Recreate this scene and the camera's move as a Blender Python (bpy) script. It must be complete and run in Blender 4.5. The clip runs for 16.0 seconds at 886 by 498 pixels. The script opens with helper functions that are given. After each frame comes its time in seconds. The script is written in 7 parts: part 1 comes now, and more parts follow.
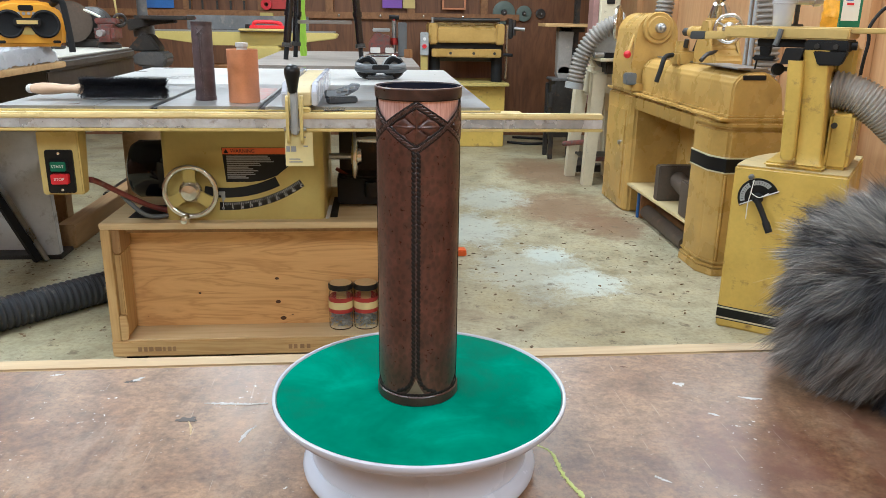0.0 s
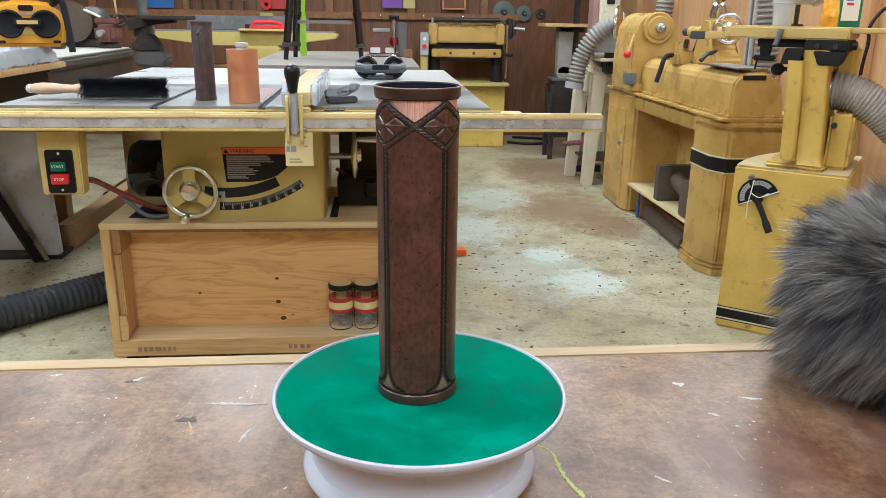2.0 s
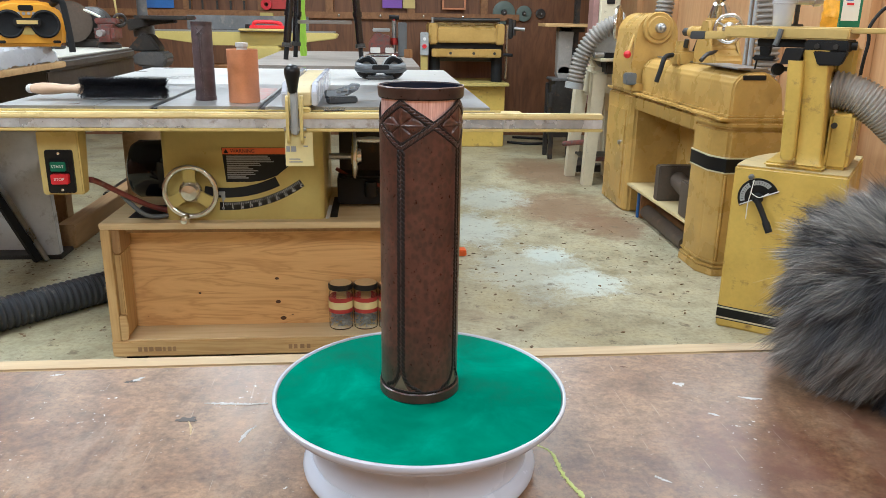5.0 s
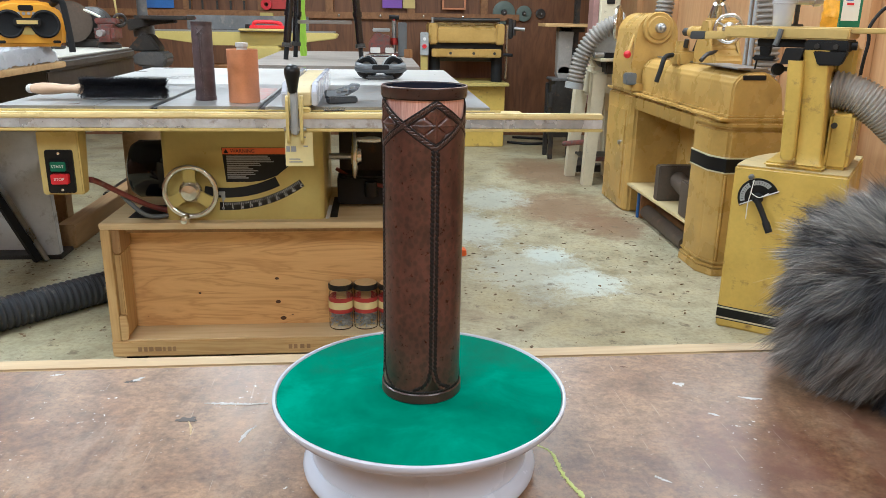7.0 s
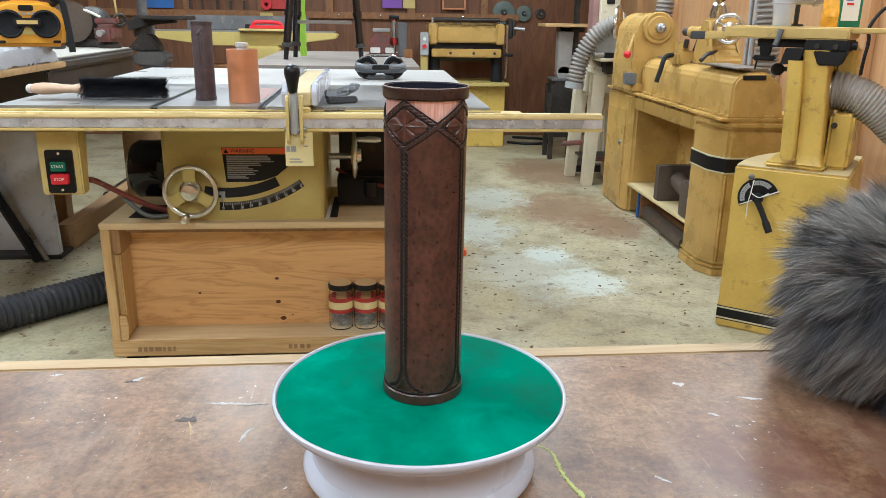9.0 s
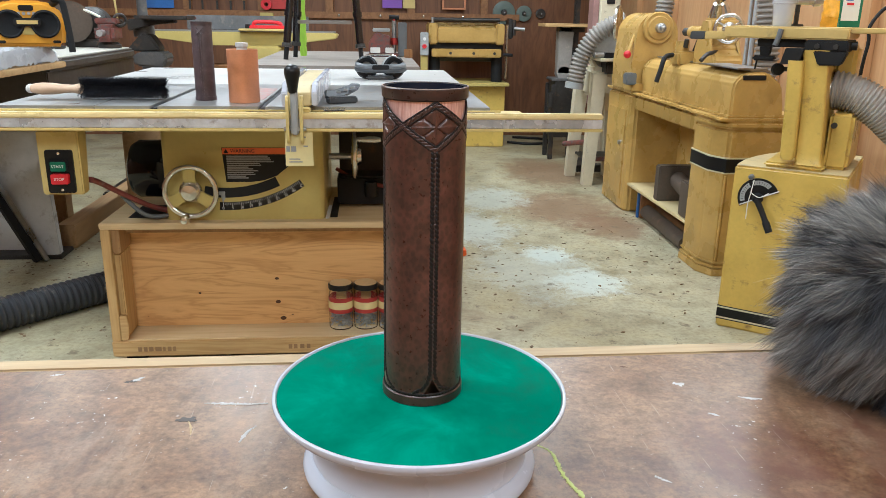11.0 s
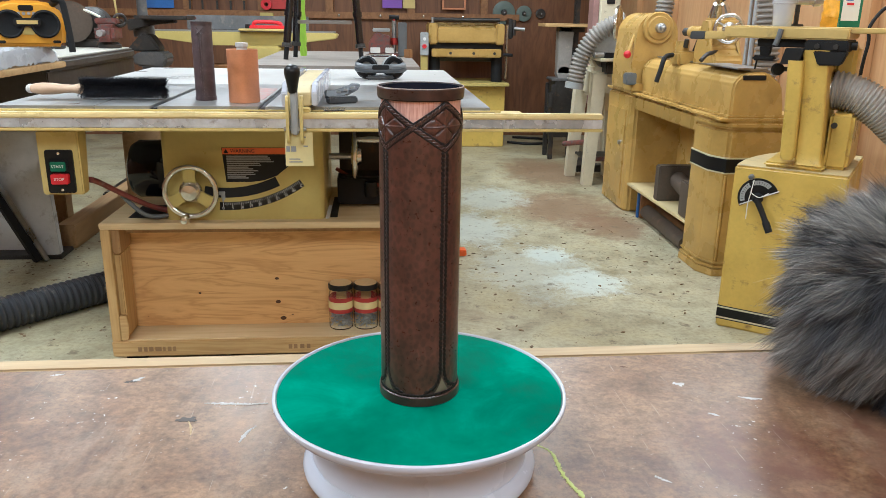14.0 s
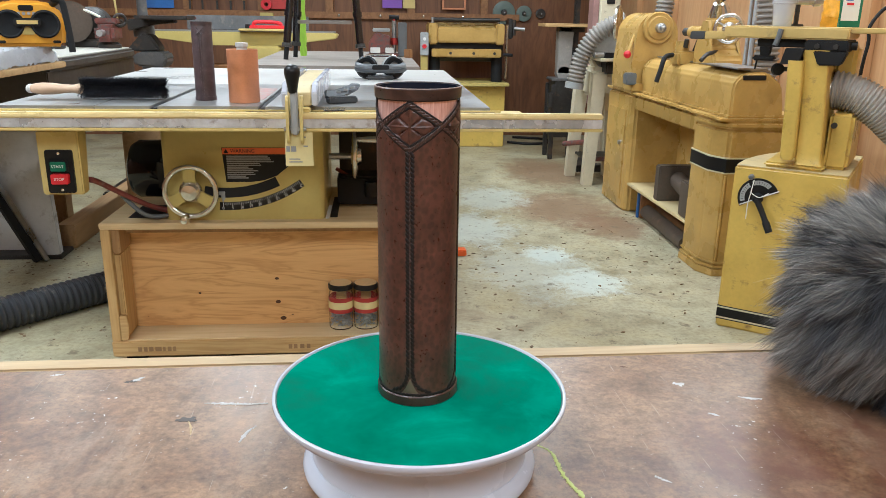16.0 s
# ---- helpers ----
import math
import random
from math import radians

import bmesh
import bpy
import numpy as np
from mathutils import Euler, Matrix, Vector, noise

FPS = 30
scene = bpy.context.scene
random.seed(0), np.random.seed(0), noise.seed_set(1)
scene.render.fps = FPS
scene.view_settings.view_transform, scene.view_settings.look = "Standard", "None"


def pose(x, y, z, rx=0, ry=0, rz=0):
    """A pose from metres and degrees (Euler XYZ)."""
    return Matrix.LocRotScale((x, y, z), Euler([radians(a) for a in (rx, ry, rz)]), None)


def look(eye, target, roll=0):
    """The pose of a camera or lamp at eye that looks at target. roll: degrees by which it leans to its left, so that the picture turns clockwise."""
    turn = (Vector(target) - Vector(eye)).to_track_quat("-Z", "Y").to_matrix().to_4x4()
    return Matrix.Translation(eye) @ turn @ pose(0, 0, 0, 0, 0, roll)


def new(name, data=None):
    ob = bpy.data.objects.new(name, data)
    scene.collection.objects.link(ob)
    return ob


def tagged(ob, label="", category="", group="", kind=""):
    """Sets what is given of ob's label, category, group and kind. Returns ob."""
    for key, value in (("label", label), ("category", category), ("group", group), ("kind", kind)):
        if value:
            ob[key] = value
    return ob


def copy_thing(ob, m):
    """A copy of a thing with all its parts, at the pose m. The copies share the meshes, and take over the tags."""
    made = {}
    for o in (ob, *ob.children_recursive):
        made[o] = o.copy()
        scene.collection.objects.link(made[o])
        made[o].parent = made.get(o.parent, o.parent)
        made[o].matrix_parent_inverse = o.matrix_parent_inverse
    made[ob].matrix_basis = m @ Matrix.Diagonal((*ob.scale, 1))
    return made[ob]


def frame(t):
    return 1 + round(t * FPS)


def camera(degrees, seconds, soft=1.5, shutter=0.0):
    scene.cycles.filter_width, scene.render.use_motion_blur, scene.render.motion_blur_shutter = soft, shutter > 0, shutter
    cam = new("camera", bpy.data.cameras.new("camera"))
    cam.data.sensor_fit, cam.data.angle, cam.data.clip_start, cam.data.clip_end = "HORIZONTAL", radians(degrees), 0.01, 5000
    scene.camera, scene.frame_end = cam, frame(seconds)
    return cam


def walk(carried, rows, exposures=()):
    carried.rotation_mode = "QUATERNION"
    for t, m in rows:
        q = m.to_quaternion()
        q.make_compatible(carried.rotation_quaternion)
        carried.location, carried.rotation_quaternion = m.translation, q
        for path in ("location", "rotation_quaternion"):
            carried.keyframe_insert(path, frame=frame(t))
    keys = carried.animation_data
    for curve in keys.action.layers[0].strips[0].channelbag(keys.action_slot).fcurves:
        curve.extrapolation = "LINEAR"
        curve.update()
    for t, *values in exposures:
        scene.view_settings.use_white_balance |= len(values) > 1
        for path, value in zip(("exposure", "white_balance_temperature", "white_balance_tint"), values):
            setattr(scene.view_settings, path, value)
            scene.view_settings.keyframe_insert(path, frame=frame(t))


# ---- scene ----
cam = camera(60.1, 16.0, soft=0.8)
CAM_POSE = look((0, 0, 1.1176), (0.08529, 0.95268, 0.82584), 0.887)
walk(cam, [(0.0, CAM_POSE), (16.0, CAM_POSE)], exposures=[(0.0, 0.09, 5380, 3), (16.0, 0.09, 5380, 3)])

# ---------------------------------------------------------------- light
world = bpy.data.worlds.new("world")
scene.world = world
world.use_nodes = True
world.node_tree.nodes["Background"].inputs[0].default_value = (0.75, 0.85, 1.0, 1)
world.node_tree.nodes["Background"].inputs[1].default_value = 0.03

CEILING = 2.75
# All out of view: some follow bench reflections, others are added to brighten.
LIGHTS = [  # x, y, length along y, watts
    (-1.6, 1.60, 1.2, 50), (-2.7, 1.7, 1.2, 34), (1.0, 2.2, 1.2, 24), (1.9, 3.4, 1.2, 22), (-1.95, 4.4, 1.2, 26),
    (-0.9, 4.9, 1.2, 46), (1.0, 4.9, 1.2, 44), (0.9, -0.9, 1.2, 42), (-0.9, -0.9, 1.2, 42)]


# ---------------------------------------------------------------- mesh tools
def bmesh_new():
    return bmesh.new()


def finish(bm, name, material, smooth=35):
    bmesh.ops.recalc_face_normals(bm, faces=bm.faces)
    me = bpy.data.meshes.new(name)
    bm.to_mesh(me)
    bm.free()
    me.materials.append(material)
    if smooth:
        me.shade_smooth()
        me.set_sharp_from_angle(angle=radians(smooth))
    return me


def part(name, bm, material, parent=None, label="", at=None, smooth=35):
    ob = new(name, finish(bm, name, material, smooth))
    if parent is not None:
        ob.parent = parent
    if at is not None:
        ob.matrix_basis = at
    if label:
        ob["label"] = label
    return ob


def piece(name, me, parent, at):
    ob = new(name, me)
    ob.parent = parent
    ob.matrix_basis = at
    return ob


def thing(name, label, category, at=None, group="", kind=""):
    ob = new(name)
    ob.empty_display_size = 0.05
    if at is not None:
        ob.matrix_basis = at
    return tagged(ob, label, category, group, kind)


def structure(name, bm, material, label, smooth=35, category=""):
    return tagged(part(name, bm, material, smooth=smooth), label, category or name.split("_")[0], kind="structure")


def bevelled(bm, verts, width, segments=2):
    if width > 0:
        edges = {e for v in verts for e in v.link_edges}
        bmesh.ops.bevel(bm, geom=list(edges), offset=width, segments=segments, affect="EDGES", clamp_overlap=True)


def box(bm, x0, x1, y0, y1, z0, z1, bevel=0.0, m=None, segments=2):
    mat = Matrix.LocRotScale(((x0 + x1) / 2, (y0 + y1) / 2, (z0 + z1) / 2), None, (x1 - x0, y1 - y0, z1 - z0))
    vs = bmesh.ops.create_cube(bm, size=1, matrix=(m @ mat) if m else mat)["verts"]
    bevelled(bm, vs, bevel, segments)
    return bm


def rod(bm, a, b, r, r2=None, n=20, caps=True):
    a, b = Vector(a), Vector(b)
    d = b - a
    m = Matrix.Translation((a + b) / 2) @ d.to_track_quat("Z", "Y").to_matrix().to_4x4()
    bmesh.ops.create_cone(bm, cap_ends=caps, segments=n, radius1=r, radius2=r if r2 is None else r2, depth=d.length, matrix=m)
    return bm


def ball(bm, c, r, scale=(1, 1, 1), n=16, m=None):
    mat = Matrix.LocRotScale(c, None, (scale[0] * r, scale[1] * r, scale[2] * r))
    bmesh.ops.create_uvsphere(bm, u_segments=n, v_segments=max(6, n // 2), radius=1, matrix=(m @ mat) if m else mat)
    return bm


def turned(bm, profile, n=48, m=None, closed=False):
    """Turn a profile of (radius, height) about the z axis."""
    rings = []
    for r, z in profile:
        ring = []
        for i in range(n):
            a = 2 * math.pi * i / n
            co = Vector((r * math.cos(a), r * math.sin(a), z))
            ring.append(bm.verts.new(m @ co if m else co))
        rings.append(ring)
    pairs = list(zip(rings, rings[1:]))
    if closed:
        pairs.append((rings[-1], rings[0]))
    for lo, hi in pairs:
        for i in range(n):
            j = (i + 1) % n
            bm.faces.new((lo[i], lo[j], hi[j], hi[i]))
    if not closed:
        for ring in (rings[0], rings[-1]):
            if profile[rings.index(ring)][0] > 1e-5:
                bm.faces.new(ring)
    return bm


def prism(bm, outline, z0, z1, m=None, bevel=0.0, segments=2):
    """A flat outline of (x, y) raised from z0 to z1."""
    lo = [bm.verts.new((m @ Vector((x, y, z0))) if m else (x, y, z0)) for x, y in outline]
    hi = [bm.verts.new((m @ Vector((x, y, z1))) if m else (x, y, z1)) for x, y in outline]
    bm.faces.new(list(reversed(lo)))
    bm.faces.new(hi)
    n = len(lo)
    for i in range(n):
        j = (i + 1) % n
        bm.faces.new((lo[i], lo[j], hi[j], hi[i]))
    bevelled(bm, lo + hi, bevel, segments)
    return bm


def loft(bm, rings):
    """Skin a list of closed rings of equal count, with end caps."""
    vs = [[bm.verts.new(p) for p in ring] for ring in rings]
    n = len(vs[0])
    for lo, hi in zip(vs, vs[1:]):
        for i in range(n):
            j = (i + 1) % n
            bm.faces.new((lo[i], lo[j], hi[j], hi[i]))
    bm.faces.new(list(reversed(vs[0])))
    bm.faces.new(vs[-1])
    return bm


def rounded(w, d, r, n=5):
    """A rounded rectangle outline of width w, depth d, about the origin."""
    pts = []
    for cx, cy, a0 in ((w / 2 - r, d / 2 - r, 0), (-w / 2 + r, d / 2 - r, 90), (-w / 2 + r, -d / 2 + r, 180), (w / 2 - r, -d / 2 + r, 270)):
        for i in range(n + 1):
            a = radians(a0 + 90 * i / n)
            pts.append((cx + r * math.cos(a), cy + r * math.sin(a)))
    return pts


def smooth_path(points, steps=8):
    """Catmull-Rom through the points."""
    p = [Vector(q) for q in points]
    p = [2 * p[0] - p[1]] + p + [2 * p[-1] - p[-2]]
    out = []
    for i in range(1, len(p) - 2):
        for s in range(steps):
            t = s / steps
            a, b, c, d = p[i - 1], p[i], p[i + 1], p[i + 2]
            out.append(0.5 * ((2 * b) + (c - a) * t + (2 * a - 5 * b + 4 * c - d) * t * t + (3 * b - a - 3 * c + d) * t ** 3))
    return out + [p[-2]]


def sweep(bm, path, radius, n=12, caps=True):
    """A round tube along a path; radius may be a function of (index, share of length)."""
    path = [Vector(p) for p in path]
    up = Vector((0, 0, 1))
    rings, count = [], len(path)
    side = None
    for i, p in enumerate(path):
        d = (path[min(i + 1, count - 1)] - path[max(i - 1, 0)]).normalized()
        if side is None:
            side = d.cross(up if abs(d.z) < 0.9 else Vector((1, 0, 0))).normalized()
        side = (side - d * side.dot(d)).normalized()
        top = side.cross(d)
        r = radius(i, i / (count - 1)) if callable(radius) else radius
        rings.append([p + r * (math.cos(2 * math.pi * k / n) * side + math.sin(2 * math.pi * k / n) * top) for k in range(n)])
    vs = [[bm.verts.new(q) for q in ring] for ring in rings]
    for lo, hi in zip(vs, vs[1:]):
        for k in range(n):
            j = (k + 1) % n
            bm.faces.new((lo[k], lo[j], hi[j], hi[k]))
    if caps:
        bm.faces.new(list(reversed(vs[0])))
        bm.faces.new(vs[-1])
    return bm


def resample(path, step):
    path = [Vector(p) for p in path]
    out, left = [path[0]], step
    for a, b in zip(path, path[1:]):
        d = (b - a).length
        pos = 0.0
        while d - pos >= left:
            pos += left
            out.append(a.lerp(b, pos / d))
            left = step
        left -= d - pos
    return out


def hose_mesh(points, radius, pitch, depth, n=16):
    """A ribbed hose along a path."""
    path = resample(smooth_path(points, 12), pitch / 4)
    waves = (0.0, 1.0, 1.0, 0.0)
    return sweep(bmesh_new(), path, lambda i, s: radius - depth * (1 - waves[i % 4]), n)


def mesh_text(name, words, size, material, parent, at, label="", depth=0.0006):
    cu = bpy.data.curves.new(name, "FONT")
    cu.body, cu.size, cu.align_x, cu.align_y, cu.extrude = words, size, "CENTER", "CENTER", depth
    tmp = bpy.data.objects.new(name, cu)
    me = bpy.data.meshes.new_from_object(tmp)
    bpy.data.objects.remove(tmp)
    me.materials.clear()
    me.materials.append(material)
    ob = new(name, me)
    ob.parent = parent
    ob.matrix_basis = at
    if label:
        ob["label"] = label
    return ob


# ---------------------------------------------------------------- materials
def nodes_of(name):
    m = bpy.data.materials.new(name)
    m.use_nodes = True
    nt = m.node_tree
    return m, nt, nt.nodes["Principled BSDF"]


def ramp(nt, source, stops):
    r = nt.nodes.new("ShaderNodeValToRGB")
    el = r.color_ramp.elements
    while len(el) < len(stops):
        el.new(0.5)
    for e, (p, c) in zip(el, stops):
        e.position = p
        e.color = (*c, 1) if len(c) == 3 else c
    nt.links.new(source, r.inputs[0])
    return r.outputs[0]


def coords(nt, scale=(1, 1, 1), rot=(0, 0, 0), obj=True):
    tc = nt.nodes.new("ShaderNodeTexCoord")
    mp = nt.nodes.new("ShaderNodeMapping")
    mp.inputs["Scale"].default_value = scale
    mp.inputs["Rotation"].default_value = [radians(a) for a in rot]
    nt.links.new(tc.outputs["Object"], mp.inputs["Vector"])
    return mp.outputs[0]


def noise_tex(nt, vec, scale, detail=4, rough=0.55, distort=0.0):
    n = nt.nodes.new("ShaderNodeTexNoise")
    n.inputs["Scale"].default_value = scale
    n.inputs["Detail"].default_value = detail
    n.inputs["Roughness"].default_value = rough
    n.inputs["Distortion"].default_value = distort
    nt.links.new(vec, n.inputs["Vector"])
    return n.outputs["Fac"]


def mixed(nt, fac, a, b, mode="MIX"):
    mx = nt.nodes.new("ShaderNodeMix")
    mx.data_type, mx.blend_type = "RGBA", mode
    for sock, v in ((mx.inputs[0], fac), (mx.inputs[6], a), (mx.inputs[7], b)):
        if isinstance(v, (int, float)):
            sock.default_value = v
        elif isinstance(v, (tuple, list)):
            sock.default_value = (*v, 1) if len(v) == 3 else v
        else:
            nt.links.new(v, sock)
    return mx.outputs[2]


def bumped(nt, bsdf, height, strength=0.2, distance=0.002):
    b = nt.nodes.new("ShaderNodeBump")
    b.inputs["Strength"].default_value = strength
    b.inputs["Distance"].default_value = distance
    nt.links.new(height, b.inputs["Height"])
    nt.links.new(b.outputs[0], bsdf.inputs["Normal"])


def rough_from(nt, bsdf, source, lo, hi):
    mr = nt.nodes.new("ShaderNodeMapRange")
    mr.inputs["To Min"].default_value, mr.inputs["To Max"].default_value = lo, hi
    mr.inputs["From Min"].default_value, mr.inputs["From Max"].default_value = 0.3, 0.7
    nt.links.new(source, mr.inputs["Value"])
    nt.links.new(mr.outputs[0], bsdf.inputs["Roughness"])


def shades(c, k):
    return tuple(min(1, v * k) for v in c)


def surface(name, color, rough=0.5, metal=0.0, scale=6.0, fine=60.0, vary=0.25, dirt=None, dirt_at=0.62, bump=0.15, coat=0.0, spread=0.15):
    """A painted, plastic or metal surface: broad stains, fine grain and faint relief."""
    m, nt, bs = nodes_of(name)
    v = coords(nt)
    broad, grain = noise_tex(nt, v, scale, 5), noise_tex(nt, v, fine, 4)
    col = ramp(nt, broad, [(0.3, shades(color, 1 - vary)), (0.5, color), (0.72, shades(color, 1 + vary))])
    col = mixed(nt, 0.25 * min(1, vary * 3), col, ramp(nt, grain, [(0.35, shades(color, 0.7)), (0.65, shades(color, 1.25))]))
    if dirt:
        spots = noise_tex(nt, v, scale * 2.3, 8, 0.7)
        col = mixed(nt, ramp(nt, spots, [(dirt_at - 0.06, (0, 0, 0)), (dirt_at + 0.06, (1, 1, 1))]), col, dirt)
    nt.links.new(col, bs.inputs["Base Color"])
    bs.inputs["Metallic"].default_value = metal
    rough_from(nt, bs, broad, max(0.03, rough - spread), min(1, rough + spread))
    bs.inputs["Coat Weight"].default_value = coat
    bs.inputs["Specular IOR Level"].default_value = 0.5 if max(color) > 0.03 else 0.3
    if bump:
        bumped(nt, bs, grain, bump, 0.0015)
    return m


def wood(name, light, dark, along="x", grain=18.0, rough=0.55, stretch=14.0, knots=False, bump=0.12, cathedral=0.0):
    """Sawn wood: growth bands drawn out along one axis, with fine fibres."""
    m, nt, bs = nodes_of(name)
    k = {"x": (1 / stretch, 1, 1), "y": (1, 1 / stretch, 1), "z": (1, 1, 1 / stretch)}[along]
    v = coords(nt, k)
    bands = noise_tex(nt, v, grain, 3, 0.5, 1.2 + cathedral)
    fibres = noise_tex(nt, v, grain * 9, 4, 0.6)
    blotch = noise_tex(nt, coords(nt), 3.0, 4)
    wave = nt.nodes.new("ShaderNodeMath")
    wave.operation = "PINGPONG"
    wave.inputs[1].default_value = 0.12
    nt.links.new(bands, wave.inputs[0])
    line = ramp(nt, wave.outputs[0], [(0.0, light), (0.07, tuple((a + b) / 2 for a, b in zip(light, dark))), (0.12, dark)])
    col = mixed(nt, 0.45, line, ramp(nt, fibres, [(0.3, dark), (0.6, light)]))
    col = mixed(nt, 0.6, col, ramp(nt, blotch, [(0.3, (0.72, 0.70, 0.68)), (0.7, (1.0, 1.0, 1.0))]), "MULTIPLY")
    nt.links.new(col, bs.inputs["Base Color"])
    rough_from(nt, bs, fibres, rough - 0.1, rough + 0.12)
    bumped(nt, bs, fibres, bump, 0.001)
    return m


M_yellow = surface("machine_paint_mustard", (0.48, 0.305, 0.085), 0.30, vary=0.18, dirt=(0.26, 0.16, 0.05), dirt_at=0.71, bump=0.05)
M_yellow2 = surface("saw_paint_olive", (0.50, 0.40, 0.125), 0.4, vary=0.1, dirt=(0.2, 0.17, 0.06), dirt_at=0.75, bump=0.05)
M_yellowb = surface("machine_paint_yellow", (0.60, 0.42, 0.09), 0.38, vary=0.16, dirt=(0.30, 0.19, 0.06), dirt_at=0.63, bump=0.05)
M_yellowt = surface("table_paint", (0.56, 0.41, 0.14), 0.45, vary=0.12, dirt=(0.36, 0.27, 0.12), dirt_at=0.66, bump=0.05)
M_ryellow0 = surface("orange_packet", (0.72, 0.36, 0.02), 0.4, scale=40, vary=0.3)
M_cream = surface("rail_paint_cream", (0.60, 0.47, 0.175), 0.35, vary=0.12, dirt=(0.3, 0.22, 0.1), dirt_at=0.72)
M_black = surface("black_plastic", (0.008, 0.008, 0.009), 0.38, vary=0.3, bump=0.05)
M_gloss = surface("black_gloss", (0.006, 0.006, 0.008), 0.14, vary=0.2, bump=0.0, spread=0.04, coat=0.8)
M_motor = surface("motor_enamel", (0.004, 0.004, 0.006), 0.10, vary=0.2, bump=0.0, spread=0.03)
M_motor.node_tree.nodes["Principled BSDF"].inputs["Specular IOR Level"].default_value = 0.35
M_blackm = surface("black_matt", (0.011, 0.011, 0.012), 0.65, vary=0.4)
M_dark = surface("dark_iron", (0.05, 0.046, 0.042), 0.5, 0.5, vary=0.35, dirt=(0.11, 0.07, 0.045), bump=0.3)
M_steel = surface("worn_steel", (0.42, 0.42, 0.42), 0.36, 0.9, vary=0.25, dirt=(0.25, 0.2, 0.16), dirt_at=0.6)
M_iron = surface("ground_cast_iron", (0.30, 0.295, 0.29), 0.42, 0.55, scale=4, vary=0.22, dirt=(0.27, 0.24, 0.21), dirt_at=0.6)
M_chrome = surface("chrome", (0.74, 0.73, 0.71), 0.2, 1.0, vary=0.06, bump=0.0, spread=0.05)
M_alu = surface("anodised_rail", (0.66, 0.68, 0.73), 0.32, 0.55, scale=11, vary=0.35, dirt=(0.45, 0.41, 0.42), dirt_at=0.62)
M_white = surface("white_laminate", (0.56, 0.55, 0.53), 0.4, scale=3, vary=0.08, dirt=(0.5, 0.47, 0.42), dirt_at=0.66)
M_whitep = surface("white_plastic", (0.52, 0.535, 0.605), 0.2, vary=0.03, bump=0.02, coat=0.2)
M_nose = surface("rail_nose_cream", (0.74, 0.60, 0.30), 0.3, vary=0.1, dirt=(0.5, 0.38, 0.18), dirt_at=0.72)
M_cream2 = surface("cream_paint", (0.66, 0.60, 0.44), 0.45, vary=0.12, dirt=(0.35, 0.3, 0.2), dirt_at=0.68)
M_slate = surface("slate_plastic", (0.05, 0.055, 0.062), 0.5, vary=0.2)
M_grey = surface("grey_plastic", (0.13, 0.14, 0.15), 0.45, vary=0.2)
M_greyl = surface("light_grey_paint", (0.36, 0.37, 0.37), 0.45, vary=0.2, dirt=(0.24, 0.22, 0.2))
M_red = surface("red_paint", (0.42, 0.035, 0.03), 0.42, vary=0.25, dirt=(0.2, 0.05, 0.04))
M_redd = surface("dusty_red_rubber", (0.20, 0.045, 0.035), 0.6, vary=0.3, dirt=(0.24, 0.14, 0.11))
M_redworn = surface("worn_red_paint", (0.19, 0.058, 0.047), 0.5, scale=22, vary=0.35, dirt=(0.11, 0.08, 0.075), dirt_at=0.53)
M_pink = surface("faded_pink_paint", (0.33, 0.19, 0.17), 0.5, vary=0.2)
M_greyd = surface("dusty_dark_grey", (0.13, 0.13, 0.13), 0.5, 0.2, vary=0.3, dirt=(0.2, 0.18, 0.16))
M_rust = surface("rusty_cast_iron", (0.105, 0.080, 0.060), 0.6, 0.2, vary=0.3, dirt=(0.16, 0.10, 0.07), bump=0.4)
M_capy = surface("dusty_pale_paint", (0.60, 0.49, 0.26), 0.5, vary=0.12, dirt=(0.42, 0.35, 0.22))
M_strip = wood("edge_strip_wood", (0.56, 0.42, 0.24), (0.44, 0.31, 0.165), "x", 30)
M_redp = surface("red_plastic", (0.6, 0.02, 0.03), 0.35, vary=0.1)
M_greenp = surface("green_plastic", (0.01, 0.16, 0.09), 0.35, vary=0.1)
M_lime = surface("lime_paint", (0.32, 0.55, 0.05), 0.4, vary=0.15)
M_orange = surface("orange_label", (0.75, 0.13, 0.02), 0.45, vary=0.08)
M_letter = surface("white_print", (0.75, 0.75, 0.73), 0.5, vary=0.05, bump=0.0)
M_letterd = surface("grey_print", (0.3, 0.3, 0.31), 0.5, vary=0.05, bump=0.0)
M_blue = surface("blue_paint", (0.04, 0.14, 0.42), 0.5, vary=0.2)
M_purple = surface("purple_card", (0.22, 0.10, 0.42), 0.7, vary=0.1)
M_pine = wood("pine_x", (0.64, 0.44, 0.20), (0.46, 0.27, 0.095), "x", 16)
M_pinez = wood("pine_z", (0.62, 0.42, 0.18), (0.46, 0.27, 0.09), "z", 16)
M_pinered = wood("reddish_pine", (0.42, 0.25, 0.11), (0.30, 0.16, 0.06), "z", 14)
M_pale = wood("pale_maple", (0.76, 0.59, 0.34), (0.62, 0.44, 0.22), "x", 14)
M_board = wood("stained_board", (0.33, 0.16, 0.06), (0.20, 0.085, 0.03), "y", 10)
M_board2 = wood("dusty_board", (0.46, 0.29, 0.14), (0.33, 0.19, 0.08), "y", 10)
M_wallply = wood("dark_plywood", (0.21, 0.092, 0.038), (0.11, 0.044, 0.019), "z", 5, 0.5, 9, cathedral=1.5)
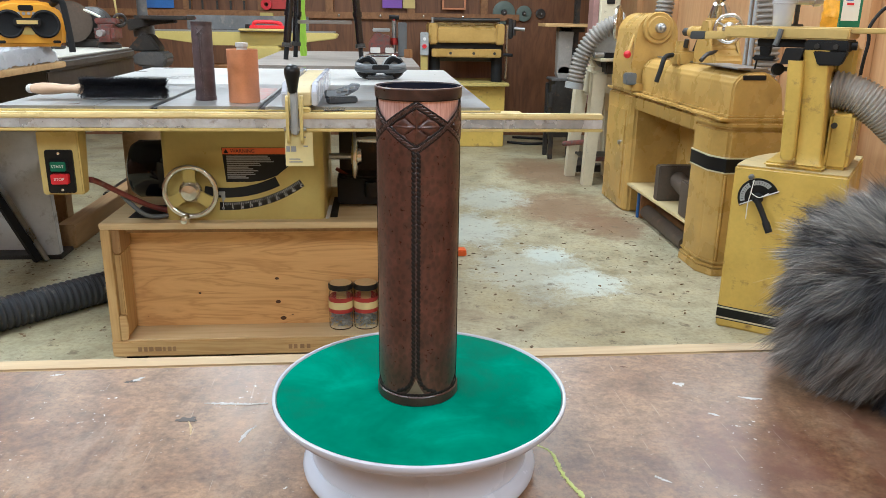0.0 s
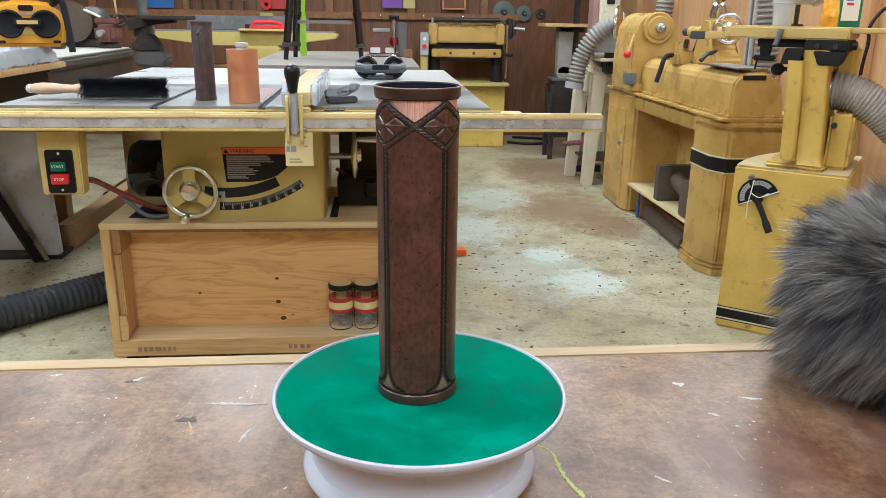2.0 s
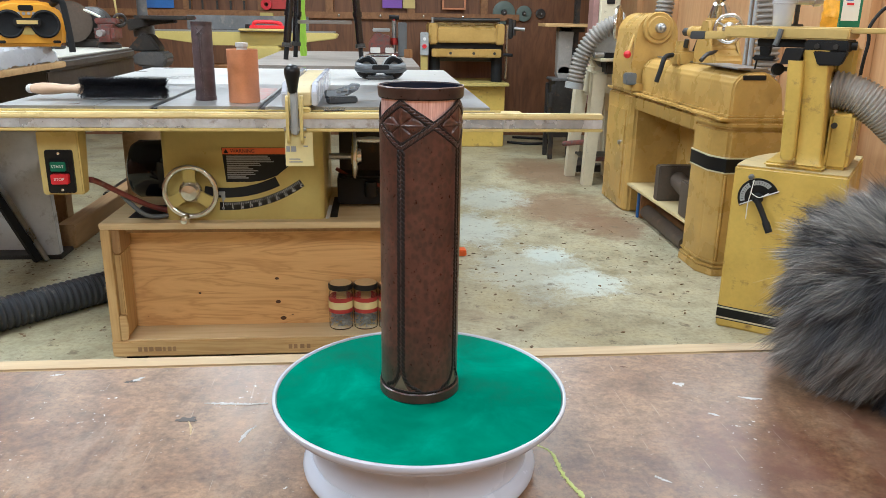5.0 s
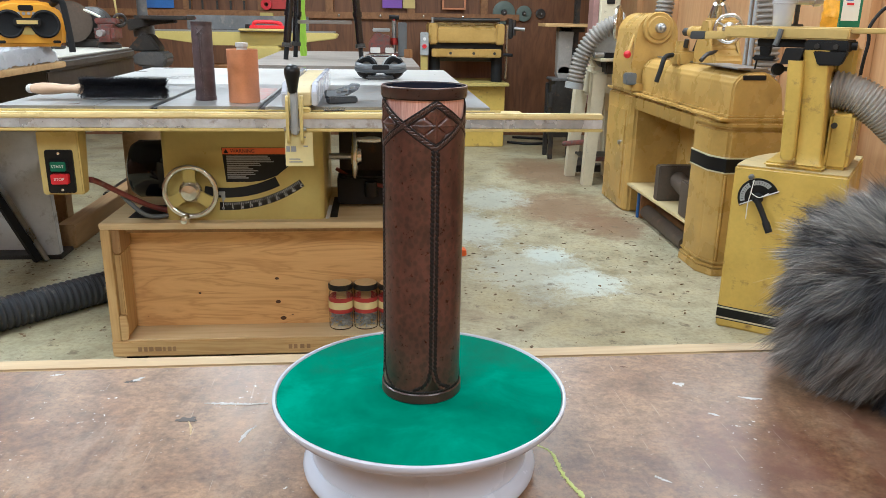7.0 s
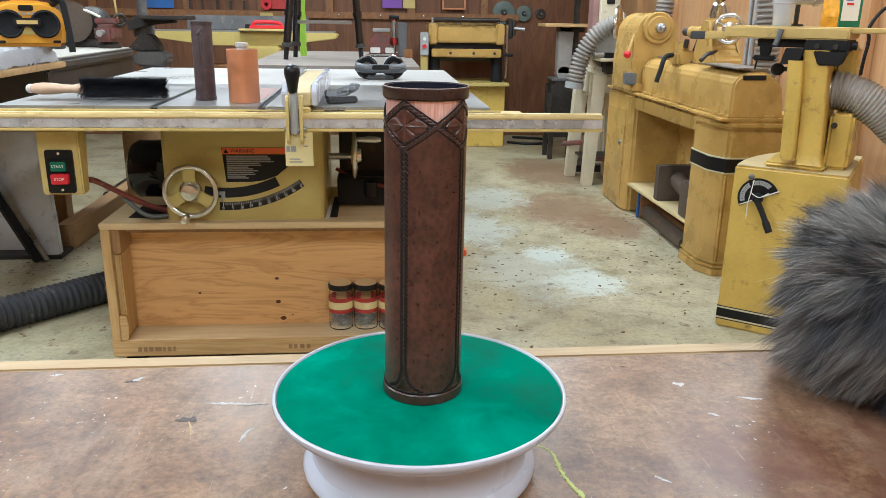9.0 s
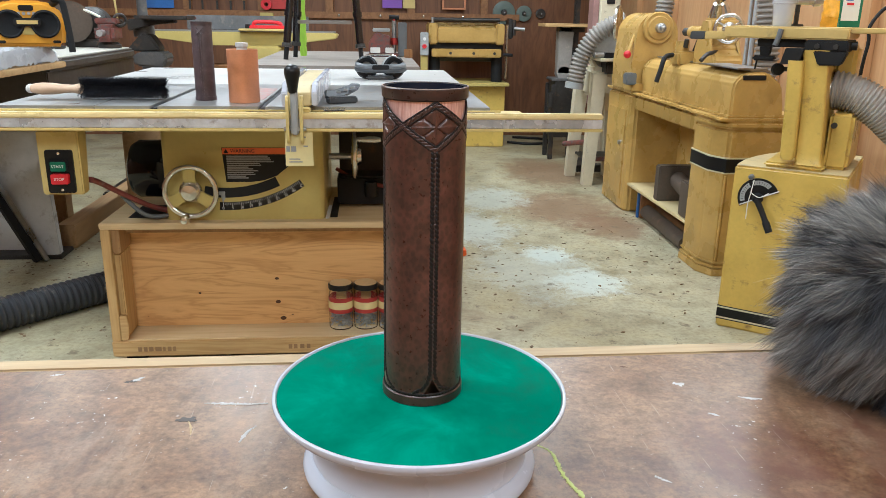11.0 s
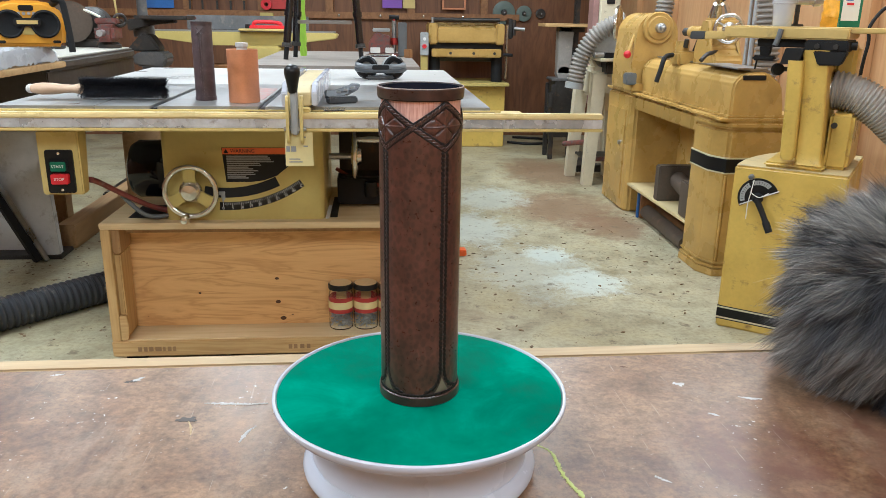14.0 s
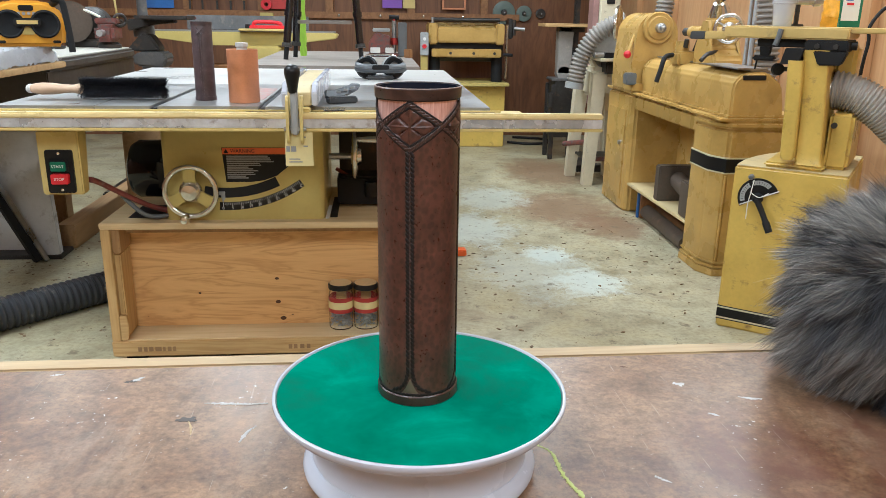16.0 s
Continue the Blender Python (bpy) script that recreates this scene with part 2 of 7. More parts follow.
M_wallpine = wood("orange_plywood", (0.64, 0.385, 0.19), (0.52, 0.28, 0.12), "z", 4, 0.5, 9, cathedral=1.5)
M_hose = surface("grey_hose", (0.27, 0.25, 0.225), 0.5, vary=0.25, dirt=(0.4, 0.36, 0.3), dirt_at=0.62)
M_hosel = surface("pale_grey_hose", (0.42, 0.40, 0.365), 0.4, vary=0.15, dirt=(0.5, 0.46, 0.4), dirt_at=0.66)
M_hoseb = surface("black_hose", (0.035, 0.037, 0.042), 0.45, vary=0.4, dirt=(0.2, 0.18, 0.15), dirt_at=0.66)
M_copper = surface("copper", (0.60, 0.27, 0.14), 0.5, 0.7, scale=14, fine=220, vary=0.16, bump=0.25)
M_ceiling = surface("ceiling_paint", (0.62, 0.60, 0.55), 0.85, vary=0.08)


def concrete():
    m, nt, bs = nodes_of("stained_concrete")
    v = coords(nt)
    big, mid, fine = noise_tex(nt, v, 1.1, 6, 0.6, 0.4), noise_tex(nt, v, 5, 6, 0.65), noise_tex(nt, v, 55, 5, 0.7)
    col = ramp(nt, big, [(0.25, (0.29, 0.235, 0.125)), (0.45, (0.39, 0.345, 0.215)), (0.6, (0.44, 0.405, 0.275)), (0.8, (0.34, 0.285, 0.165))])
    col = mixed(nt, 0.75, col, ramp(nt, mid, [(0.3, (0.45, 0.38, 0.28)), (0.5, (1, 1, 1)), (0.75, (1.25, 1.22, 1.12))]), "MULTIPLY")
    col = mixed(nt, 0.5, col, ramp(nt, fine, [(0.3, (0.45, 0.40, 0.33)), (0.55, (1, 1, 1))]), "MULTIPLY")
    src = nt.nodes.new("ShaderNodeTexCoord")

    def patch(x, y, rx, ry, source, lo, hi, strength):
        """A stain about (x, y) with a ragged edge."""
        zone = nt.nodes.new("ShaderNodeTexGradient")
        zone.gradient_type = "SPHERICAL"
        mp = nt.nodes.new("ShaderNodeMapping")
        mp.inputs["Location"].default_value = (-x / rx, -y / ry, 0)
        mp.inputs["Scale"].default_value = (1 / rx, 1 / ry, 1)
        nt.links.new(src.outputs["Object"], mp.inputs[0])
        nt.links.new(mp.outputs[0], zone.inputs[0])
        add = nt.nodes.new("ShaderNodeMath")
        add.operation = "MULTIPLY_ADD"
        add.inputs[1].default_value = 0.55
        nt.links.new(zone.outputs["Fac"], add.inputs[0])
        nt.links.new(source, add.inputs[2])
        return ramp(nt, add.outputs[0], [(lo, (0, 0, 0)), (hi, (strength, strength, strength))])

    spill = noise_tex(nt, coords(nt, (1, 0.8, 1)), 8, 10, 0.85, 0.3)
    oil = noise_tex(nt, coords(nt, (0.8, 1.3, 1)), 2.3, 7, 0.7, 0.8)
    # brown oil marks, then chalky spilled finish
    col = mixed(nt, ramp(nt, oil, [(0.54, (0, 0, 0)), (0.68, (0.6, 0.6, 0.6))]), col, (0.21, 0.145, 0.08))
    ragged = noise_tex(nt, v, 9, 10, 0.85, 0.3)
    for x, y, rx, ry in ((1.14, 4.46, 0.55, 0.75), (1.31, 4.06, 0.35, 0.5), (1.25, 5.6, 0.5, 0.9)):
        col = mixed(nt, patch(x, y, rx, ry, ragged, 0.66, 0.84, 0.75), col, (0.225, 0.13, 0.072))
    for x, y, rx, ry, k in ((0.52, 4.02, 0.42, 0.60, 0.6), (0.72, 4.75, 0.42, 0.6, 0.5), (0.83, 3.53, 0.22, 0.26, 0.75), (0.92, 3.12, 0.30, 0.34, 0.72), (0.72, 3.3, 0.5, 0.7, 0.35)):
        col = mixed(nt, patch(x, y, rx, ry, spill, 0.70, 0.86, k), col, (0.58, 0.64, 0.59))
    spots = noise_tex(nt, v, 17, 6, 0.72, 0.3)
    col = mixed(nt, ramp(nt, spots, [(0.58, (0, 0, 0)), (0.65, (0.75, 0.75, 0.75))]), col, (0.16, 0.12, 0.072))
    nt.links.new(col, bs.inputs["Base Color"])
    rough_from(nt, bs, mid, 0.42, 0.75)
    bumped(nt, bs, fine, 0.25, 0.002)
    return m


M_floor = concrete()

XL, XR, YF, YB = -3.6, 2.25, -2.2, 7.46
floor = structure("floor", box(bmesh_new(), XL - 0.2, XR + 0.2, YF - 0.2, YB + 0.2, -0.15, 0), M_floor, "stained grey concrete workshop floor with chalky spills and sawdust", 0)
wall_north = structure("wall_north", box(bmesh_new(), XL - 0.2, XR + 0.2, YB, YB + 0.12, 0, CEILING), M_wallply, "dark brown plywood back wall of the workshop", 0)
wall_east = structure("wall_east", box(bmesh_new(), XR, XR + 0.12, YF, YB, 0, CEILING), M_wallpine, "orange-brown plywood side wall of the workshop", 0)
wall_west = structure("wall_west", box(bmesh_new(), XL - 0.12, XL, YF, YB, 0, CEILING), M_wallply, "dark plywood side wall of the workshop", 0)
wall_south = structure("wall_south", box(bmesh_new(), XL - 0.2, XR + 0.2, YF - 0.12, YF, 0, CEILING), M_wallpine, "plywood wall behind the bench", 0)
ceiling = structure("ceiling", box(bmesh_new(), XL - 0.2, XR + 0.2, YF - 0.2, YB + 0.2, CEILING, CEILING + 0.1), M_ceiling, "pale painted workshop ceiling", 0)


def emission(name, color, strength):
    m, nt, bs = nodes_of(name)
    bs.inputs["Emission Color"].default_value = (*color, 1)
    bs.inputs["Emission Strength"].default_value = strength
    return m


M_tube = emission("lit_tube", (1.0, 0.97, 0.92), 3.0)
for x, y, length, watts in LIGHTS:
    lamp = thing("added_ceiling_light", "long white fluorescent fixture added out of view on the ceiling", "ceiling light", pose(x, y, CEILING - 0.08), group="ceiling lights")
    part("housing", prism(bmesh_new(), [(-0.14, 0.08), (0.14, 0.08), (0.14, 0.04), (0.08, 0.02), (-0.08, 0.02), (-0.14, 0.04)], -length / 2, length / 2, m=pose(0, 0, 0, 90, 0, 0)), M_white, lamp, "white folded sheet-metal housing", smooth=0)
    for dx in (-0.06, 0.06):
        part("tube", rod(bmesh_new(), (dx, -length / 2 + 0.02, 0.0), (dx, length / 2 - 0.02, 0.0), 0.016), M_tube, lamp, "lit white tube")
    data = bpy.data.lights.new("light", "AREA")
    data.shape, data.size, data.size_y, data.energy, data.color = "RECTANGLE", 0.22, length, watts, (1.0, 0.975, 0.93)
    ob = new("light", data)
    ob.matrix_basis = pose(x, y, CEILING - 0.105)


# ---------------------------------------------------------------- the workbench in front
BENCH = 0.70


def benchtop_material():
    m, nt, bs = nodes_of("worn_varnished_hardboard")
    v = coords(nt)
    big = noise_tex(nt, coords(nt, (1, 1.3, 1)), 4.5, 7, 0.62, 0.5)
    mid = noise_tex(nt, v, 26, 9, 0.74, 0.3)
    fine = noise_tex(nt, v, 160, 4, 0.7)
    col = ramp(nt, big, [(0.28, (0.105, 0.050, 0.028)), (0.42, (0.195, 0.108, 0.060)), (0.58, (0.265, 0.163, 0.096)), (0.75, (0.21, 0.130, 0.084))])
    col = mixed(nt, 0.9, col, ramp(nt, mid, [(0.28, (0.40, 0.35, 0.31)), (0.5, (1, 1, 1)), (0.72, (1.5, 1.5, 1.45))]), "MULTIPLY")
    rub = noise_tex(nt, coords(nt, (1, 1.15, 1), (0, 0, 20)), 70, 9, 0.8)
    col = mixed(nt, 0.7, col, ramp(nt, rub, [(0.34, (0.5, 0.46, 0.42)), (0.5, (1, 1, 1)), (0.64, (1.45, 1.45, 1.4))]), "MULTIPLY")
    worn = noise_tex(nt, coords(nt, (1.6, 0.8, 1), (0, 0, -15)), 7, 8, 0.7, 0.5)
    col = mixed(nt, ramp(nt, worn, [(0.52, (0, 0, 0)), (0.68, (0.6, 0.6, 0.6))]), col, (0.34, 0.24, 0.165))
    col = mixed(nt, 0.45, col, ramp(nt, fine, [(0.3, (0.25, 0.2, 0.16)), (0.55, (1, 1, 1))]), "MULTIPLY")
    # white paint flecks and scuffs
    fleck = noise_tex(nt, v, 150, 3, 0.6)
    rare = noise_tex(nt, v, 9, 3, 0.6)
    mul = nt.nodes.new("ShaderNodeMath")
    mul.operation = "MULTIPLY"
    nt.links.new(ramp(nt, fleck, [(0.66, (0, 0, 0)), (0.69, (1, 1, 1))]), mul.inputs[0])
    nt.links.new(ramp(nt, rare, [(0.50, (0, 0, 0)), (0.58, (1, 1, 1))]), mul.inputs[1])
    col = mixed(nt, mul.outputs[0], col, (0.62, 0.58, 0.54))
    scr = noise_tex(nt, coords(nt, (1.0, 0.09, 1), (0, 0, 52)), 55, 3, 0.6)
    col = mixed(nt, ramp(nt, scr, [(0.70, (0, 0, 0)), (0.76, (0.55, 0.55, 0.55))]), col, (0.48, 0.36, 0.25))
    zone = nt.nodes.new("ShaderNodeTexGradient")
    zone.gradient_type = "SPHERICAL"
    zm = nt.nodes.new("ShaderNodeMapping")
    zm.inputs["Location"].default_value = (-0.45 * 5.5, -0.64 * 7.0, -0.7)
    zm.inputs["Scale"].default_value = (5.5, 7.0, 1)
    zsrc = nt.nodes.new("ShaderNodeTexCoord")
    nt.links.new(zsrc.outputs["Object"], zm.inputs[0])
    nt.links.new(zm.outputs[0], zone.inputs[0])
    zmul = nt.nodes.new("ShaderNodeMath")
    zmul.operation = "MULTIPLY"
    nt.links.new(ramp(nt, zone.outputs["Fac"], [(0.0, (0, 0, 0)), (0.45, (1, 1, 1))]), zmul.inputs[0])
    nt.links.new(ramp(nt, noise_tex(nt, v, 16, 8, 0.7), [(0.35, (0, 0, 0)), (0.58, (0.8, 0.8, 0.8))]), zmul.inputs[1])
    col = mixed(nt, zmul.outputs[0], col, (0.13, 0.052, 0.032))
    for turn, sc, tone in ((14, 260, (0.5, 0.4, 0.3)), (-38, 300, (0.11, 0.06, 0.04)), (62, 340, (0.55, 0.47, 0.4))):
        s2 = noise_tex(nt, coords(nt, (1.0, 0.035, 1), (0, 0, turn)), sc, 2, 0.5)
        col = mixed(nt, ramp(nt, s2, [(0.71, (0, 0, 0)), (0.75, (0.35, 0.35, 0.35))]), col, tone)
    nt.links.new(col, bs.inputs["Base Color"])
    rough_from(nt, bs, rub, 0.26, 0.48)
    bs.inputs["Specular IOR Level"].default_value = 0.48
    bumped(nt, bs, mid, 0.12, 0.0015)
    return m


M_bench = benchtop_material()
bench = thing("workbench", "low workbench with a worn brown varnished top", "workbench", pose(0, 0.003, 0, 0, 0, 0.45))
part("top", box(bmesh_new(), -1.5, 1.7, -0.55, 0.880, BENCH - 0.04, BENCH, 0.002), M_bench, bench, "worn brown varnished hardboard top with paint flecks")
part("edge_strip", box(bmesh_new(), -1.5, 1.7, 0.8805, 0.909, BENCH - 0.045, BENCH + 0.001, 0.0025), M_strip, bench, "pale wooden edge strip")
part("apron", box(bmesh_new(), -1.4, 1.6, 0.80, 0.84, BENCH - 0.16, BENCH - 0.041, 0.003), M_pine, bench)
part("apron", box(bmesh_new(), -1.4, 1.6, -0.45, -0.41, BENCH - 0.16, BENCH - 0.041, 0.003), M_pine, bench)
for x in (-1.4, 1.51):
    for y in (-0.50, 0.71):
        part("leg", box(bmesh_new(), x, x + 0.09, y, y + 0.09, 0, BENCH - 0.041, 0.004), M_pinez, bench)

# ---------------------------------------------------------------- turntable
TX, TY, TZ = 0.039, 0.6605, 0.7775


def felt_material():
    m, nt, bs = nodes_of("green_dyed_suede")
    v = coords(nt)
    a, b, c = noise_tex(nt, v, 13, 6, 0.6, 0.5), noise_tex(nt, v, 45, 5), noise_tex(nt, v, 700, 3)
    col = ramp(nt, a, [(0.3, (0.0, 0.122, 0.070)), (0.5, (0.0, 0.160, 0.097)), (0.66, (0.008, 0.225, 0.145))])
    col = mixed(nt, 0.4, col, ramp(nt, b, [(0.3, (0.7, 0.80, 0.80)), (0.7, (1.35, 1.18, 1.18))]), "MULTIPLY")
    nt.links.new(col, bs.inputs["Base Color"])
    rough_from(nt, bs, a, 0.7, 0.9)
    bs.inputs["Specular IOR Level"].default_value = 0.1
    bs.inputs["Sheen Weight"].default_value = 0.05
    bs.inputs["Sheen Roughness"].default_value = 0.4
    bs.inputs["Sheen Tint"].default_value = (0.75, 1.0, 0.92, 1)
    bumped(nt, bs, c, 0.12, 0.0004)
    return m


M_felt = felt_material()
base = thing("turntable_stand", "glossy white plastic turntable base standing on the workbench", "turntable base", pose(TX, TY, BENCH))
part("foot", turned(bmesh_new(), [(0.0, 0.0), (0.109, 0.0), (0.112, 0.0025), (0.1125, 0.006), (0.110, 0.011), (0.104, 0.0165), (0.0, 0.0165)], 96), M_whitep, base, "flared white foot")
part("neck", turned(bmesh_new(), [(0.0, 0.0168), (0.1035, 0.0168), (0.100, 0.026), (0.0985, 0.040), (0.100, 0.052), (0.104, 0.060), (0.104, 0.0655), (0.0, 0.0655)], 96), M_whitep, base, "waisted white neck")
turntable = thing("turntable", "round white turntable plate covered in green suede", "turntable", pose(TX, TY, TZ))
part("plate", turned(bmesh_new(), [(0.0, -0.0115), (0.126, -0.0115), (0.133, -0.010), (0.1365, -0.006), (0.1385, -0.002), (0.1383, 0.0006), (0.1372, 0.0014), (0.1355, 0.0012), (0.1347, 0.0), (0.1343, -0.002), (0.0, -0.002)], 128), M_whitep, turntable, "glossy white plastic plate with a raised rim")
part("cover", turned(bmesh_new(), [(0.0, -0.0018), (0.1338, -0.0018), (0.1341, -0.0006), (0.1336, 0.0), (0.0, 0.0)], 128), M_felt, turntable, "blotchy green suede disc")

# ---------------------------------------------------------------- the tube
R = 0.0357
Z_RIM0, Z_RIM1 = 0.2740, 0.2830
Z_TOP, Z_JUNC, Z_LOW = 0.2720, 0.2525, 0.2335
Z_TRI, Z_BASE, Z_RING = 0.0280, 0.0115, 0.0095


def leather(name, dark, mid, light, rough=0.42, pebble=0.0):
    m, nt, bs = nodes_of(name)
    v = coords(nt)
    a, b, c = noise_tex(nt, v, 38, 6, 0.62, 0.4), noise_tex(nt, v, 190, 5, 0.7), noise_tex(nt, v, 900, 3)
    col = ramp(nt, a, [(0.3, dark), (0.52, mid), (0.75, light)])
    col = mixed(nt, 0.55, col, ramp(nt, b, [(0.3, (0.6, 0.55, 0.55)), (0.55, (1, 1, 1)), (0.75, (1.35, 1.3, 1.25))]), "MULTIPLY")
    nt.links.new(col, bs.inputs["Base Color"])
    rough_from(nt, bs, b, rough - 0.08, rough + 0.14)
    vor = nt.nodes.new("ShaderNodeTexVoronoi")
    vor.feature = "SMOOTH_F1"
    vor.inputs["Scale"].default_value = 230
    vor.inputs["Smoothness"].default_value = 0.35
    nt.links.new(coords(nt, (1, 1, 0.72)), vor.inputs["Vector"])
    col = mixed(nt, pebble, col, ramp(nt, vor.outputs["Distance"], [(0.10, (0.94, 0.93, 0.93)), (0.36, (1, 1, 1)), (0.60, (1.6, 1.5, 1.5))]), "MULTIPLY")
    nt.links.new(col, bs.inputs["Base Color"])
    bumped(nt, bs, mixed(nt, 0.65 * pebble, b, vor.outputs["Distance"]), 0.2, 0.0004)
    bs.inputs["Coat Weight"].default_value = 0.24
    bs.inputs["Coat Roughness"].default_value = 0.36
    return m


M_leather = leather("brown_leather", (0.027, 0.0100, 0.0068), (0.049, 0.0183, 0.0120), (0.078, 0.031, 0.0210), 0.32, 1.0)
M_leatherd = leather("dark_leather_lace", (0.022, 0.010, 0.008), (0.045, 0.019, 0.014), (0.085, 0.038, 0.028), 0.32)
M_leatherl = leather("lace_leather", (0.032, 0.015, 0.012), (0.040, 0.0165, 0.0125), (0.075, 0.033, 0.025), 0.30)
M_groove = surface("dark_groove", (0.010, 0.006, 0.005), 0.6, vary=0.3)
M_lip = surface("raw_leather_edge", (0.50, 0.40, 0.36), 0.4, vary=0.2)
M_inner = surface("dark_lacquer", (0.012, 0.016, 0.028), 0.25, vary=0.3)


def brushed_copper():
    m, nt, bs = nodes_of("brushed_copper")
    fine = noise_tex(nt, coords(nt, (1, 1, 0.05)), 900, 3, 0.6)
    slant = noise_tex(nt, coords(nt, (1, 1, 0.07), (25, 18, 0)), 520, 3, 0.6)
    broad = noise_tex(nt, coords(nt), 45, 4)
    col = ramp(nt, fine, [(0.3, (0.62, 0.33, 0.28)), (0.5, (0.80, 0.47, 0.41)), (0.72, (0.95, 0.68, 0.61))])
    col = mixed(nt, 0.4, col, ramp(nt, slant, [(0.35, (0.50, 0.24, 0.19)), (0.68, (1.0, 0.82, 0.75))]))
    col = mixed(nt, 0.5, col, ramp(nt, broad, [(0.3, (0.6, 0.5, 0.5)), (0.6, (1, 1, 1))]), "MULTIPLY")
    nt.links.new(col, bs.inputs["Base Color"])
    bs.inputs["Metallic"].default_value = 0.55
    rough_from(nt, bs, broad, 0.32, 0.5)
    bumped(nt, bs, fine, 0.5, 0.0004)
    return m


M_copper_brushed = brushed_copper()
M_brass = surface("aged_copper", (0.34, 0.25, 0.18), 0.45, 0.5, scale=60, vary=0.25)


def wrap(theta, z, r):
    return Vector((r * math.sin(theta), -r * math.cos(theta), z))


def saw(theta):
    """Distance from the nearest motif axis, 0 to 1 over 45 degrees."""
    q = math.pi / 2
    return abs(((theta + q / 2) % q) - q / 2) / (q / 2)


def petal(u, v):
    """Height of a carved leaf at (u, v), u along the leaf from 0 to 1, v across."""
    if not 0.0 < u < 1.0:
        return None
    half = min(0.90 * u, 1.75 * u * (1 - u))
    if abs(v) > half:
        return None
    k = abs(v) / half
    vein = math.exp(-(v / 0.04) ** 2)
    return 0.0012 * (1 - k ** 4) ** 0.7 + 0.0008 * vein * (1 - 0.5 * u)


def carve(theta, z):
    """Relief of the leather: a four-leaf motif in each diamond."""
    q = math.pi / 2
    a = (((theta + q / 2) % q) - q / 2) / (q / 2)
    b = (z - Z_JUNC) / (Z_TOP - Z_JUNC)
    if abs(a) + abs(b) > 0.82:
        return 0.0
    best = -0.0013
    au, bu = a / 0.74, b / 0.74
    for u, v in ((au, bu), (-au, bu), (bu, au), (-bu, au)):
        h = petal(u, v)
        if h is not None:
            best = max(best, h - 0.0009)
    d = math.hypot(a, b)
    if d < 0.075:
        best = max(best, 0.0002)
    edge = min(1.0, (0.82 - abs(a) - abs(b)) / 0.05)
    return best * edge


def leather_sleeve():
    bm = bmesh_new()
    nt_, rows = 640, [0, 0.008, 0.02, 0.05, 0.1, 0.18, 0.28, 0.4, 0.5, 0.6, 0.7, 0.78, 0.82] + [0.82 + 0.18 * i / 56 for i in range(1, 57)]
    grid = []
    for i in range(nt_):
        th = 2 * math.pi * i / nt_
        s = saw(th)
        top = Z_TOP - (Z_TOP - Z_JUNC) * s
        k = max(0.0, 1 - s / 0.38)
        low = Z_BASE - 0.001 + (Z_TRI - Z_BASE) * k ** 1.7
        cols = []
        z_mid = Z_LOW - 0.004
        for t in rows:
            z = low + (z_mid - low) * t / 0.82 if t <= 0.82 else z_mid + (top - z_mid) * (t - 0.82) / 0.18
            cols.append(bm.verts.new(wrap(th, z, R + carve(th, z))))
        cols.append(bm.verts.new(wrap(th, top, R - 0.0016)))
        cols.insert(0, bm.verts.new(wrap(th, low, R - 0.0016)))
        grid.append(cols)
    for i in range(nt_):
        a, b = grid[i], grid[(i + 1) % nt_]
        for k in range(len(a) - 1):
            bm.faces.new((a[k], b[k], b[k + 1], a[k + 1]))
    return bm


def lace(bm, points, bead, thick, lift=0.0):
    """A twisted lace along points of (angle, height): slanting beads."""
    path = []
    for (t0, z0), (t1, z1) in zip(points, points[1:]):
        n = max(2, int(math.hypot((t1 - t0) * R, z1 - z0) / 0.0005))
        path += [(t0 + (t1 - t0) * i / n, z0 + (z1 - z0) * i / n) for i in range(n)]
    path.append(points[-1])
    run, left = [path[0]], bead
    for (t0, z0), (t1, z1) in zip(path, path[1:]):
        left -= math.hypot((t1 - t0) * R, z1 - z0)
        if left <= 0:
            run.append((t1, z1))
            left = bead
    for i, (t, z) in enumerate(run):
        t1, z1 = run[min(i + 1, len(run) - 1)]
        t0, z0 = run[max(i - 1, 0)]
        slope = math.atan2(z1 - z0, (t1 - t0) * R)
        out = wrap(t, 0, 1.0)
        side = Vector((math.cos(t), math.sin(t), 0))
        up = Vector((0, 0, 1))
        ang = slope + radians(26)
        d = side * math.cos(ang) + up * math.sin(ang)
        w = out.cross(d)
        basis = Matrix((d, w, out)).transposed().to_4x4()
        m = Matrix.Translation(wrap(t, z, R + lift)) @ basis
        ball(bm, (0, 0, 0), 1.0, (bead * 0.80, thick, thick * 0.42), 8, m)
    return bm


tube = thing("leather_tube", "upright dark brown leather tube with carved diamonds and copper bands", "tube")
part("core", turned(bmesh_new(), [(R - 0.0018, 0.002), (R - 0.0018, Z_RIM0 + 0.002), (R - 0.0036, Z_RIM0 + 0.002), (R - 0.0036, 0.002)], 96, closed=True), M_copper_brushed, tube, "brushed copper tube showing between the leather points")
part("sleeve", leather_sleeve(), M_leather, tube, "dark brown leather sleeve carved with four-leaf diamonds", smooth=50)
part("rim", turned(bmesh_new(), [(R - 0.0022, Z_RIM0), (R + 0.0006, Z_RIM0), (R + 0.0010, Z_RIM0 + 0.0006), (R + 0.0014, Z_RIM1 - 0.0006), (R + 0.0010, Z_RIM1), (R - 0.0004, Z_RIM1), (R - 0.0014, Z_RIM1 - 0.0006), (R - 0.002, Z_RIM0 + 0.0015)], 96, closed=True), M_leatherd, tube, "plain brown leather rim band")
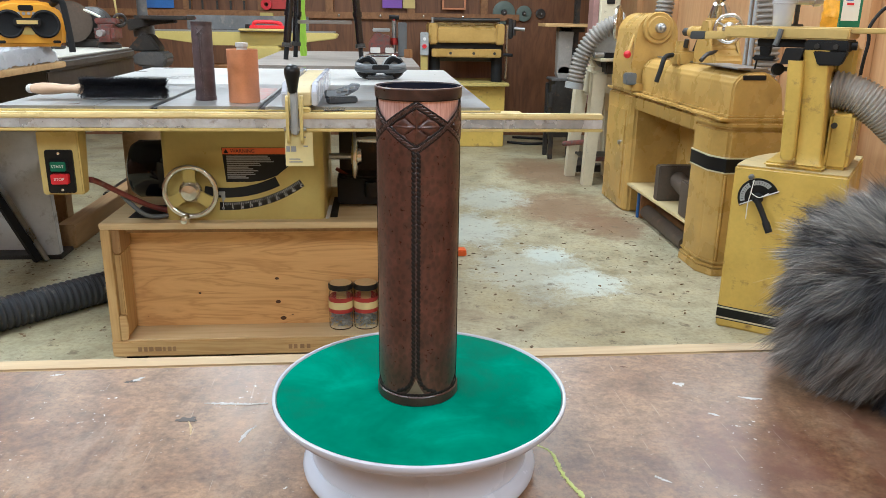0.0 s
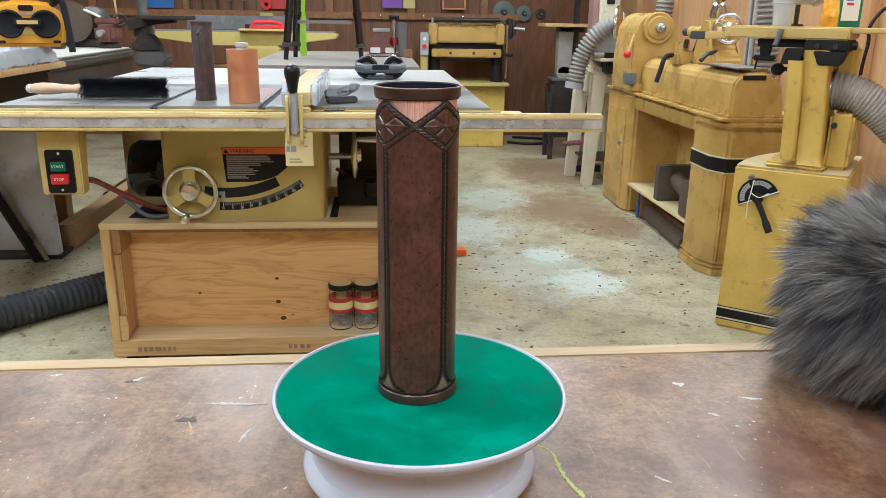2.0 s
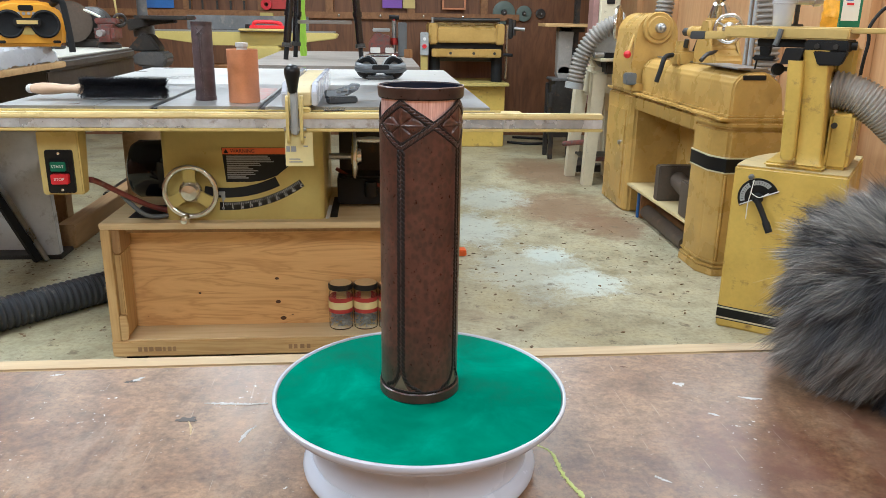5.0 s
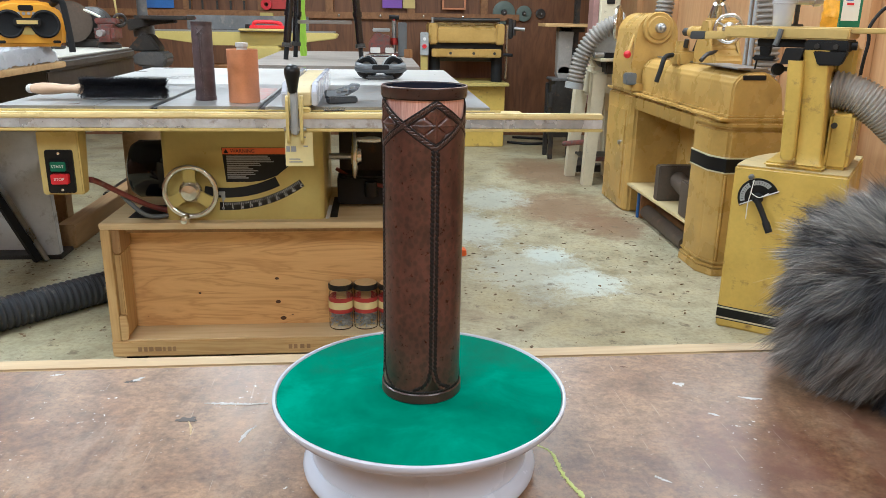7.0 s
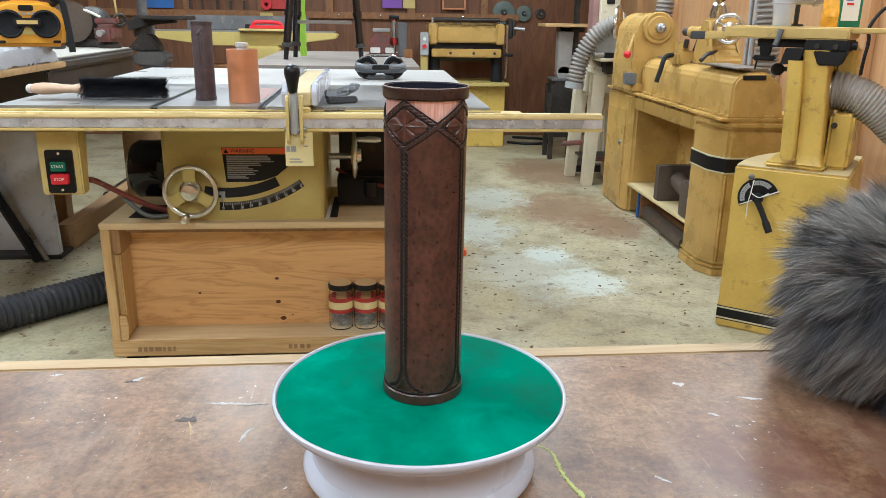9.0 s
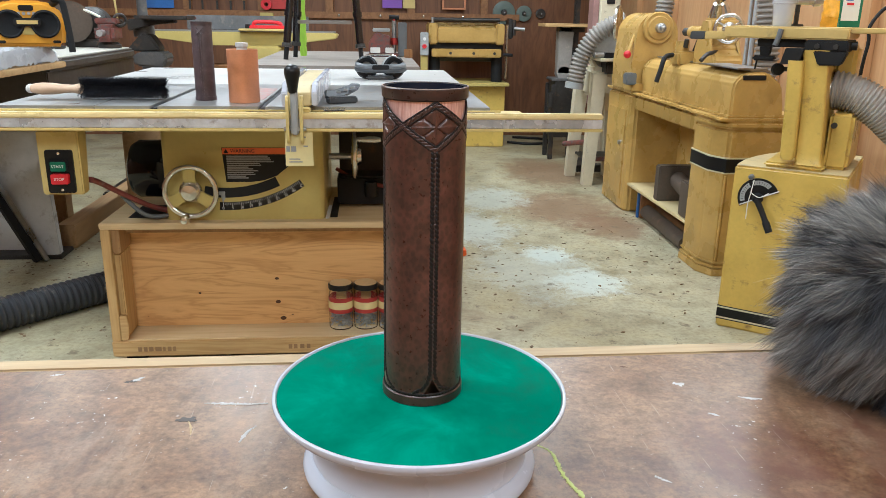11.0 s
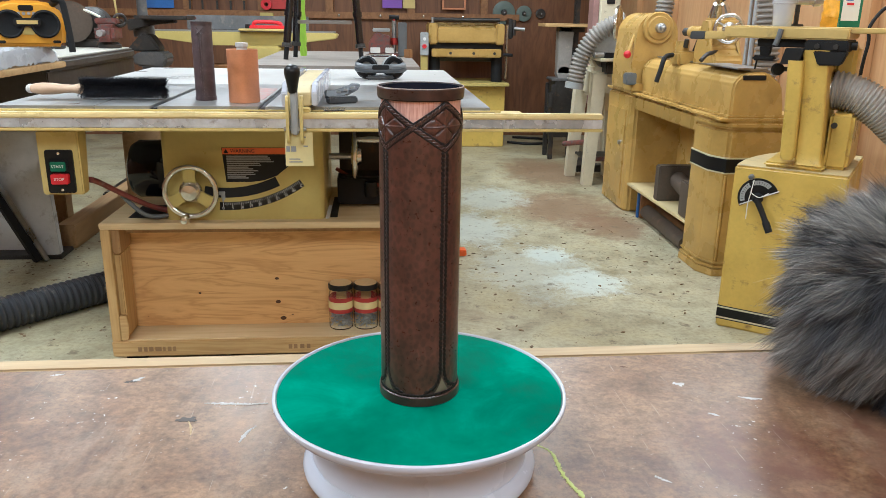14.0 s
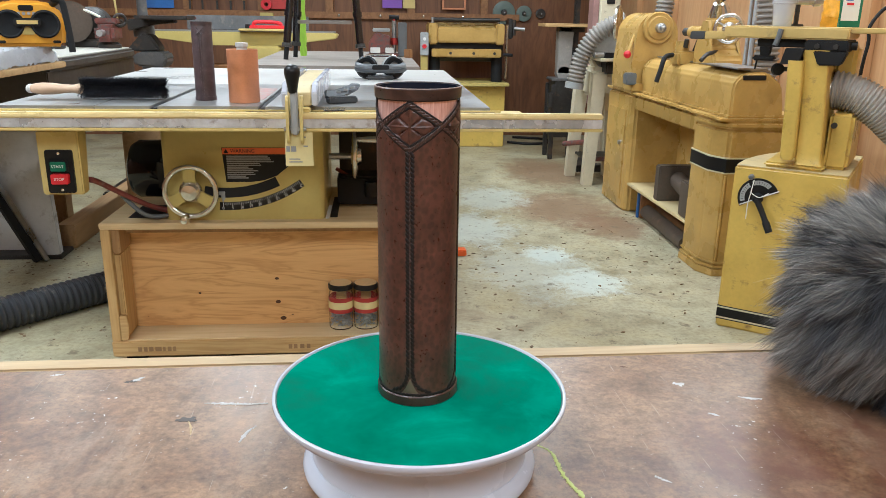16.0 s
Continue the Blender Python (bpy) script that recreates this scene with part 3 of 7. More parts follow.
part("liner", turned(bmesh_new(), [(R - 0.0036, 0.21), (R - 0.0030, Z_RIM1 - 0.0004), (R + 0.0001, Z_RIM1 + 0.0003), (R - 0.0002, Z_RIM1 + 0.0001), (R - 0.0034, 0.2745), (R - 0.0040, 0.21)], 96, closed=True), M_inner, tube, "dark blue-black glossy lining")
part("rim_lip", turned(bmesh_new(), [(R + 0.0002, Z_RIM1 - 0.0004), (R + 0.0010, Z_RIM1 - 0.0004), (R + 0.0010, Z_RIM1 + 0.0004), (R + 0.0002, Z_RIM1 + 0.0004)], 96, closed=True), M_lip, tube, "pale raw edge of the rim")
part("rim_seam", lace(bmesh_new(), [(radians(a), Z_RIM0 - 0.0003) for a in range(0, 361, 6)], 0.0016, 0.0007, -0.0002), M_groove, tube, "dark line under the rim")
part("end_cap", turned(bmesh_new(), [(0.0, 0.205), (R - 0.0037, 0.205), (R - 0.0037, 0.209), (0.0, 0.209)], 64), M_inner, tube, "dark inner cap")
part("foot_ring", turned(bmesh_new(), [(R - 0.003, 0.0), (R + 0.0012, 0.0), (R + 0.0018, 0.0008), (R + 0.0016, Z_RING - 0.001), (R + 0.0006, Z_RING), (R - 0.003, Z_RING)], 96, closed=True), M_leatherd, tube, "plain brown leather foot band")
part("lace", lace(bmesh_new(), [(radians(a), Z_RING + 0.0012) for a in range(0, 361, 6)], 0.0030, 0.0015, 0.0002), M_groove, tube, "dark twisted lace")


def four(name, bm, material, label):
    """The same part at each quarter of the tube."""
    first = part(name, bm, material, tube, label)
    for k in range(1, 4):
        piece(name, first.data, tube, pose(0, 0, 0, 0, 0, 90 * k))["label"] = label


Q4 = math.pi / 4
four("diamond_lace", lace(bmesh_new(), [(-Q4, Z_JUNC), (0, Z_TOP - 0.001), (Q4, Z_JUNC)], 0.0042, 0.0013, 0.0), M_leatherl, "shiny twisted leather lace round a diamond")
four("diamond_lace", lace(bmesh_new(), [(-Q4, Z_JUNC), (0, Z_LOW), (Q4, Z_JUNC)], 0.0042, 0.0013, 0.0), M_leatherl, "shiny twisted leather lace round a diamond")
for d in (-1, 1):
    four("lace_groove", lace(bmesh_new(), [(-Q4, Z_JUNC + d * 0.0023), (0, Z_LOW + d * 0.0027), (Q4, Z_JUNC + d * 0.0023)], 0.0014, 0.0012, -0.0002), M_groove, "dark stitched edge")
    four("lace_groove", lace(bmesh_new(), [(-Q4, Z_JUNC - 0.0023), (0, Z_TOP - 0.0035), (Q4, Z_JUNC - 0.0023)] if d < 0 else [(-Q4, Z_JUNC + 0.0026), (0, Z_TOP + 0.0012), (Q4, Z_JUNC + 0.0026)], 0.0014, 0.0011, -0.0002), M_groove, "dark stitched edge")
    four("seam_lace", lace(bmesh_new(), [(d * 0.060, Z_LOW - 0.004), (d * 0.060, Z_TRI + 0.004), (d * 0.13, Z_TRI - 0.006), (d * 0.25, Z_BASE + 0.0055), (d * 0.46, Z_BASE + 0.0015)], 0.0040, 0.0016, 0.0), M_groove, "dark stitched seam")
bm = bmesh_new()
n, z = 0, Z_LOW - 0.004
while z > Z_TRI + 0.002:
    d = 1 if n % 2 else -1
    ball(bm, (0, 0, 0), 1.0, (0.0015, 0.0005, 0.0022), 8, Matrix.Translation(wrap(d * 0.006, z, R - 0.0001)) @ pose(0, 0, 0, 0, d * 22, 0))
    n, z = n + 1, z - 0.0040
four("seam_cord", bm, M_leatherl, "braided leather cord along a seam")
bm = bmesh_new()
vs = []
for i in range(9):
    a = -1 + i / 4
    lo, hi = wrap(a * 0.25, Z_BASE + 0.0006, R - 0.0004), wrap(a * 0.25, Z_BASE + 0.0007 + (Z_TRI - Z_BASE - 0.003) * (1 - abs(a)) ** 1.4, R - 0.0004)
    vs.append((bm.verts.new(lo), bm.verts.new(hi)))
for a, b in zip(vs, vs[1:]):
    bm.faces.new((a[0], b[0], b[1], a[1]))
bmesh.ops.solidify(bm, geom=bm.faces, thickness=0.0008)
four("corner_plate", bm, M_brass, "small aged copper triangle")


# ---------------------------------------------------------------- table saw
SAW = 0.86
M_faded = surface("faded_red_insert", (0.40, 0.20, 0.17), 0.5, scale=20, vary=0.25, dirt=(0.32, 0.28, 0.26), dirt_at=0.55)
saw_thing = thing("table_saw", "olive-yellow table saw on a plywood box with a cast-iron top", "table saw")
# slotted cast-iron top
for x0, x1 in ((-0.79, -0.638), (-0.618, -0.337), (-0.317, 0.06)):
    part("top_plate", box(bmesh_new(), x0, x1, 2.255, 2.975, SAW - 0.012, SAW, 0.0015), M_iron, saw_thing, "ground grey cast-iron top", smooth=20)
part("top_web", box(bmesh_new(), -0.79, 0.06, 2.256, 2.974, SAW - 0.045, SAW - 0.0125, 0.003), M_iron, saw_thing, smooth=20)
# Black strips on the slot floors stand in for the shade inside them.
for x in (-0.6375, -0.3365):
    part("slot_shade", box(bmesh_new(), x, x + 0.019, 2.254, 2.973, SAW - 0.0118, SAW - 0.006), M_blackm, saw_thing, "black strip for the shade in a mitre slot")
part("wing", box(bmesh_new(), -1.065, -0.7915, 2.255, 2.975, SAW - 0.04, SAW, 0.002), M_iron, saw_thing, "grey cast-iron side wing")
part("wing", box(bmesh_new(), 0.0615, 0.335, 2.255, 2.975, SAW - 0.04, SAW, 0.002), M_iron, saw_thing, "grey cast-iron side wing")
part("blade_plate", box(bmesh_new(), -0.430, -0.345, 2.42, 2.80, SAW - 0.002, SAW + 0.0012, 0.0008), M_faded, saw_thing, "faded red throat plate")
# front rail: cream angle above, steel face below
part("rail_nose", box(bmesh_new(), -1.03, 0.638, 2.12, 2.154, 0.842, 0.8575, 0.004), M_nose, saw_thing, "pale cream rounded rail nose")
part("rail_cap", box(bmesh_new(), -1.03, 0.422, 2.158, 2.2525, 0.838, 0.8515, 0.002), M_cream, saw_thing, "mustard rail top with a groove")
part("rail_rib", box(bmesh_new(), -1.03, 0.36, 2.205, 2.218, 0.8517, 0.856, 0.0015), M_cream, saw_thing)
part("rail_face", box(bmesh_new(), -1.028, 0.637, 2.1235, 2.20, 0.8165, 0.8415, 0.002), M_alu, saw_thing, "scuffed steel rail face")
part("rail_foot", box(bmesh_new(), -1.03, 0.638, 2.120, 2.205, 0.8078, 0.816, 0.002), M_cream, saw_thing, "cream lower rail edge")
part("rail_angle", box(bmesh_new(), -1.03, 0.36, 2.206, 2.2545, 0.80, 0.8375, 0.002), M_cream, saw_thing, "cream mounting angle")
part("scale_strip", box(bmesh_new(), -0.36, 0.34, 2.176, 2.196, 0.8518, 0.8530), M_blackm, saw_thing, "dark measuring strip")
# body: folded sheet cabinet
bm = bmesh_new()
prism(bm, rounded(0.5025, 0.46, 0.02), 0.470, 0.815, bevel=0.003)
body = part("body", bm, M_yellow2, saw_thing, "olive-yellow sheet-metal cabinet", at=pose(-0.4205, 2.67, 0))
BODY_Y = 2.44


def front(x, z, dy=0.0):
    """A pose on the cabinet's front face: x to the right, y up, z towards the camera."""
    return pose(x, BODY_Y - dy, z, 90, 0, 0)


def arc_band(r0, r1, a0, a1, n=28):
    out = [(r1 * math.cos(radians(a0 + (a1 - a0) * i / n)), r1 * math.sin(radians(a0 + (a1 - a0) * i / n))) for i in range(n + 1)]
    return out + [(r0 * math.cos(radians(a1 - (a1 - a0) * i / n)), r0 * math.sin(radians(a1 - (a1 - a0) * i / n))) for i in range(n + 1)]


# tilt scale and slot, arcs about a pivot above
PIV = (-0.476, 0.932)
part("tilt_slot", prism(bmesh_new(), arc_band(0.350, 0.382, -101, -64), 0, 0.0015), M_blackm, saw_thing, "black curved slot", at=front(PIV[0], PIV[1], 0.0))
part("tilt_scale", prism(bmesh_new(), arc_band(0.397, 0.423, -93.6, -54.6), 0, 0.0016), M_black, saw_thing, "black curved tilt scale", at=front(PIV[0], PIV[1], 0.0))
bm = bmesh_new()
for i in range(46):
    a = radians(-92.0 + 0.81 * i)
    r0 = 0.411 if i % 5 == 0 else 0.4065
    m = Matrix.Translation((0, 0, 0.0016)) @ Matrix.Rotation(a, 4, "Z")
    box(bm, 0.3985, r0, -0.0006, 0.0006, 0, 0.0006, m=m)
part("tick_marks", bm, M_letter, saw_thing, "white degree marks", at=front(PIV[0], PIV[1], 0.0), smooth=0)
for i in range(0, 50, 5):
    a = radians(-92.0 + 0.81 * i)
    mesh_text("degree_number", str(i), 0.0125, M_letter, saw_thing, front(PIV[0] + 0.4165 * math.cos(a), PIV[1] + 0.4165 * math.sin(a), 0.0019) @ pose(0, 0, 0, 0, 0, 90 + math.degrees(a)), depth=0.0003)
part("pointer", prism(bmesh_new(), [(-0.022, 0.018), (0.008, 0.018), (0.008, -0.004), (0.0, -0.018), (-0.004, -0.004), (-0.004, 0.008), (-0.022, 0.008)], 0, 0.004, bevel=0.001), M_greyl, saw_thing, "grey pointer bracket", at=front(PIV[0] - 0.014, 0.553, 0.002))
# warning label
lab = part("warning_label", prism(bmesh_new(), [(-0.097, 0.057), (0.112, 0.057), (0.112, 0.0), (0.072, -0.033), (0.03, -0.048), (-0.01, -0.053), (-0.088, -0.053)], 0, 0.0012), M_blackm, saw_thing, "black printed warning label", at=front(-0.388, 0.654))
part("label_header", box(bmesh_new(), -0.095, 0.111, 0.036, 0.056, 0.0013, 0.0022), M_orange, lab, "orange header strip")
mesh_text("label_title", "WARNING", 0.0155, M_blackm, lab, pose(-0.032, 0.046, 0.0024), depth=0.0003)
part("label_sign", prism(bmesh_new(), [(-0.091, 0.040), (-0.075, 0.040), (-0.083, 0.053)], 0.0023, 0.003), M_blackm, lab)
bm = bmesh_new()
rng = random.Random(5)
for i in range(13):
    z = 0.028 - i * 0.0058
    w = (0.15 if i < 4 else 0.13 - i * 0.004) * rng.uniform(0.62, 1.0)
    box(bm, -0.083, -0.083 + w, z, z + 0.0034, 0.0013, 0.0019)
part("label_print", bm, M_letterd, lab, "grey bars of small print", smooth=0)


def handwheel(parent, at, r=0.084, web=None, grip=True):
    hub = part("handwheel", turned(bmesh_new(), [(0.0, 0.0), (0.034, 0.0), (0.036, 0.006), (0.030, 0.014), (0.032, 0.022), (0.024, 0.034), (0.0, 0.038)], 32), M_chrome, parent, "chromed handwheel hub", at=at)
    rim = [(r + 0.0085 * math.cos(a), 0.012 + 0.0085 * math.sin(a)) for a in [2 * math.pi * i / 14 for i in range(14)]]
    part("wheel_rim", turned(bmesh_new(), rim, 56, closed=True), M_chrome, hub, "polished chrome rim")
    for a in (90, 210, 330):
        m = Matrix.Rotation(radians(a), 4, "Z")
        part("spoke", prism(bmesh_new(), [(0.028, -0.020), (r - 0.012, -0.016), (r - 0.003, -0.026), (r - 0.003, 0.026), (r - 0.012, 0.016), (0.028, 0.020)], 0.006, 0.016, m=m, bevel=0.003), web or M_yellow2, hub, "wheel spoke")
    if grip:
        m = Matrix.Rotation(radians(262), 4, "Z")
        part("crank_grip", turned(bmesh_new(), [(0.0, 0.0), (0.007, 0.0), (0.008, 0.012), (0.013, 0.030), (0.014, 0.052), (0.010, 0.064), (0.0, 0.066)], 24, m=m @ pose(r, 0, 0.016)), M_chrome, hub, "chrome crank grip")
    return hub


handwheel(saw_thing, front(-0.580, 0.579, 0.03), 0.078)
part("shaft", rod(bmesh_new(), (-0.580, BODY_Y - 0.03, 0.579), (-0.580, BODY_Y + 0.01, 0.579), 0.012), M_steel, saw_thing)
# side handwheel, edge on
handwheel(saw_thing, pose(-0.085, 2.60, 0.655, 0, 90, 0), 0.075, M_chrome, False)
part("shaft", rod(bmesh_new(), (-0.16, 2.60, 0.655), (-0.08, 2.60, 0.655), 0.011), M_steel, saw_thing)
part("side_grip", turned(bmesh_new(), [(0.0, 0.0), (0.007, 0.0), (0.008, 0.01), (0.012, 0.05), (0.012, 0.075), (0.007, 0.09), (0.0, 0.091)], 24, m=pose(-0.075, 2.575, 0.715, 0, 90, 0)), M_chrome, saw_thing, "chrome side crank grip")
# motor
bm = turned(bmesh_new(), [(0.0, -0.11), (0.05, -0.108), (0.083, -0.095), (0.096, -0.075), (0.098, 0.05), (0.092, 0.075), (0.09, 0.16), (0.0, 0.16)], 40, m=pose(0, 0, 0, 0, 90, 0))
box(bm, 0.01, 0.10, -0.13, -0.05, -0.055, 0.055, 0.012)
part("motor", bm, M_motor, saw_thing, "glossy black motor housing", at=pose(-0.717, 2.63, 0.608))
# switch box
sw = part("switch_box", prism(bmesh_new(), [(2.205, 0.79), (2.205, 0.608), (2.25, 0.608), (2.275, 0.79)], -0.06, 0.052, m=Matrix(((0, 0, 1, -0.88), (1, 0, 0, 0), (0, 1, 0, 0), (0, 0, 0, 1))), bevel=0.004), M_cream, saw_thing, "yellow switch bracket under the rail", at=pose(0, 0, 0.007))
part("switch_plate", prism(bmesh_new(), rounded(0.074, 0.122, 0.006), 0, 0.008, m=pose(-0.883, 2.205, 0.676, 90, 0, 1), bevel=0.002), M_black, sw, "black switch plate")
part("start_button", prism(bmesh_new(), rounded(0.040, 0.026, 0.003), 0.008, 0.020, m=pose(-0.884, 2.205, 0.692, 90, 0, 1), bevel=0.002), M_greenp, sw, "green start button")
part("button_frame", prism(bmesh_new(), rounded(0.050, 0.034, 0.004), 0.008, 0.013, m=pose(-0.884, 2.205, 0.692, 90, 0, 1), bevel=0.002), M_blackm, sw)
part("stop_button", prism(bmesh_new(), rounded(0.046, 0.028, 0.003), 0.008, 0.024, m=pose(-0.882, 2.205, 0.657, 90, 0, 1), bevel=0.002), M_redp, sw, "red stop button")
mesh_text("start_word", "START", 0.0115, M_letter, sw, pose(-0.884, 2.1845, 0.692, 90, 0, 1), depth=0.0003)
mesh_text("stop_word", "STOP", 0.0115, M_letter, sw, pose(-0.882, 2.1805, 0.657, 90, 0, 1), depth=0.0003)
for z in (0.727, 0.624):
    part("screw", ball(bmesh_new(), (-0.883, 2.197, z), 0.0045, (1, 0.4, 1), 12), M_chrome, sw)
# power cable
part("cable", sweep(bmesh_new(), smooth_path([(-0.83, 2.27, 0.645), (-0.83, 2.33, 0.625), (-0.79, 2.40, 0.575), (-0.72, 2.47, 0.515), (-0.64, 2.50, 0.492), (-0.58, 2.60, 0.492)]), 0.0085, 10), M_redd, saw_thing, "dusty red power cable")
part("cable", sweep(bmesh_new(), smooth_path([(-0.80, 2.43, 0.56), (-0.73, 2.43, 0.497), (-0.66, 2.46, 0.490), (-0.60, 2.55, 0.490)]), 0.007, 10), M_grey, saw_thing, "grey power cable")
part("cable", sweep(bmesh_new(), smooth_path([(-0.14, 2.66, 0.60), (-0.06, 2.62, 0.565), (0.05, 2.58, 0.55)]), 0.0065, 10), M_redd, saw_thing, "dusty red power cable")
part("black_cover", box(bmesh_new(), -0.135, 0.10, 2.60, 2.72, 0.486, 0.585, 0.008), M_blackm, saw_thing, "black plastic cover beside the cabinet")
part("clutch", rod(bmesh_new(), (-0.02, 2.585, 0.52), (-0.02, 2.585, 0.57), 0.022), M_black, saw_thing)
part("rear_panel", box(bmesh_new(), -0.14, 0.30, 2.90, 2.93, 0.52, 0.815, 0.004), M_dark, saw_thing, "dark rear panel")

# plywood base box, open towards the front
basebox = thing("saw_base_box", "open pine and plywood box under the table saw", "box")
BX0, BX1, BY0, BY1, BH = -0.872, 0.235, 2.40, 2.93, 0.478
part("box_top", box(bmesh_new(), BX0, BX1, BY0, BY1, BH - 0.022, BH - 0.001, 0.003), M_pale, basebox, "pale pine top")
# No holes are cut: black sheets give the shade of the two openings.
part("opening_shade", box(bmesh_new(), -0.80, -0.674, 2.47, 2.64, BH - 0.0008, BH + 0.0006), M_blackm, basebox, "black sheet for the shade in an opening of the top")
part("opening_shade", box(bmesh_new(), -0.154, -0.13, 2.46, 2.75, BH - 0.0008, BH + 0.0006), M_blackm, basebox, "black sheet for the shade in an opening of the top")
part("paper_strip", box(bmesh_new(), -0.167, -0.1555, 2.445, 2.62, BH - 0.0008, BH + 0.0008), M_letter, basebox, "white paper strip on the top")
part("box_side", box(bmesh_new(), BX0 + 0.001, BX0 + 0.030, BY0 + 0.002, BY1, 0.0765, BH - 0.0225, 0.002), M_pinez, basebox, "pine side board")
part("corner_post", box(bmesh_new(), BX0 + 0.0305, BX0 + 0.050, BY0 + 0.020, BY0 + 0.1245, 0.0795, 0.372, 0.004), M_pinez, basebox, "split pine corner post")
part("corner_block", box(bmesh_new(), BX0 + 0.0305, BX0 + 0.056, BY0 + 0.012, BY0 + 0.1245, 0.374, BH - 0.0225, 0.003), M_pinered, basebox, "red-brown corner block")
part("corner_chip", prism(bmesh_new(), [(0, 0), (0.022, 0.0), (0.027, 0.05), (0.022, 0.085), (0, 0.085)], 0, 0.018, m=pose(BX0 + 0.031, BY0 + 0.0195, 0.0795, 90, 0, 0), bevel=0.002), M_pine, basebox, "short pine wedge")
# Darker strip drawn where the top's overhang throws its shadow.
part("top_shade_strip", box(bmesh_new(), BX0 + 0.071, BX1 - 0.0585, BY0 + 0.03, BY0 + 0.05, BH - 0.040, BH - 0.0225, 0.002), M_pinered, basebox, "dark reddish strip for the shade under the top")
part("box_side", box(bmesh_new(), BX1 - 0.058, BX1 - 0.001, BY0 + 0.002, BY1, 0.0765, BH - 0.0225, 0.003), M_pinez, basebox)
part("box_bottom", box(bmesh_new(), BX0 + 0.031, BX1 - 0.0585, BY0 + 0.006, BY1, 0.055, 0.0785, 0.002), M_pale, basebox, "pale dusty bottom board")
for x in (BX0 + 0.03, BX1 - 0.10):
    part("skid", box(bmesh_new(), x, x + 0.07, BY0 + 0.03, BY1 - 0.02, 0.0, 0.0215, 0.002), M_blackm, basebox, "dark skid under the box")
part("sill", box(bmesh_new(), BX0, BX1, BY0 - 0.003, BY0 + 0.04, 0.022, 0.0760, 0.003), M_pine, basebox, "stamped pine sill")


def knotty_ply():
    m, nt, bs = nodes_of("knotty_plywood")
    v = coords(nt, (0.16, 1, 1))
    bands = noise_tex(nt, v, 11, 4, 0.55, 1.6)
    fibres = noise_tex(nt, coords(nt, (0.05, 1, 1)), 120, 4, 0.6)
    pp = nt.nodes.new("ShaderNodeMath")
    pp.operation = "PINGPONG"
    pp.inputs[1].default_value = 0.09
    nt.links.new(bands, pp.inputs[0])
    col = ramp(nt, pp.outputs[0], [(0.0, (0.80, 0.49, 0.195)), (0.05, (0.74, 0.435, 0.165)), (0.085, (0.60, 0.325, 0.115))])
    col = mixed(nt, 0.25, col, ramp(nt, fibres, [(0.3, (0.42, 0.21, 0.075)), (0.65, (0.62, 0.37, 0.16))]))
    nt.links.new(col, bs.inputs["Base Color"])
    rough_from(nt, bs, fibres, 0.45, 0.6)
    bumped(nt, bs, fibres, 0.1, 0.001)
    return m


M_ply = knotty_ply()
M_stamp = surface("faded_ink", (0.32, 0.19, 0.09), 0.6, vary=0.2)
M_knot = surface("dark_knot", (0.10, 0.04, 0.015), 0.6, vary=0.4)
part("box_back", box(bmesh_new(), BX0 + 0.031, BX1 - 0.0585, BY0 + 0.125, BY0 + 0.14, 0.079, BH - 0.023), M_ply, basebox, "knotty plywood back panel")
for x, z, r in ((-0.607, 0.196, 0.007), (-0.786, 0.112, 0.0055), (-0.345, 0.245, 0.008), (-0.344, 0.160, 0.0095), (-0.329, 0.099, 0.0105), (-0.297, 0.111, 0.006), (-0.437, 0.348, 0.005), (-0.356, 0.371, 0.005), (-0.200, 0.349, 0.005), (-0.60, 0.088, 0.0045)):
    part("knot", ball(bmesh_new(), (x, BY0 + 0.1255, z), r, (1.15, 0.1, 0.8), 12), M_knot, basebox, "dark knot in the plywood")
for x0, w in ((-0.79, 0.012), (-0.772, 0.012), (-0.755, 0.014), (-0.735, 0.02), (-0.71, 0.008), (-0.695, 0.012), (-0.678, 0.01), (-0.30, 0.012), (-0.283, 0.012), (-0.262, 0.014), (-0.24, 0.012)):
    part("stamp_mark", box(bmesh_new(), x0, x0 + w, BY0 - 0.0042, BY0 - 0.0035, 0.040, 0.056), M_stamp, basebox, "faded stamped bar")


# jars of screws standing in the box
def glassy(name, tint=(1, 1, 1), rough=0.05):
    m, nt, bs = nodes_of(name)
    bs.inputs["Base Color"].default_value = (*tint, 1)
    bs.inputs["Transmission Weight"].default_value = 1.0
    bs.inputs["Roughness"].default_value = rough
    bs.inputs["IOR"].default_value = 1.35
    return m


M_glass = glassy("clear_plastic")
M_paper = surface("cream_paper", (0.74, 0.64, 0.32), 0.7, vary=0.1)
jar = thing("jar", "clear plastic jar of screws with a red and yellow band", "jar", pose(-0.127, BY0 + 0.088, 0.0790), group="jars in the box")
jr = 0.041
jb = part("jar_body", turned(bmesh_new(), [(0.0, 0.0), (jr - 0.004, 0.0), (jr, 0.004), (jr, 0.125), (jr - 0.004, 0.134), (jr - 0.004, 0.145), (jr - 0.006, 0.145), (jr - 0.006, 0.133), (jr - 0.002, 0.124), (jr - 0.002, 0.006), (0.0, 0.003)], 40), M_glass, jar, "clear plastic body")
jb.visible_shadow = False
part("lid", turned(bmesh_new(), [(0.0, 0.143), (jr + 0.0005, 0.143), (jr + 0.001, 0.145), (jr + 0.001, 0.158), (jr - 0.002, 0.161), (0.0, 0.161)], 40), M_black, jar, "black lid with a pale top")
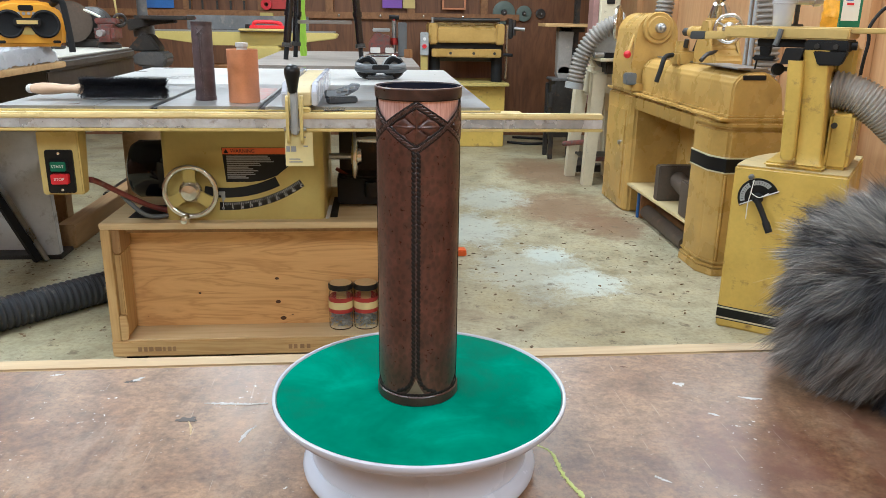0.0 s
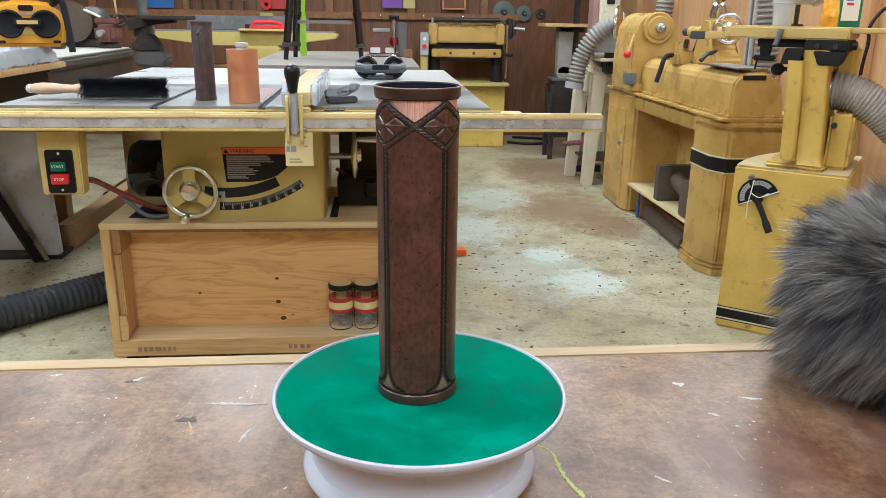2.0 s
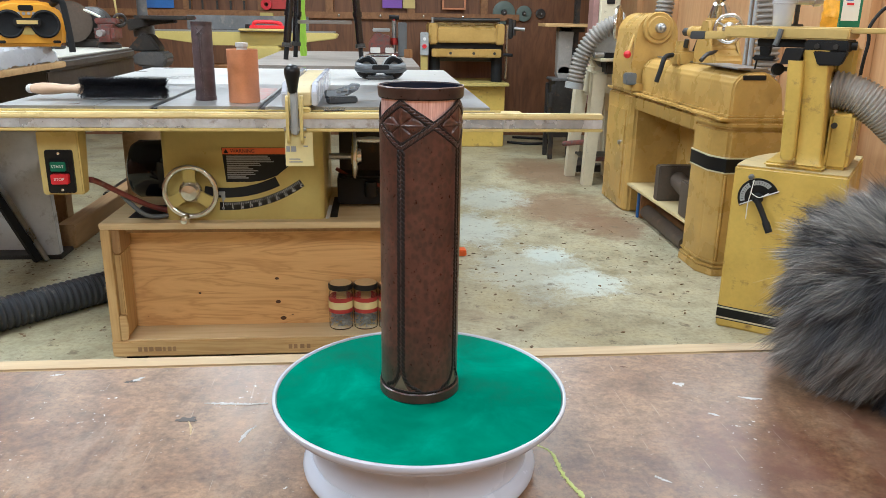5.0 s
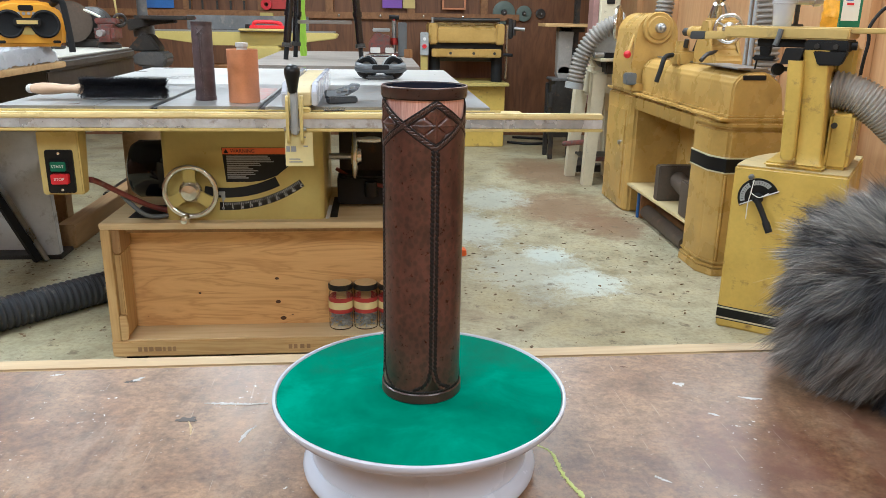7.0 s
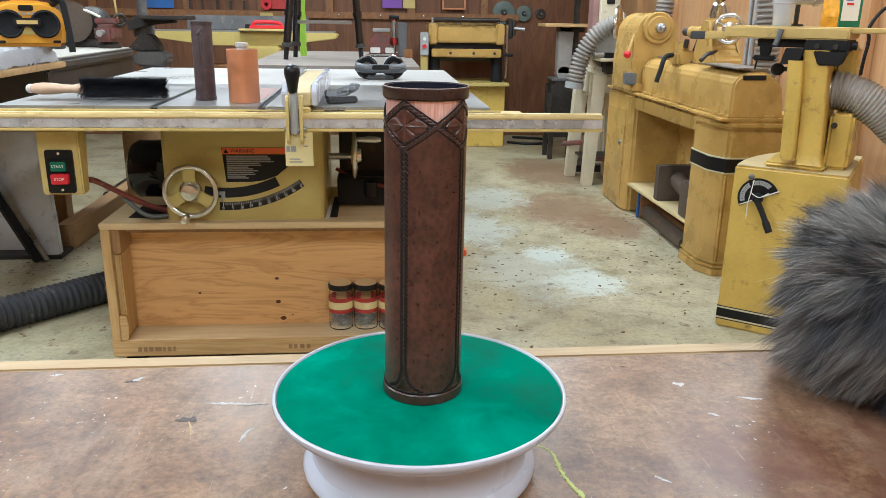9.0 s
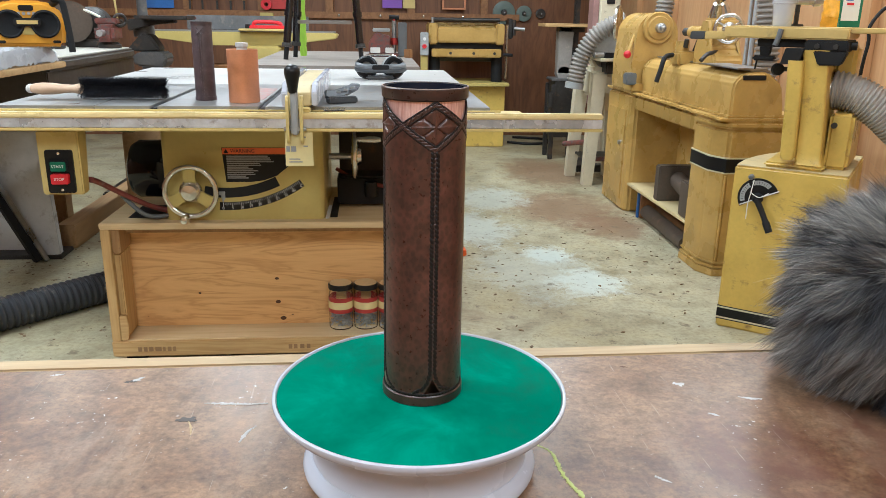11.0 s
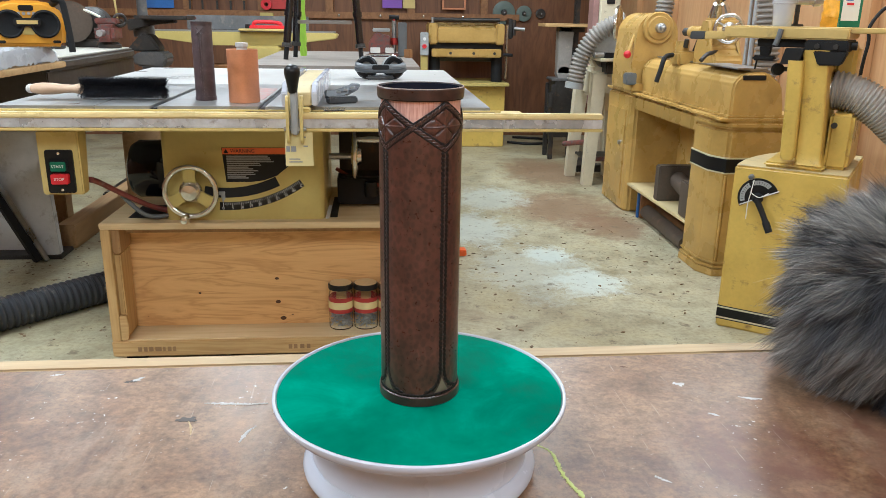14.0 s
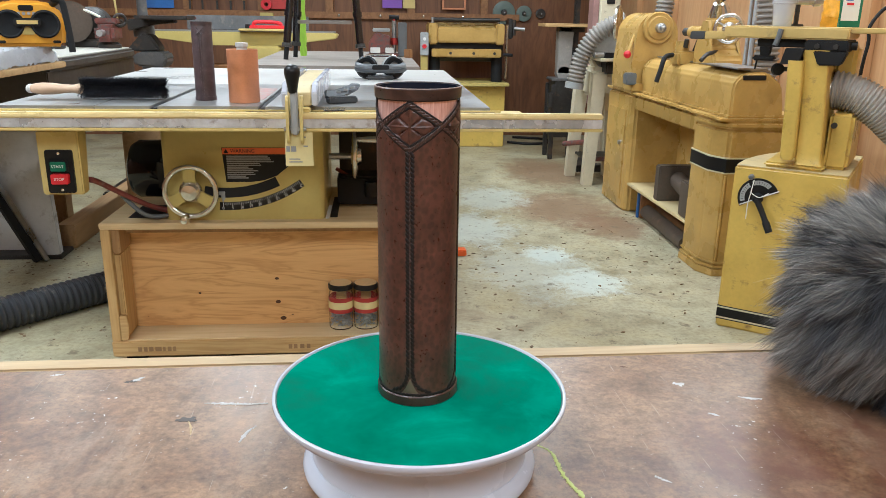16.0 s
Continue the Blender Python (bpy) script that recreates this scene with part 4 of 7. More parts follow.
part("lid_top", turned(bmesh_new(), [(0.0, 0.1612), (jr - 0.003, 0.1612), (jr - 0.004, 0.1622), (0.0, 0.1622)], 32), M_pale, jar)
part("red_band", turned(bmesh_new(), [(jr + 0.0003, 0.062), (jr + 0.0008, 0.062), (jr + 0.0008, 0.116), (jr + 0.0003, 0.116)], 40, closed=True), M_red, jar, "red printed band")
part("yellow_band", turned(bmesh_new(), [(jr + 0.0009, 0.076), (jr + 0.0014, 0.076), (jr + 0.0014, 0.101), (jr + 0.0009, 0.101)], 40, closed=True), M_paper, jar, "cream-yellow label band")
bm = bmesh_new()
rng = random.Random(8)
for i in range(150):
    a, r, z = rng.uniform(0, 6.283), (jr - 0.006) * math.sqrt(rng.random()), rng.uniform(0.008, 0.064)
    m = pose(r * math.cos(a), r * math.sin(a), z, rng.uniform(0, 180), rng.uniform(0, 180), rng.uniform(0, 180))
    box(bm, -0.002, 0.002, -0.002, 0.002, -0.006, 0.006, m=m)
part("screws", bm, M_steel, jar, "loose steel screws and hinges", smooth=0)
copy_thing(jar, pose(-0.042, BY0 + 0.088, 0.0790, 0, 0, 70))
copy_thing(jar, pose(0.043, BY0 + 0.082, 0.0790, 0, 0, 190))

# outfeed table behind the saw
outfeed = thing("outfeed_table", "white laminate outfeed table behind the saw", "table")
part("top", box(bmesh_new(), -1.068, 0.338, 2.982, 3.86, SAW - 0.035, SAW - 0.001, 0.003), M_white, outfeed, "white laminate top")
for x in (-0.62, 0.20):
    for y in (3.06, 3.72):
        part("leg", box(bmesh_new(), x, x + 0.07, y, y + 0.07, 0, SAW - 0.036, 0.004), M_pinez, outfeed)
part("rail", box(bmesh_new(), -0.60, 0.20, 3.73, 3.76, SAW - 0.13, SAW - 0.036, 0.003), M_pine, outfeed)

# ---------------------------------------------------------------- rip fence
fence = thing("rip_fence", "rip fence with white faces and a black knobbed lever", "fence")
for x0, x1, mt, name, lab in ((-0.262, -0.246, M_whitep, "fence_face", "white plastic face"), (-0.2455, -0.1795, M_capy, "fence_beam", "cream steel beam"), (-0.179, -0.163, M_whitep, "fence_face", "white plastic face")):
    part(name, prism(bmesh_new(), [(2.19, 0.869), (2.86, 0.869), (2.86, 0.932 if "face" in name else 0.922), (2.23, 0.932 if "face" in name else 0.922), (2.19, 0.905)], x0, x1, m=Matrix(((0, 0, 1, 0), (1, 0, 0, 0), (0, 1, 0, 0), (0, 0, 0, 1))), bevel=0.003), mt, fence, lab)
part("fence_head", box(bmesh_new(), -0.245, -0.180, 2.135, 2.188, 0.8555, 0.868, 0.003), M_cream, fence, "cream cross head")
for x in (-0.2385, -0.2015):
    part("lever_cheek", prism(bmesh_new(), rounded(0.04, 0.13, 0.015), -0.004, 0.004, m=pose(x, 2.125, 0.84, 90, 0, 90), bevel=0.0015), M_cream, fence, "cream lever cheek")
part("lever", box(bmesh_new(), -0.230, -0.210, 2.108, 2.128, 0.80, 0.925, 0.004), M_greyl, fence, "grey locking lever")
part("pivot", rod(bmesh_new(), (-0.25, 2.118, 0.815), (-0.19, 2.118, 0.815), 0.006), M_steel, fence)
part("knob", turned(bmesh_new(), [(0.0, 0.0), (0.010, 0.0), (0.012, 0.004), (0.017, 0.032), (0.0215, 0.052), (0.0205, 0.064), (0.013, 0.073), (0.0, 0.076)], 32, m=pose(-0.222, 2.116, 0.912)), M_black, fence, "glossy black knob")
part("cursor", box(bmesh_new(), -0.145, -0.085, 2.17, 2.205, 0.8585, 0.864, 0.001), M_glass, fence, "clear cursor window")
# paper tag
tag = tagged(part("sandpaper_sheet", box(bmesh_new(), -0.250, -0.174, 2.1255, 2.1263, 0.712, 0.805), M_paper), "cream sandpaper sheet hanging from the fence lever", "sandpaper")
bm = bmesh_new()
for x, z, w, h in ((-0.247, 0.752, 0.010, 0.015), (-0.234, 0.752, 0.014, 0.015), (-0.240, 0.730, 0.030, 0.003), (-0.240, 0.722, 0.036, 0.003), (-0.205, 0.790, 0.012, 0.004), (-0.200, 0.765, 0.012, 0.004)):
    box(bm, x, x + w, 2.1245, 2.1252, z, z + h)
part("print", bm, M_letterd, tag, "grey printed mark", smooth=0)

# things on the saw top
M_bristle = surface("black_bristle", (0.012, 0.012, 0.016), 0.55, vary=0.5)
brush = thing("bench_brush", "bench brush with black bristles and a pale wooden handle", "brush", pose(-1.05, 2.43, SAW))
prof = [(0.0, 0.009), (0.01, 0.017), (0.04, 0.0225), (0.075, 0.0215), (0.11, 0.0165), (0.14, 0.0150), (0.165, 0.021), (0.18, 0.016)]
M_handle = wood("brush_handle", (0.58, 0.41, 0.275), (0.48, 0.32, 0.20), "x", 30)
rings = [[(x + 0.018 * (1 - x / 0.18), 1.15 * w * math.cos(2 * math.pi * k / 16), 0.030 + 0.8 * w * math.sin(2 * math.pi * k / 16)) for k in range(16)] for x, w in prof]
part("handle", loft(bmesh_new(), rings), M_handle, brush, "pale wooden handle with a white tip")
part("tip", ball(bmesh_new(), (0.020, 0, 0.030), 0.0175, (0.7, 1.12, 0.80), 14), M_white, brush, "white dipped tip")
bm = bmesh_new()
rng = random.Random(3)
for i in range(9000):
    x = rng.uniform(0.17, 0.408)
    a = rng.gauss(0, 0.75)
    root = Vector((x, 0.014 * math.sin(a), 0.030 + 0.012 * math.cos(a)))
    a2 = rng.uniform(0, 6.283)
    tipv = Vector((x + rng.gauss(0, 0.008) + (0.010 if x > 0.39 else 0), rng.uniform(-0.035, 0.035), 0))
    tipv.z = max(0.001, 0.031 + 0.037 * math.sin(a2) * rng.uniform(0.85, 1.1))
    tipv.y = 0.036 * math.cos(a2)
    side = Vector((0.0014, 0, 0))
    v = [bm.verts.new(root - side), bm.verts.new(root + side), bm.verts.new(tipv)]
    bm.faces.new(v)
part("bristles", bm, M_bristle, brush, "thick black bristles", smooth=0)
part("bristle_core", box(bmesh_new(), 0.178, 0.395, -0.014, 0.014, 0.012, 0.052, 0.01), M_bristle, brush)

small = thing("leather_tube", "slim purple-brown leather tube standing on the saw top", "tube", pose(-0.516, 2.425, SAW))
M_leatherp = leather("purple_brown_leather", (0.038, 0.022, 0.025), (0.060, 0.037, 0.041), (0.10, 0.065, 0.070), 0.42)
part("sleeve", turned(bmesh_new(), [(0.0, 0.0), (0.0295, 0.0), (0.0300, 0.004), (0.0300, 0.226), (0.0292, 0.228), (0.0265, 0.228), (0.0265, 0.2), (0.0, 0.2)], 48), M_leatherp, small, "purple-brown leather sleeve")
part("rim", turned(bmesh_new(), [(0.0301, 0.220), (0.0316, 0.220), (0.0316, 0.2295), (0.0292, 0.2295)], 48, closed=True), M_leatherp, small, "plain leather rim band")
part("foot_ring", turned(bmesh_new(), [(0.0301, 0.001), (0.0314, 0.001), (0.0314, 0.012), (0.0301, 0.012)], 48, closed=True), M_leatherp, small)
for d in (-6, 6):
    part("seam", rod(bmesh_new(), (0.0302 * math.sin(radians(d)), -0.0302 * math.cos(radians(d)), 0.013), (0.0302 * math.sin(radians(d)), -0.0302 * math.cos(radians(d)), 0.187), 0.0012, n=8), M_leatherp, small)
bm = bmesh_new()
for k in range(4):
    for u in (0.25, 0.55, 0.8):
        a = radians(45 + 90 * k)
        ball(bm, (0, 0, 0), 0.0045 * (1.1 - 0.4 * u), (1.7, 0.8, 0.5), 8, Matrix.Translation((0.0110 * u * math.cos(a), -0.0299, 0.202 + 0.0110 * u * math.sin(a))) @ Matrix.Rotation(-a, 4, "Y"))
part("carving", bm, M_leatherp, small, "carved leaf motif")

pipe = thing("copper_tube", "bare copper pipe standing on the saw top", "tube", pose(-0.392, 2.372, SAW))
part("pipe", turned(bmesh_new(), [(0.0435, 0.0), (0.045, 0.001), (0.045, 0.153), (0.0435, 0.154), (0.0425, 0.153), (0.0425, 0.001)], 64, closed=True), M_copper, pipe, "bare copper pipe")
part("plug", turned(bmesh_new(), [(0.0, 0.160), (0.018, 0.160), (0.018, 0.172), (0.0, 0.172)], 32, m=pose(-0.002, 0.01, 0)), M_white, pipe, "pale plug inside")
part("plug_stem", turned(bmesh_new(), [(0.0, 0.0), (0.022, 0.0), (0.015, 0.1605), (0.0, 0.1605)], 24, m=pose(-0.002, 0.01, 0)), M_white, pipe)

push = thing("push_block", "dark grey plastic push block lying on the saw top", "push block", pose(-0.105, 2.36, SAW, 0, 0, 28))
part("block", prism(bmesh_new(), [(-0.05, -0.020), (0.045, -0.024), (0.050, 0.006), (-0.02, 0.014), (-0.045, 0.010)], 0.0, 0.020, bevel=0.004), M_slate, push, "dark grey base")
part("grip", prism(bmesh_new(), [(-0.045, 0.012), (0.0, 0.006), (0.075, 0.040), (0.082, 0.055), (0.050, 0.058), (0.040, 0.046), (-0.02, 0.030), (-0.040, 0.040)], -0.012, 0.004, m=pose(0, 0.0, 0.008, 52, 0, 0), bevel=0.003), M_slate, push, "slotted grey handle")
for x in (-0.008, 0.015, 0.038):
    part("slot", box(bmesh_new(), x, x + 0.014, -0.0015, 0.0015, -0.003, 0.003, m=pose(0, 0.012, 0.034 + 0.22 * x, 0, 0, 0)), M_letterd, push)

# ear muffs on the outfeed table
muff = thing("ear_muffs", "silver and dark grey ear muffs on the white table", "ear muffs", pose(0.02, 3.28, SAW - 0.001, 0, 0, 4))
for s in (-1, 1):
    m = pose(s * 0.052, 0.02, 0.048, 90, 0, s * 12)
    part("cup", turned(bmesh_new(), [(0.0, -0.03), (0.030, -0.028), (0.042, -0.018), (0.046, 0.0), (0.042, 0.018), (0.0, 0.02)], 28, m=m), M_greyl, muff, "silver cup")
    part("cushion", turned(bmesh_new(), [(0.022, 0.016), (0.042, 0.014), (0.047, 0.026), (0.040, 0.036), (0.024, 0.034)], 28, m=m, closed=True), M_black, muff, "black cushion")
bm = bmesh_new()
sweep(bm, smooth_path([(-0.092, 0.02, 0.060), (-0.090, -0.035, 0.055), (-0.045, -0.070, 0.052), (0.045, -0.070, 0.052), (0.090, -0.035, 0.055), (0.092, 0.02, 0.060)]), 0.0125, 10)
part("headband", bm, M_grey, muff, "dark grey padded headband")
bm = bmesh_new()
sweep(bm, smooth_path([(-0.096, 0.02, 0.046), (-0.094, -0.035, 0.042), (-0.047, -0.072, 0.040), (0.047, -0.072, 0.040), (0.094, -0.035, 0.042), (0.096, 0.02, 0.046)]), 0.011, 10)
part("headband_pad", bm, M_slate, muff, "slate grey band padding")
part("band_window", prism(bmesh_new(), rounded(0.07, 0.018, 0.007), 0, 0.006, m=pose(-0.005, -0.081, 0.053, 90, 0, 0), bevel=0.002), M_black, muff)
part("foot", box(bmesh_new(), -0.06, 0.055, -0.045, 0.05, 0.001, 0.016, 0.006), M_grey, muff)
part("wire", sweep(bmesh_new(), smooth_path([(-0.07, 0.0, 0.08), (-0.05, -0.01, 0.097), (0.05, -0.01, 0.097), (0.072, 0.0, 0.08)]), 0.004, 8), M_chrome, muff, "chrome wire arm")


# ---------------------------------------------------------------- pedestal machine beside the aisle
ped = thing("pedestal_machine", "mustard-yellow pedestal machine with a flat iron table and speed lever", "machine", pose(1.284, 2.620, 0, 0, 0, -37.5))
PW, PD, PH = 0.37, 0.50, 0.618
outline = [(0.0, 0.0), (PW, 0.0), (PW, PD)] + [(0.24 - 0.24 * math.sin(radians(a)), 0.06 + (PD - 0.06) * math.cos(radians(a))) for a in range(0, 91, 9)]
part("base", prism(bmesh_new(), outline, 0.0, PH, bevel=0.007, segments=3), M_yellowb, ped, "scuffed mustard-yellow sheet-steel base")
part("base_top", prism(bmesh_new(), [(0.004 + x * 0.978, 0.005 + y * 0.978) for x, y in outline], PH + 0.0003, PH + 0.003, bevel=0.001), M_capy, ped, "pale dusty base top")
M_lineg = surface("silver_line", (0.6, 0.57, 0.4), 0.4, vary=0.05)


def grown(k):
    """The base outline pushed outwards by k."""
    return [(x + (k if x > 0.2 else -k), y + (k if y > 0.25 else -k)) for x, y in outline]


part("foot_stripe", prism(bmesh_new(), grown(0.001), 0.040, 0.074), M_black, ped, "black stripe round the foot")
for z in (0.034, 0.0745):
    part("stripe_line", prism(bmesh_new(), grown(0.0016), z, z + 0.0055), M_lineg, ped, "thin pale line")
for z in (0.030, 0.0803):
    part("stripe_edge", prism(bmesh_new(), grown(0.0008), z, z + 0.0035), M_black, ped, "thin black line")
part("column_foot", prism(bmesh_new(), [(0.09, 0.02), (0.285, 0.02), (0.285, 0.40), (0.09, 0.40)], PH + 0.0035, PH + 0.022, bevel=0.008, segments=3), M_yellowb, ped, "cast column foot")
# curved C-shaped casting: a rounded front fin, the main web and the rear guard
rings = []
for z, x0, x1, y0 in ((0.640, 0.186, 0.278, 0.022), (0.650, 0.188, 0.271, 0.027), (0.680, 0.188, 0.268, 0.030), (0.76, 0.186, 0.264, 0.032), (0.86, 0.180, 0.256, 0.036), (0.94, 0.174, 0.250, 0.034), (1.00, 0.166, 0.246, 0.030), (1.025, 0.160, 0.246, 0.028)):
    w, cx = x1 - x0, (x0 + x1) / 2
    rings.append([(cx + px, y0 + 0.13 + py, z) for px, py in rounded(w, 0.26, 0.009, 4)])
part("column", loft(bmesh_new(), rings), M_yellowb, ped, "yellow cast column", smooth=60)
rings = []
for z, x0, x1 in ((0.655, 0.150, 0.180), (0.659, 0.145, 0.185), (0.668, 0.1415, 0.1885), (0.70, 0.140, 0.188), (0.80, 0.136, 0.184), (0.90, 0.130, 0.180), (0.99, 0.124, 0.174)):
    rings.append([((x0 + x1) / 2 + px, 0.055 + py, z) for px, py in rounded(x1 - x0, 0.11, 0.011, 5)])
part("column_fin", loft(bmesh_new(), rings), M_yellowb, ped, "rounded front fin of the casting", smooth=60)
part("belt_guard", box(bmesh_new(), 0.271, 0.348, 0.10, 0.40, PH + 0.0035, 0.815, 0.012, segments=3), M_yellowb, ped, "yellow belt guard")
part("upper_arm", box(bmesh_new(), 0.2475, 0.315, 0.20, 0.36, 0.8155, 1.04, 0.014, segments=3), M_yellowb, ped, "rear arm of the casting")
part("clamp_knob", rod(bmesh_new(), (0.288, 0.10, 0.775), (0.288, 0.086, 0.775), 0.010), M_dark, ped)
# table, trunnion and tilt arms
TBZ = 1.056
part("table", box(bmesh_new(), -0.105, 0.294, 0.05, 0.40, TBZ + 0.002, TBZ + 0.042, 0.005, segments=3), M_yellowt, ped, "dusty yellow flat table")
part("table_wing", box(bmesh_new(), 0.2945, 0.48, 0.08, 0.40, TBZ + 0.024, TBZ + 0.041, 0.003), M_yellowt, ped, "thin table extension")
part("table_arm", box(bmesh_new(), -0.18, -0.1055, 0.085, 0.16, TBZ - 0.006, TBZ + 0.022, 0.003), M_yellowt, ped, "yellow side arm")
part("arm_end", box(bmesh_new(), -0.232, -0.1805, 0.083, 0.162, TBZ - 0.007, TBZ + 0.020, 0.003), M_slate, ped, "black arm end")
part("tilt_arm", box(bmesh_new(), 0.005, 0.16, 0.085, 0.12, TBZ - 0.026, TBZ + 0.001, 0.003), M_blackm, ped, "black tilt bracket")
part("tilt_post", prism(bmesh_new(), [(0.012, 0.0), (0.052, 0.0), (0.046, -0.030), (0.018, -0.030)], -0.12, -0.09, m=pose(0, 0, TBZ - 0.0265, 90, 0, 0), bevel=0.002), M_blackm, ped)
part("tilt_bar", box(bmesh_new(), -0.006, 0.068, 0.082, 0.12, TBZ - 0.074, TBZ - 0.057, 0.005), M_blackm, ped, "black clamp bar")
part("tilt_stem", rod(bmesh_new(), (0.008, 0.10, TBZ - 0.074), (0.004, 0.10, TBZ - 0.105), 0.003), M_blackm, ped)
part("trunnion_wedge", prism(bmesh_new(), [(0.112, 0.0), (0.17, 0.0), (0.158, -0.050), (0.10, -0.054)], -0.09, -0.005, m=pose(0, 0, TBZ - 0.0268, 90, 0, 0), bevel=0.002), M_blackm, ped, "black trunnion wedge")
part("trunnion", prism(bmesh_new(), [(0.195, 0.0), (0.300, 0.0), (0.284, -0.044), (0.215, -0.046)], -0.075, -0.024, m=pose(0, 0, TBZ - 0.034, 90, 0, 0), bevel=0.004), M_blackm, ped, "black cast trunnion")
for x in (0.205, 0.262):
    part("trunnion_bolt", rod(bmesh_new(), (x, 0.033, TBZ - 0.018), (x, 0.020, TBZ - 0.018), 0.009, n=6), M_dark, ped)
part("trunnion_block", box(bmesh_new(), 0.165, 0.300, 0.032, 0.30, TBZ - 0.036, TBZ + 0.001, 0.006), M_blackm, ped, "black trunnion block")
part("trunnion_bolt", rod(bmesh_new(), (0.300, 0.10, TBZ - 0.016), (0.318, 0.10, TBZ - 0.016), 0.014), M_blackm, ped)
part("star_knob", turned(bmesh_new(), [(0.0, 0.0), (0.016, 0.0), (0.022, 0.008), (0.020, 0.022), (0.0, 0.024)], 14, m=pose(0.078, 0.09, 0.955, 90, 0, 30)), M_black, ped, "black star knob")
part("stud", rod(bmesh_new(), (0.078, 0.085, 0.955), (0.14, 0.10, 0.957), 0.008), M_dark, ped)
part("table_lock", sweep(bmesh_new(), smooth_path([(0.084, 0.043, TBZ + 0.034), (0.080, 0.04, TBZ + 0.008), (0.072, 0.038, TBZ - 0.020)]), 0.0095, 10), M_grey, ped, "grey locking lever")
# speed dial on the front
DIAL = pose(0.092, -0.0005, 0.512, 90, 0, 0) @ pose(0, 0, 0, 0, 0, 27)
dial = part("speed_dial", prism(bmesh_new(), arc_band(0.0, 0.070, -6, 186, 26), 0, 0.004, m=DIAL), M_black, ped, "black half-round speed dial")
for a0, a1 in ((22, 88), (100, 172)):
    part("dial_scale", prism(bmesh_new(), arc_band(0.046, 0.062, a0, a1, 14), 0.0042, 0.0052, m=DIAL), M_greyl, dial, "pale dial scale")
bm = bmesh_new()
for a in range(28, 170, 9):
    box(bm, 0.049, 0.059, -0.0007, 0.0007, 0.0053, 0.0058, m=DIAL @ pose(0, 0, 0, 0, 0, a))
part("dial_ticks", bm, M_black, dial, smooth=0)
part("dial_line", box(bmesh_new(), -0.068, 0.074, -0.004, 0.0, 0.0042, 0.0052, m=DIAL), M_letter, dial)
part("dial_hub", turned(bmesh_new(), [(0.0, 0.0), (0.017, 0.0), (0.020, 0.008), (0.013, 0.024), (0.0, 0.026)], 24, m=DIAL @ pose(0, 0, 0.0043)), M_blackm, dial)
part("dial_pointer", turned(bmesh_new(), [(0.0, 0.0), (0.009, 0.0), (0.010, 0.012), (0.006, 0.024), (0.0, 0.025)], 16, m=pose(0.062, -0.002, 0.585, 90, 0, 0)), M_grey, dial, "small grey stop knob")
part("dial_lever", sweep(bmesh_new(), [(0.092, -0.026, 0.510), (0.116, -0.030, 0.468), (0.132, -0.034, 0.437), (0.134, -0.034, 0.433), (0.150, -0.038, 0.400)], lambda i, u: (0.011, 0.010, 0.010, 0.013, 0.012)[i], 14), M_blackm, dial, "black rubber-tipped lever")
part("string", sweep(bmesh_new(), smooth_path([(0.072, -0.010, 0.575), (0.070, -0.030, 0.53), (0.063, -0.020, 0.49), (0.060, -0.006, 0.43)]), 0.0018, 6), M_letter, ped, "pale string")
part("string", sweep(bmesh_new(), smooth_path([(0.068, -0.034, 0.535), (0.10, -0.034, 0.520), (0.128, -0.02, 0.535)]), 0.0018, 6), M_letter, ped, "pale string")
# dust hose on the machine
dh = thing("dust_hose", "grey ribbed dust hose clamped to the yellow machine", "hose")
part("hose", hose_mesh([(1.585, 2.628, 0.888), (1.64, 2.585, 0.884), (1.71, 2.545, 0.845), (1.79, 2.51, 0.775), (1.90, 2.48, 0.66), (2.00, 2.47, 0.45), (2.06, 2.48, 0.20), (2.08, 2.50, 0.02)], 0.066, 0.013, 0.007, 24), M_hosel, dh, "grey wire-ribbed hose")
part("hose_clamp", turned(bmesh_new(), [(0.067, 0.0), (0.070, 0.0), (0.070, 0.014), (0.067, 0.014)], 32, m=pose(1.592, 2.622, 0.888, 0, 92, -38.7), closed=True), M_chrome, dh, "steel hose clamp")

# things on that table
bucket = thing("plastic_tub", "white plastic tub on the yellow machine table", "tub", pose(1.428, 2.70, TBZ + 0.0425))
part("tub", turned(bmesh_new(), [(0.0, 0.0), (0.029, 0.0), (0.031, 0.003), (0.037, 0.075), (0.041, 0.076), (0.041, 0.084), (0.038, 0.090), (0.036, 0.088), (0.028, 0.006), (0.0, 0.006)], 36), M_whitep, bucket, "white tapered tub")
part("lid", turned(bmesh_new(), [(0.0, 0.094), (0.048, 0.094), (0.048, 0.104), (0.045, 0.107), (0.0, 0.107)], 36), M_whitep, bucket, "white lid")
card = thing("card_box", "white card box with a green border", "box", pose(1.69, 2.72, TBZ + 0.0425, 0, 0, -12))
part("box_body", box(bmesh_new(), -0.035, 0.035, 0.0, 0.03, 0.0, 0.15, 0.002), M_greenp, card, "green card sleeve")
part("box_face", box(bmesh_new(), -0.033, 0.025, -0.0015, -0.0003, 0.022, 0.15), M_letter, card, "white printed face")
part("bar", box(bmesh_new(), -0.02, 0.004, -0.003, -0.0018, 0.075, 0.083), M_redp, card)
part("bar", box(bmesh_new(), -0.024, 0.0, -0.003, -0.0018, 0.09, 0.105), M_blue, card)
bm = box(bmesh_new(), -0.026, 0.026, -0.010, 0.010, 0.0, 0.090)
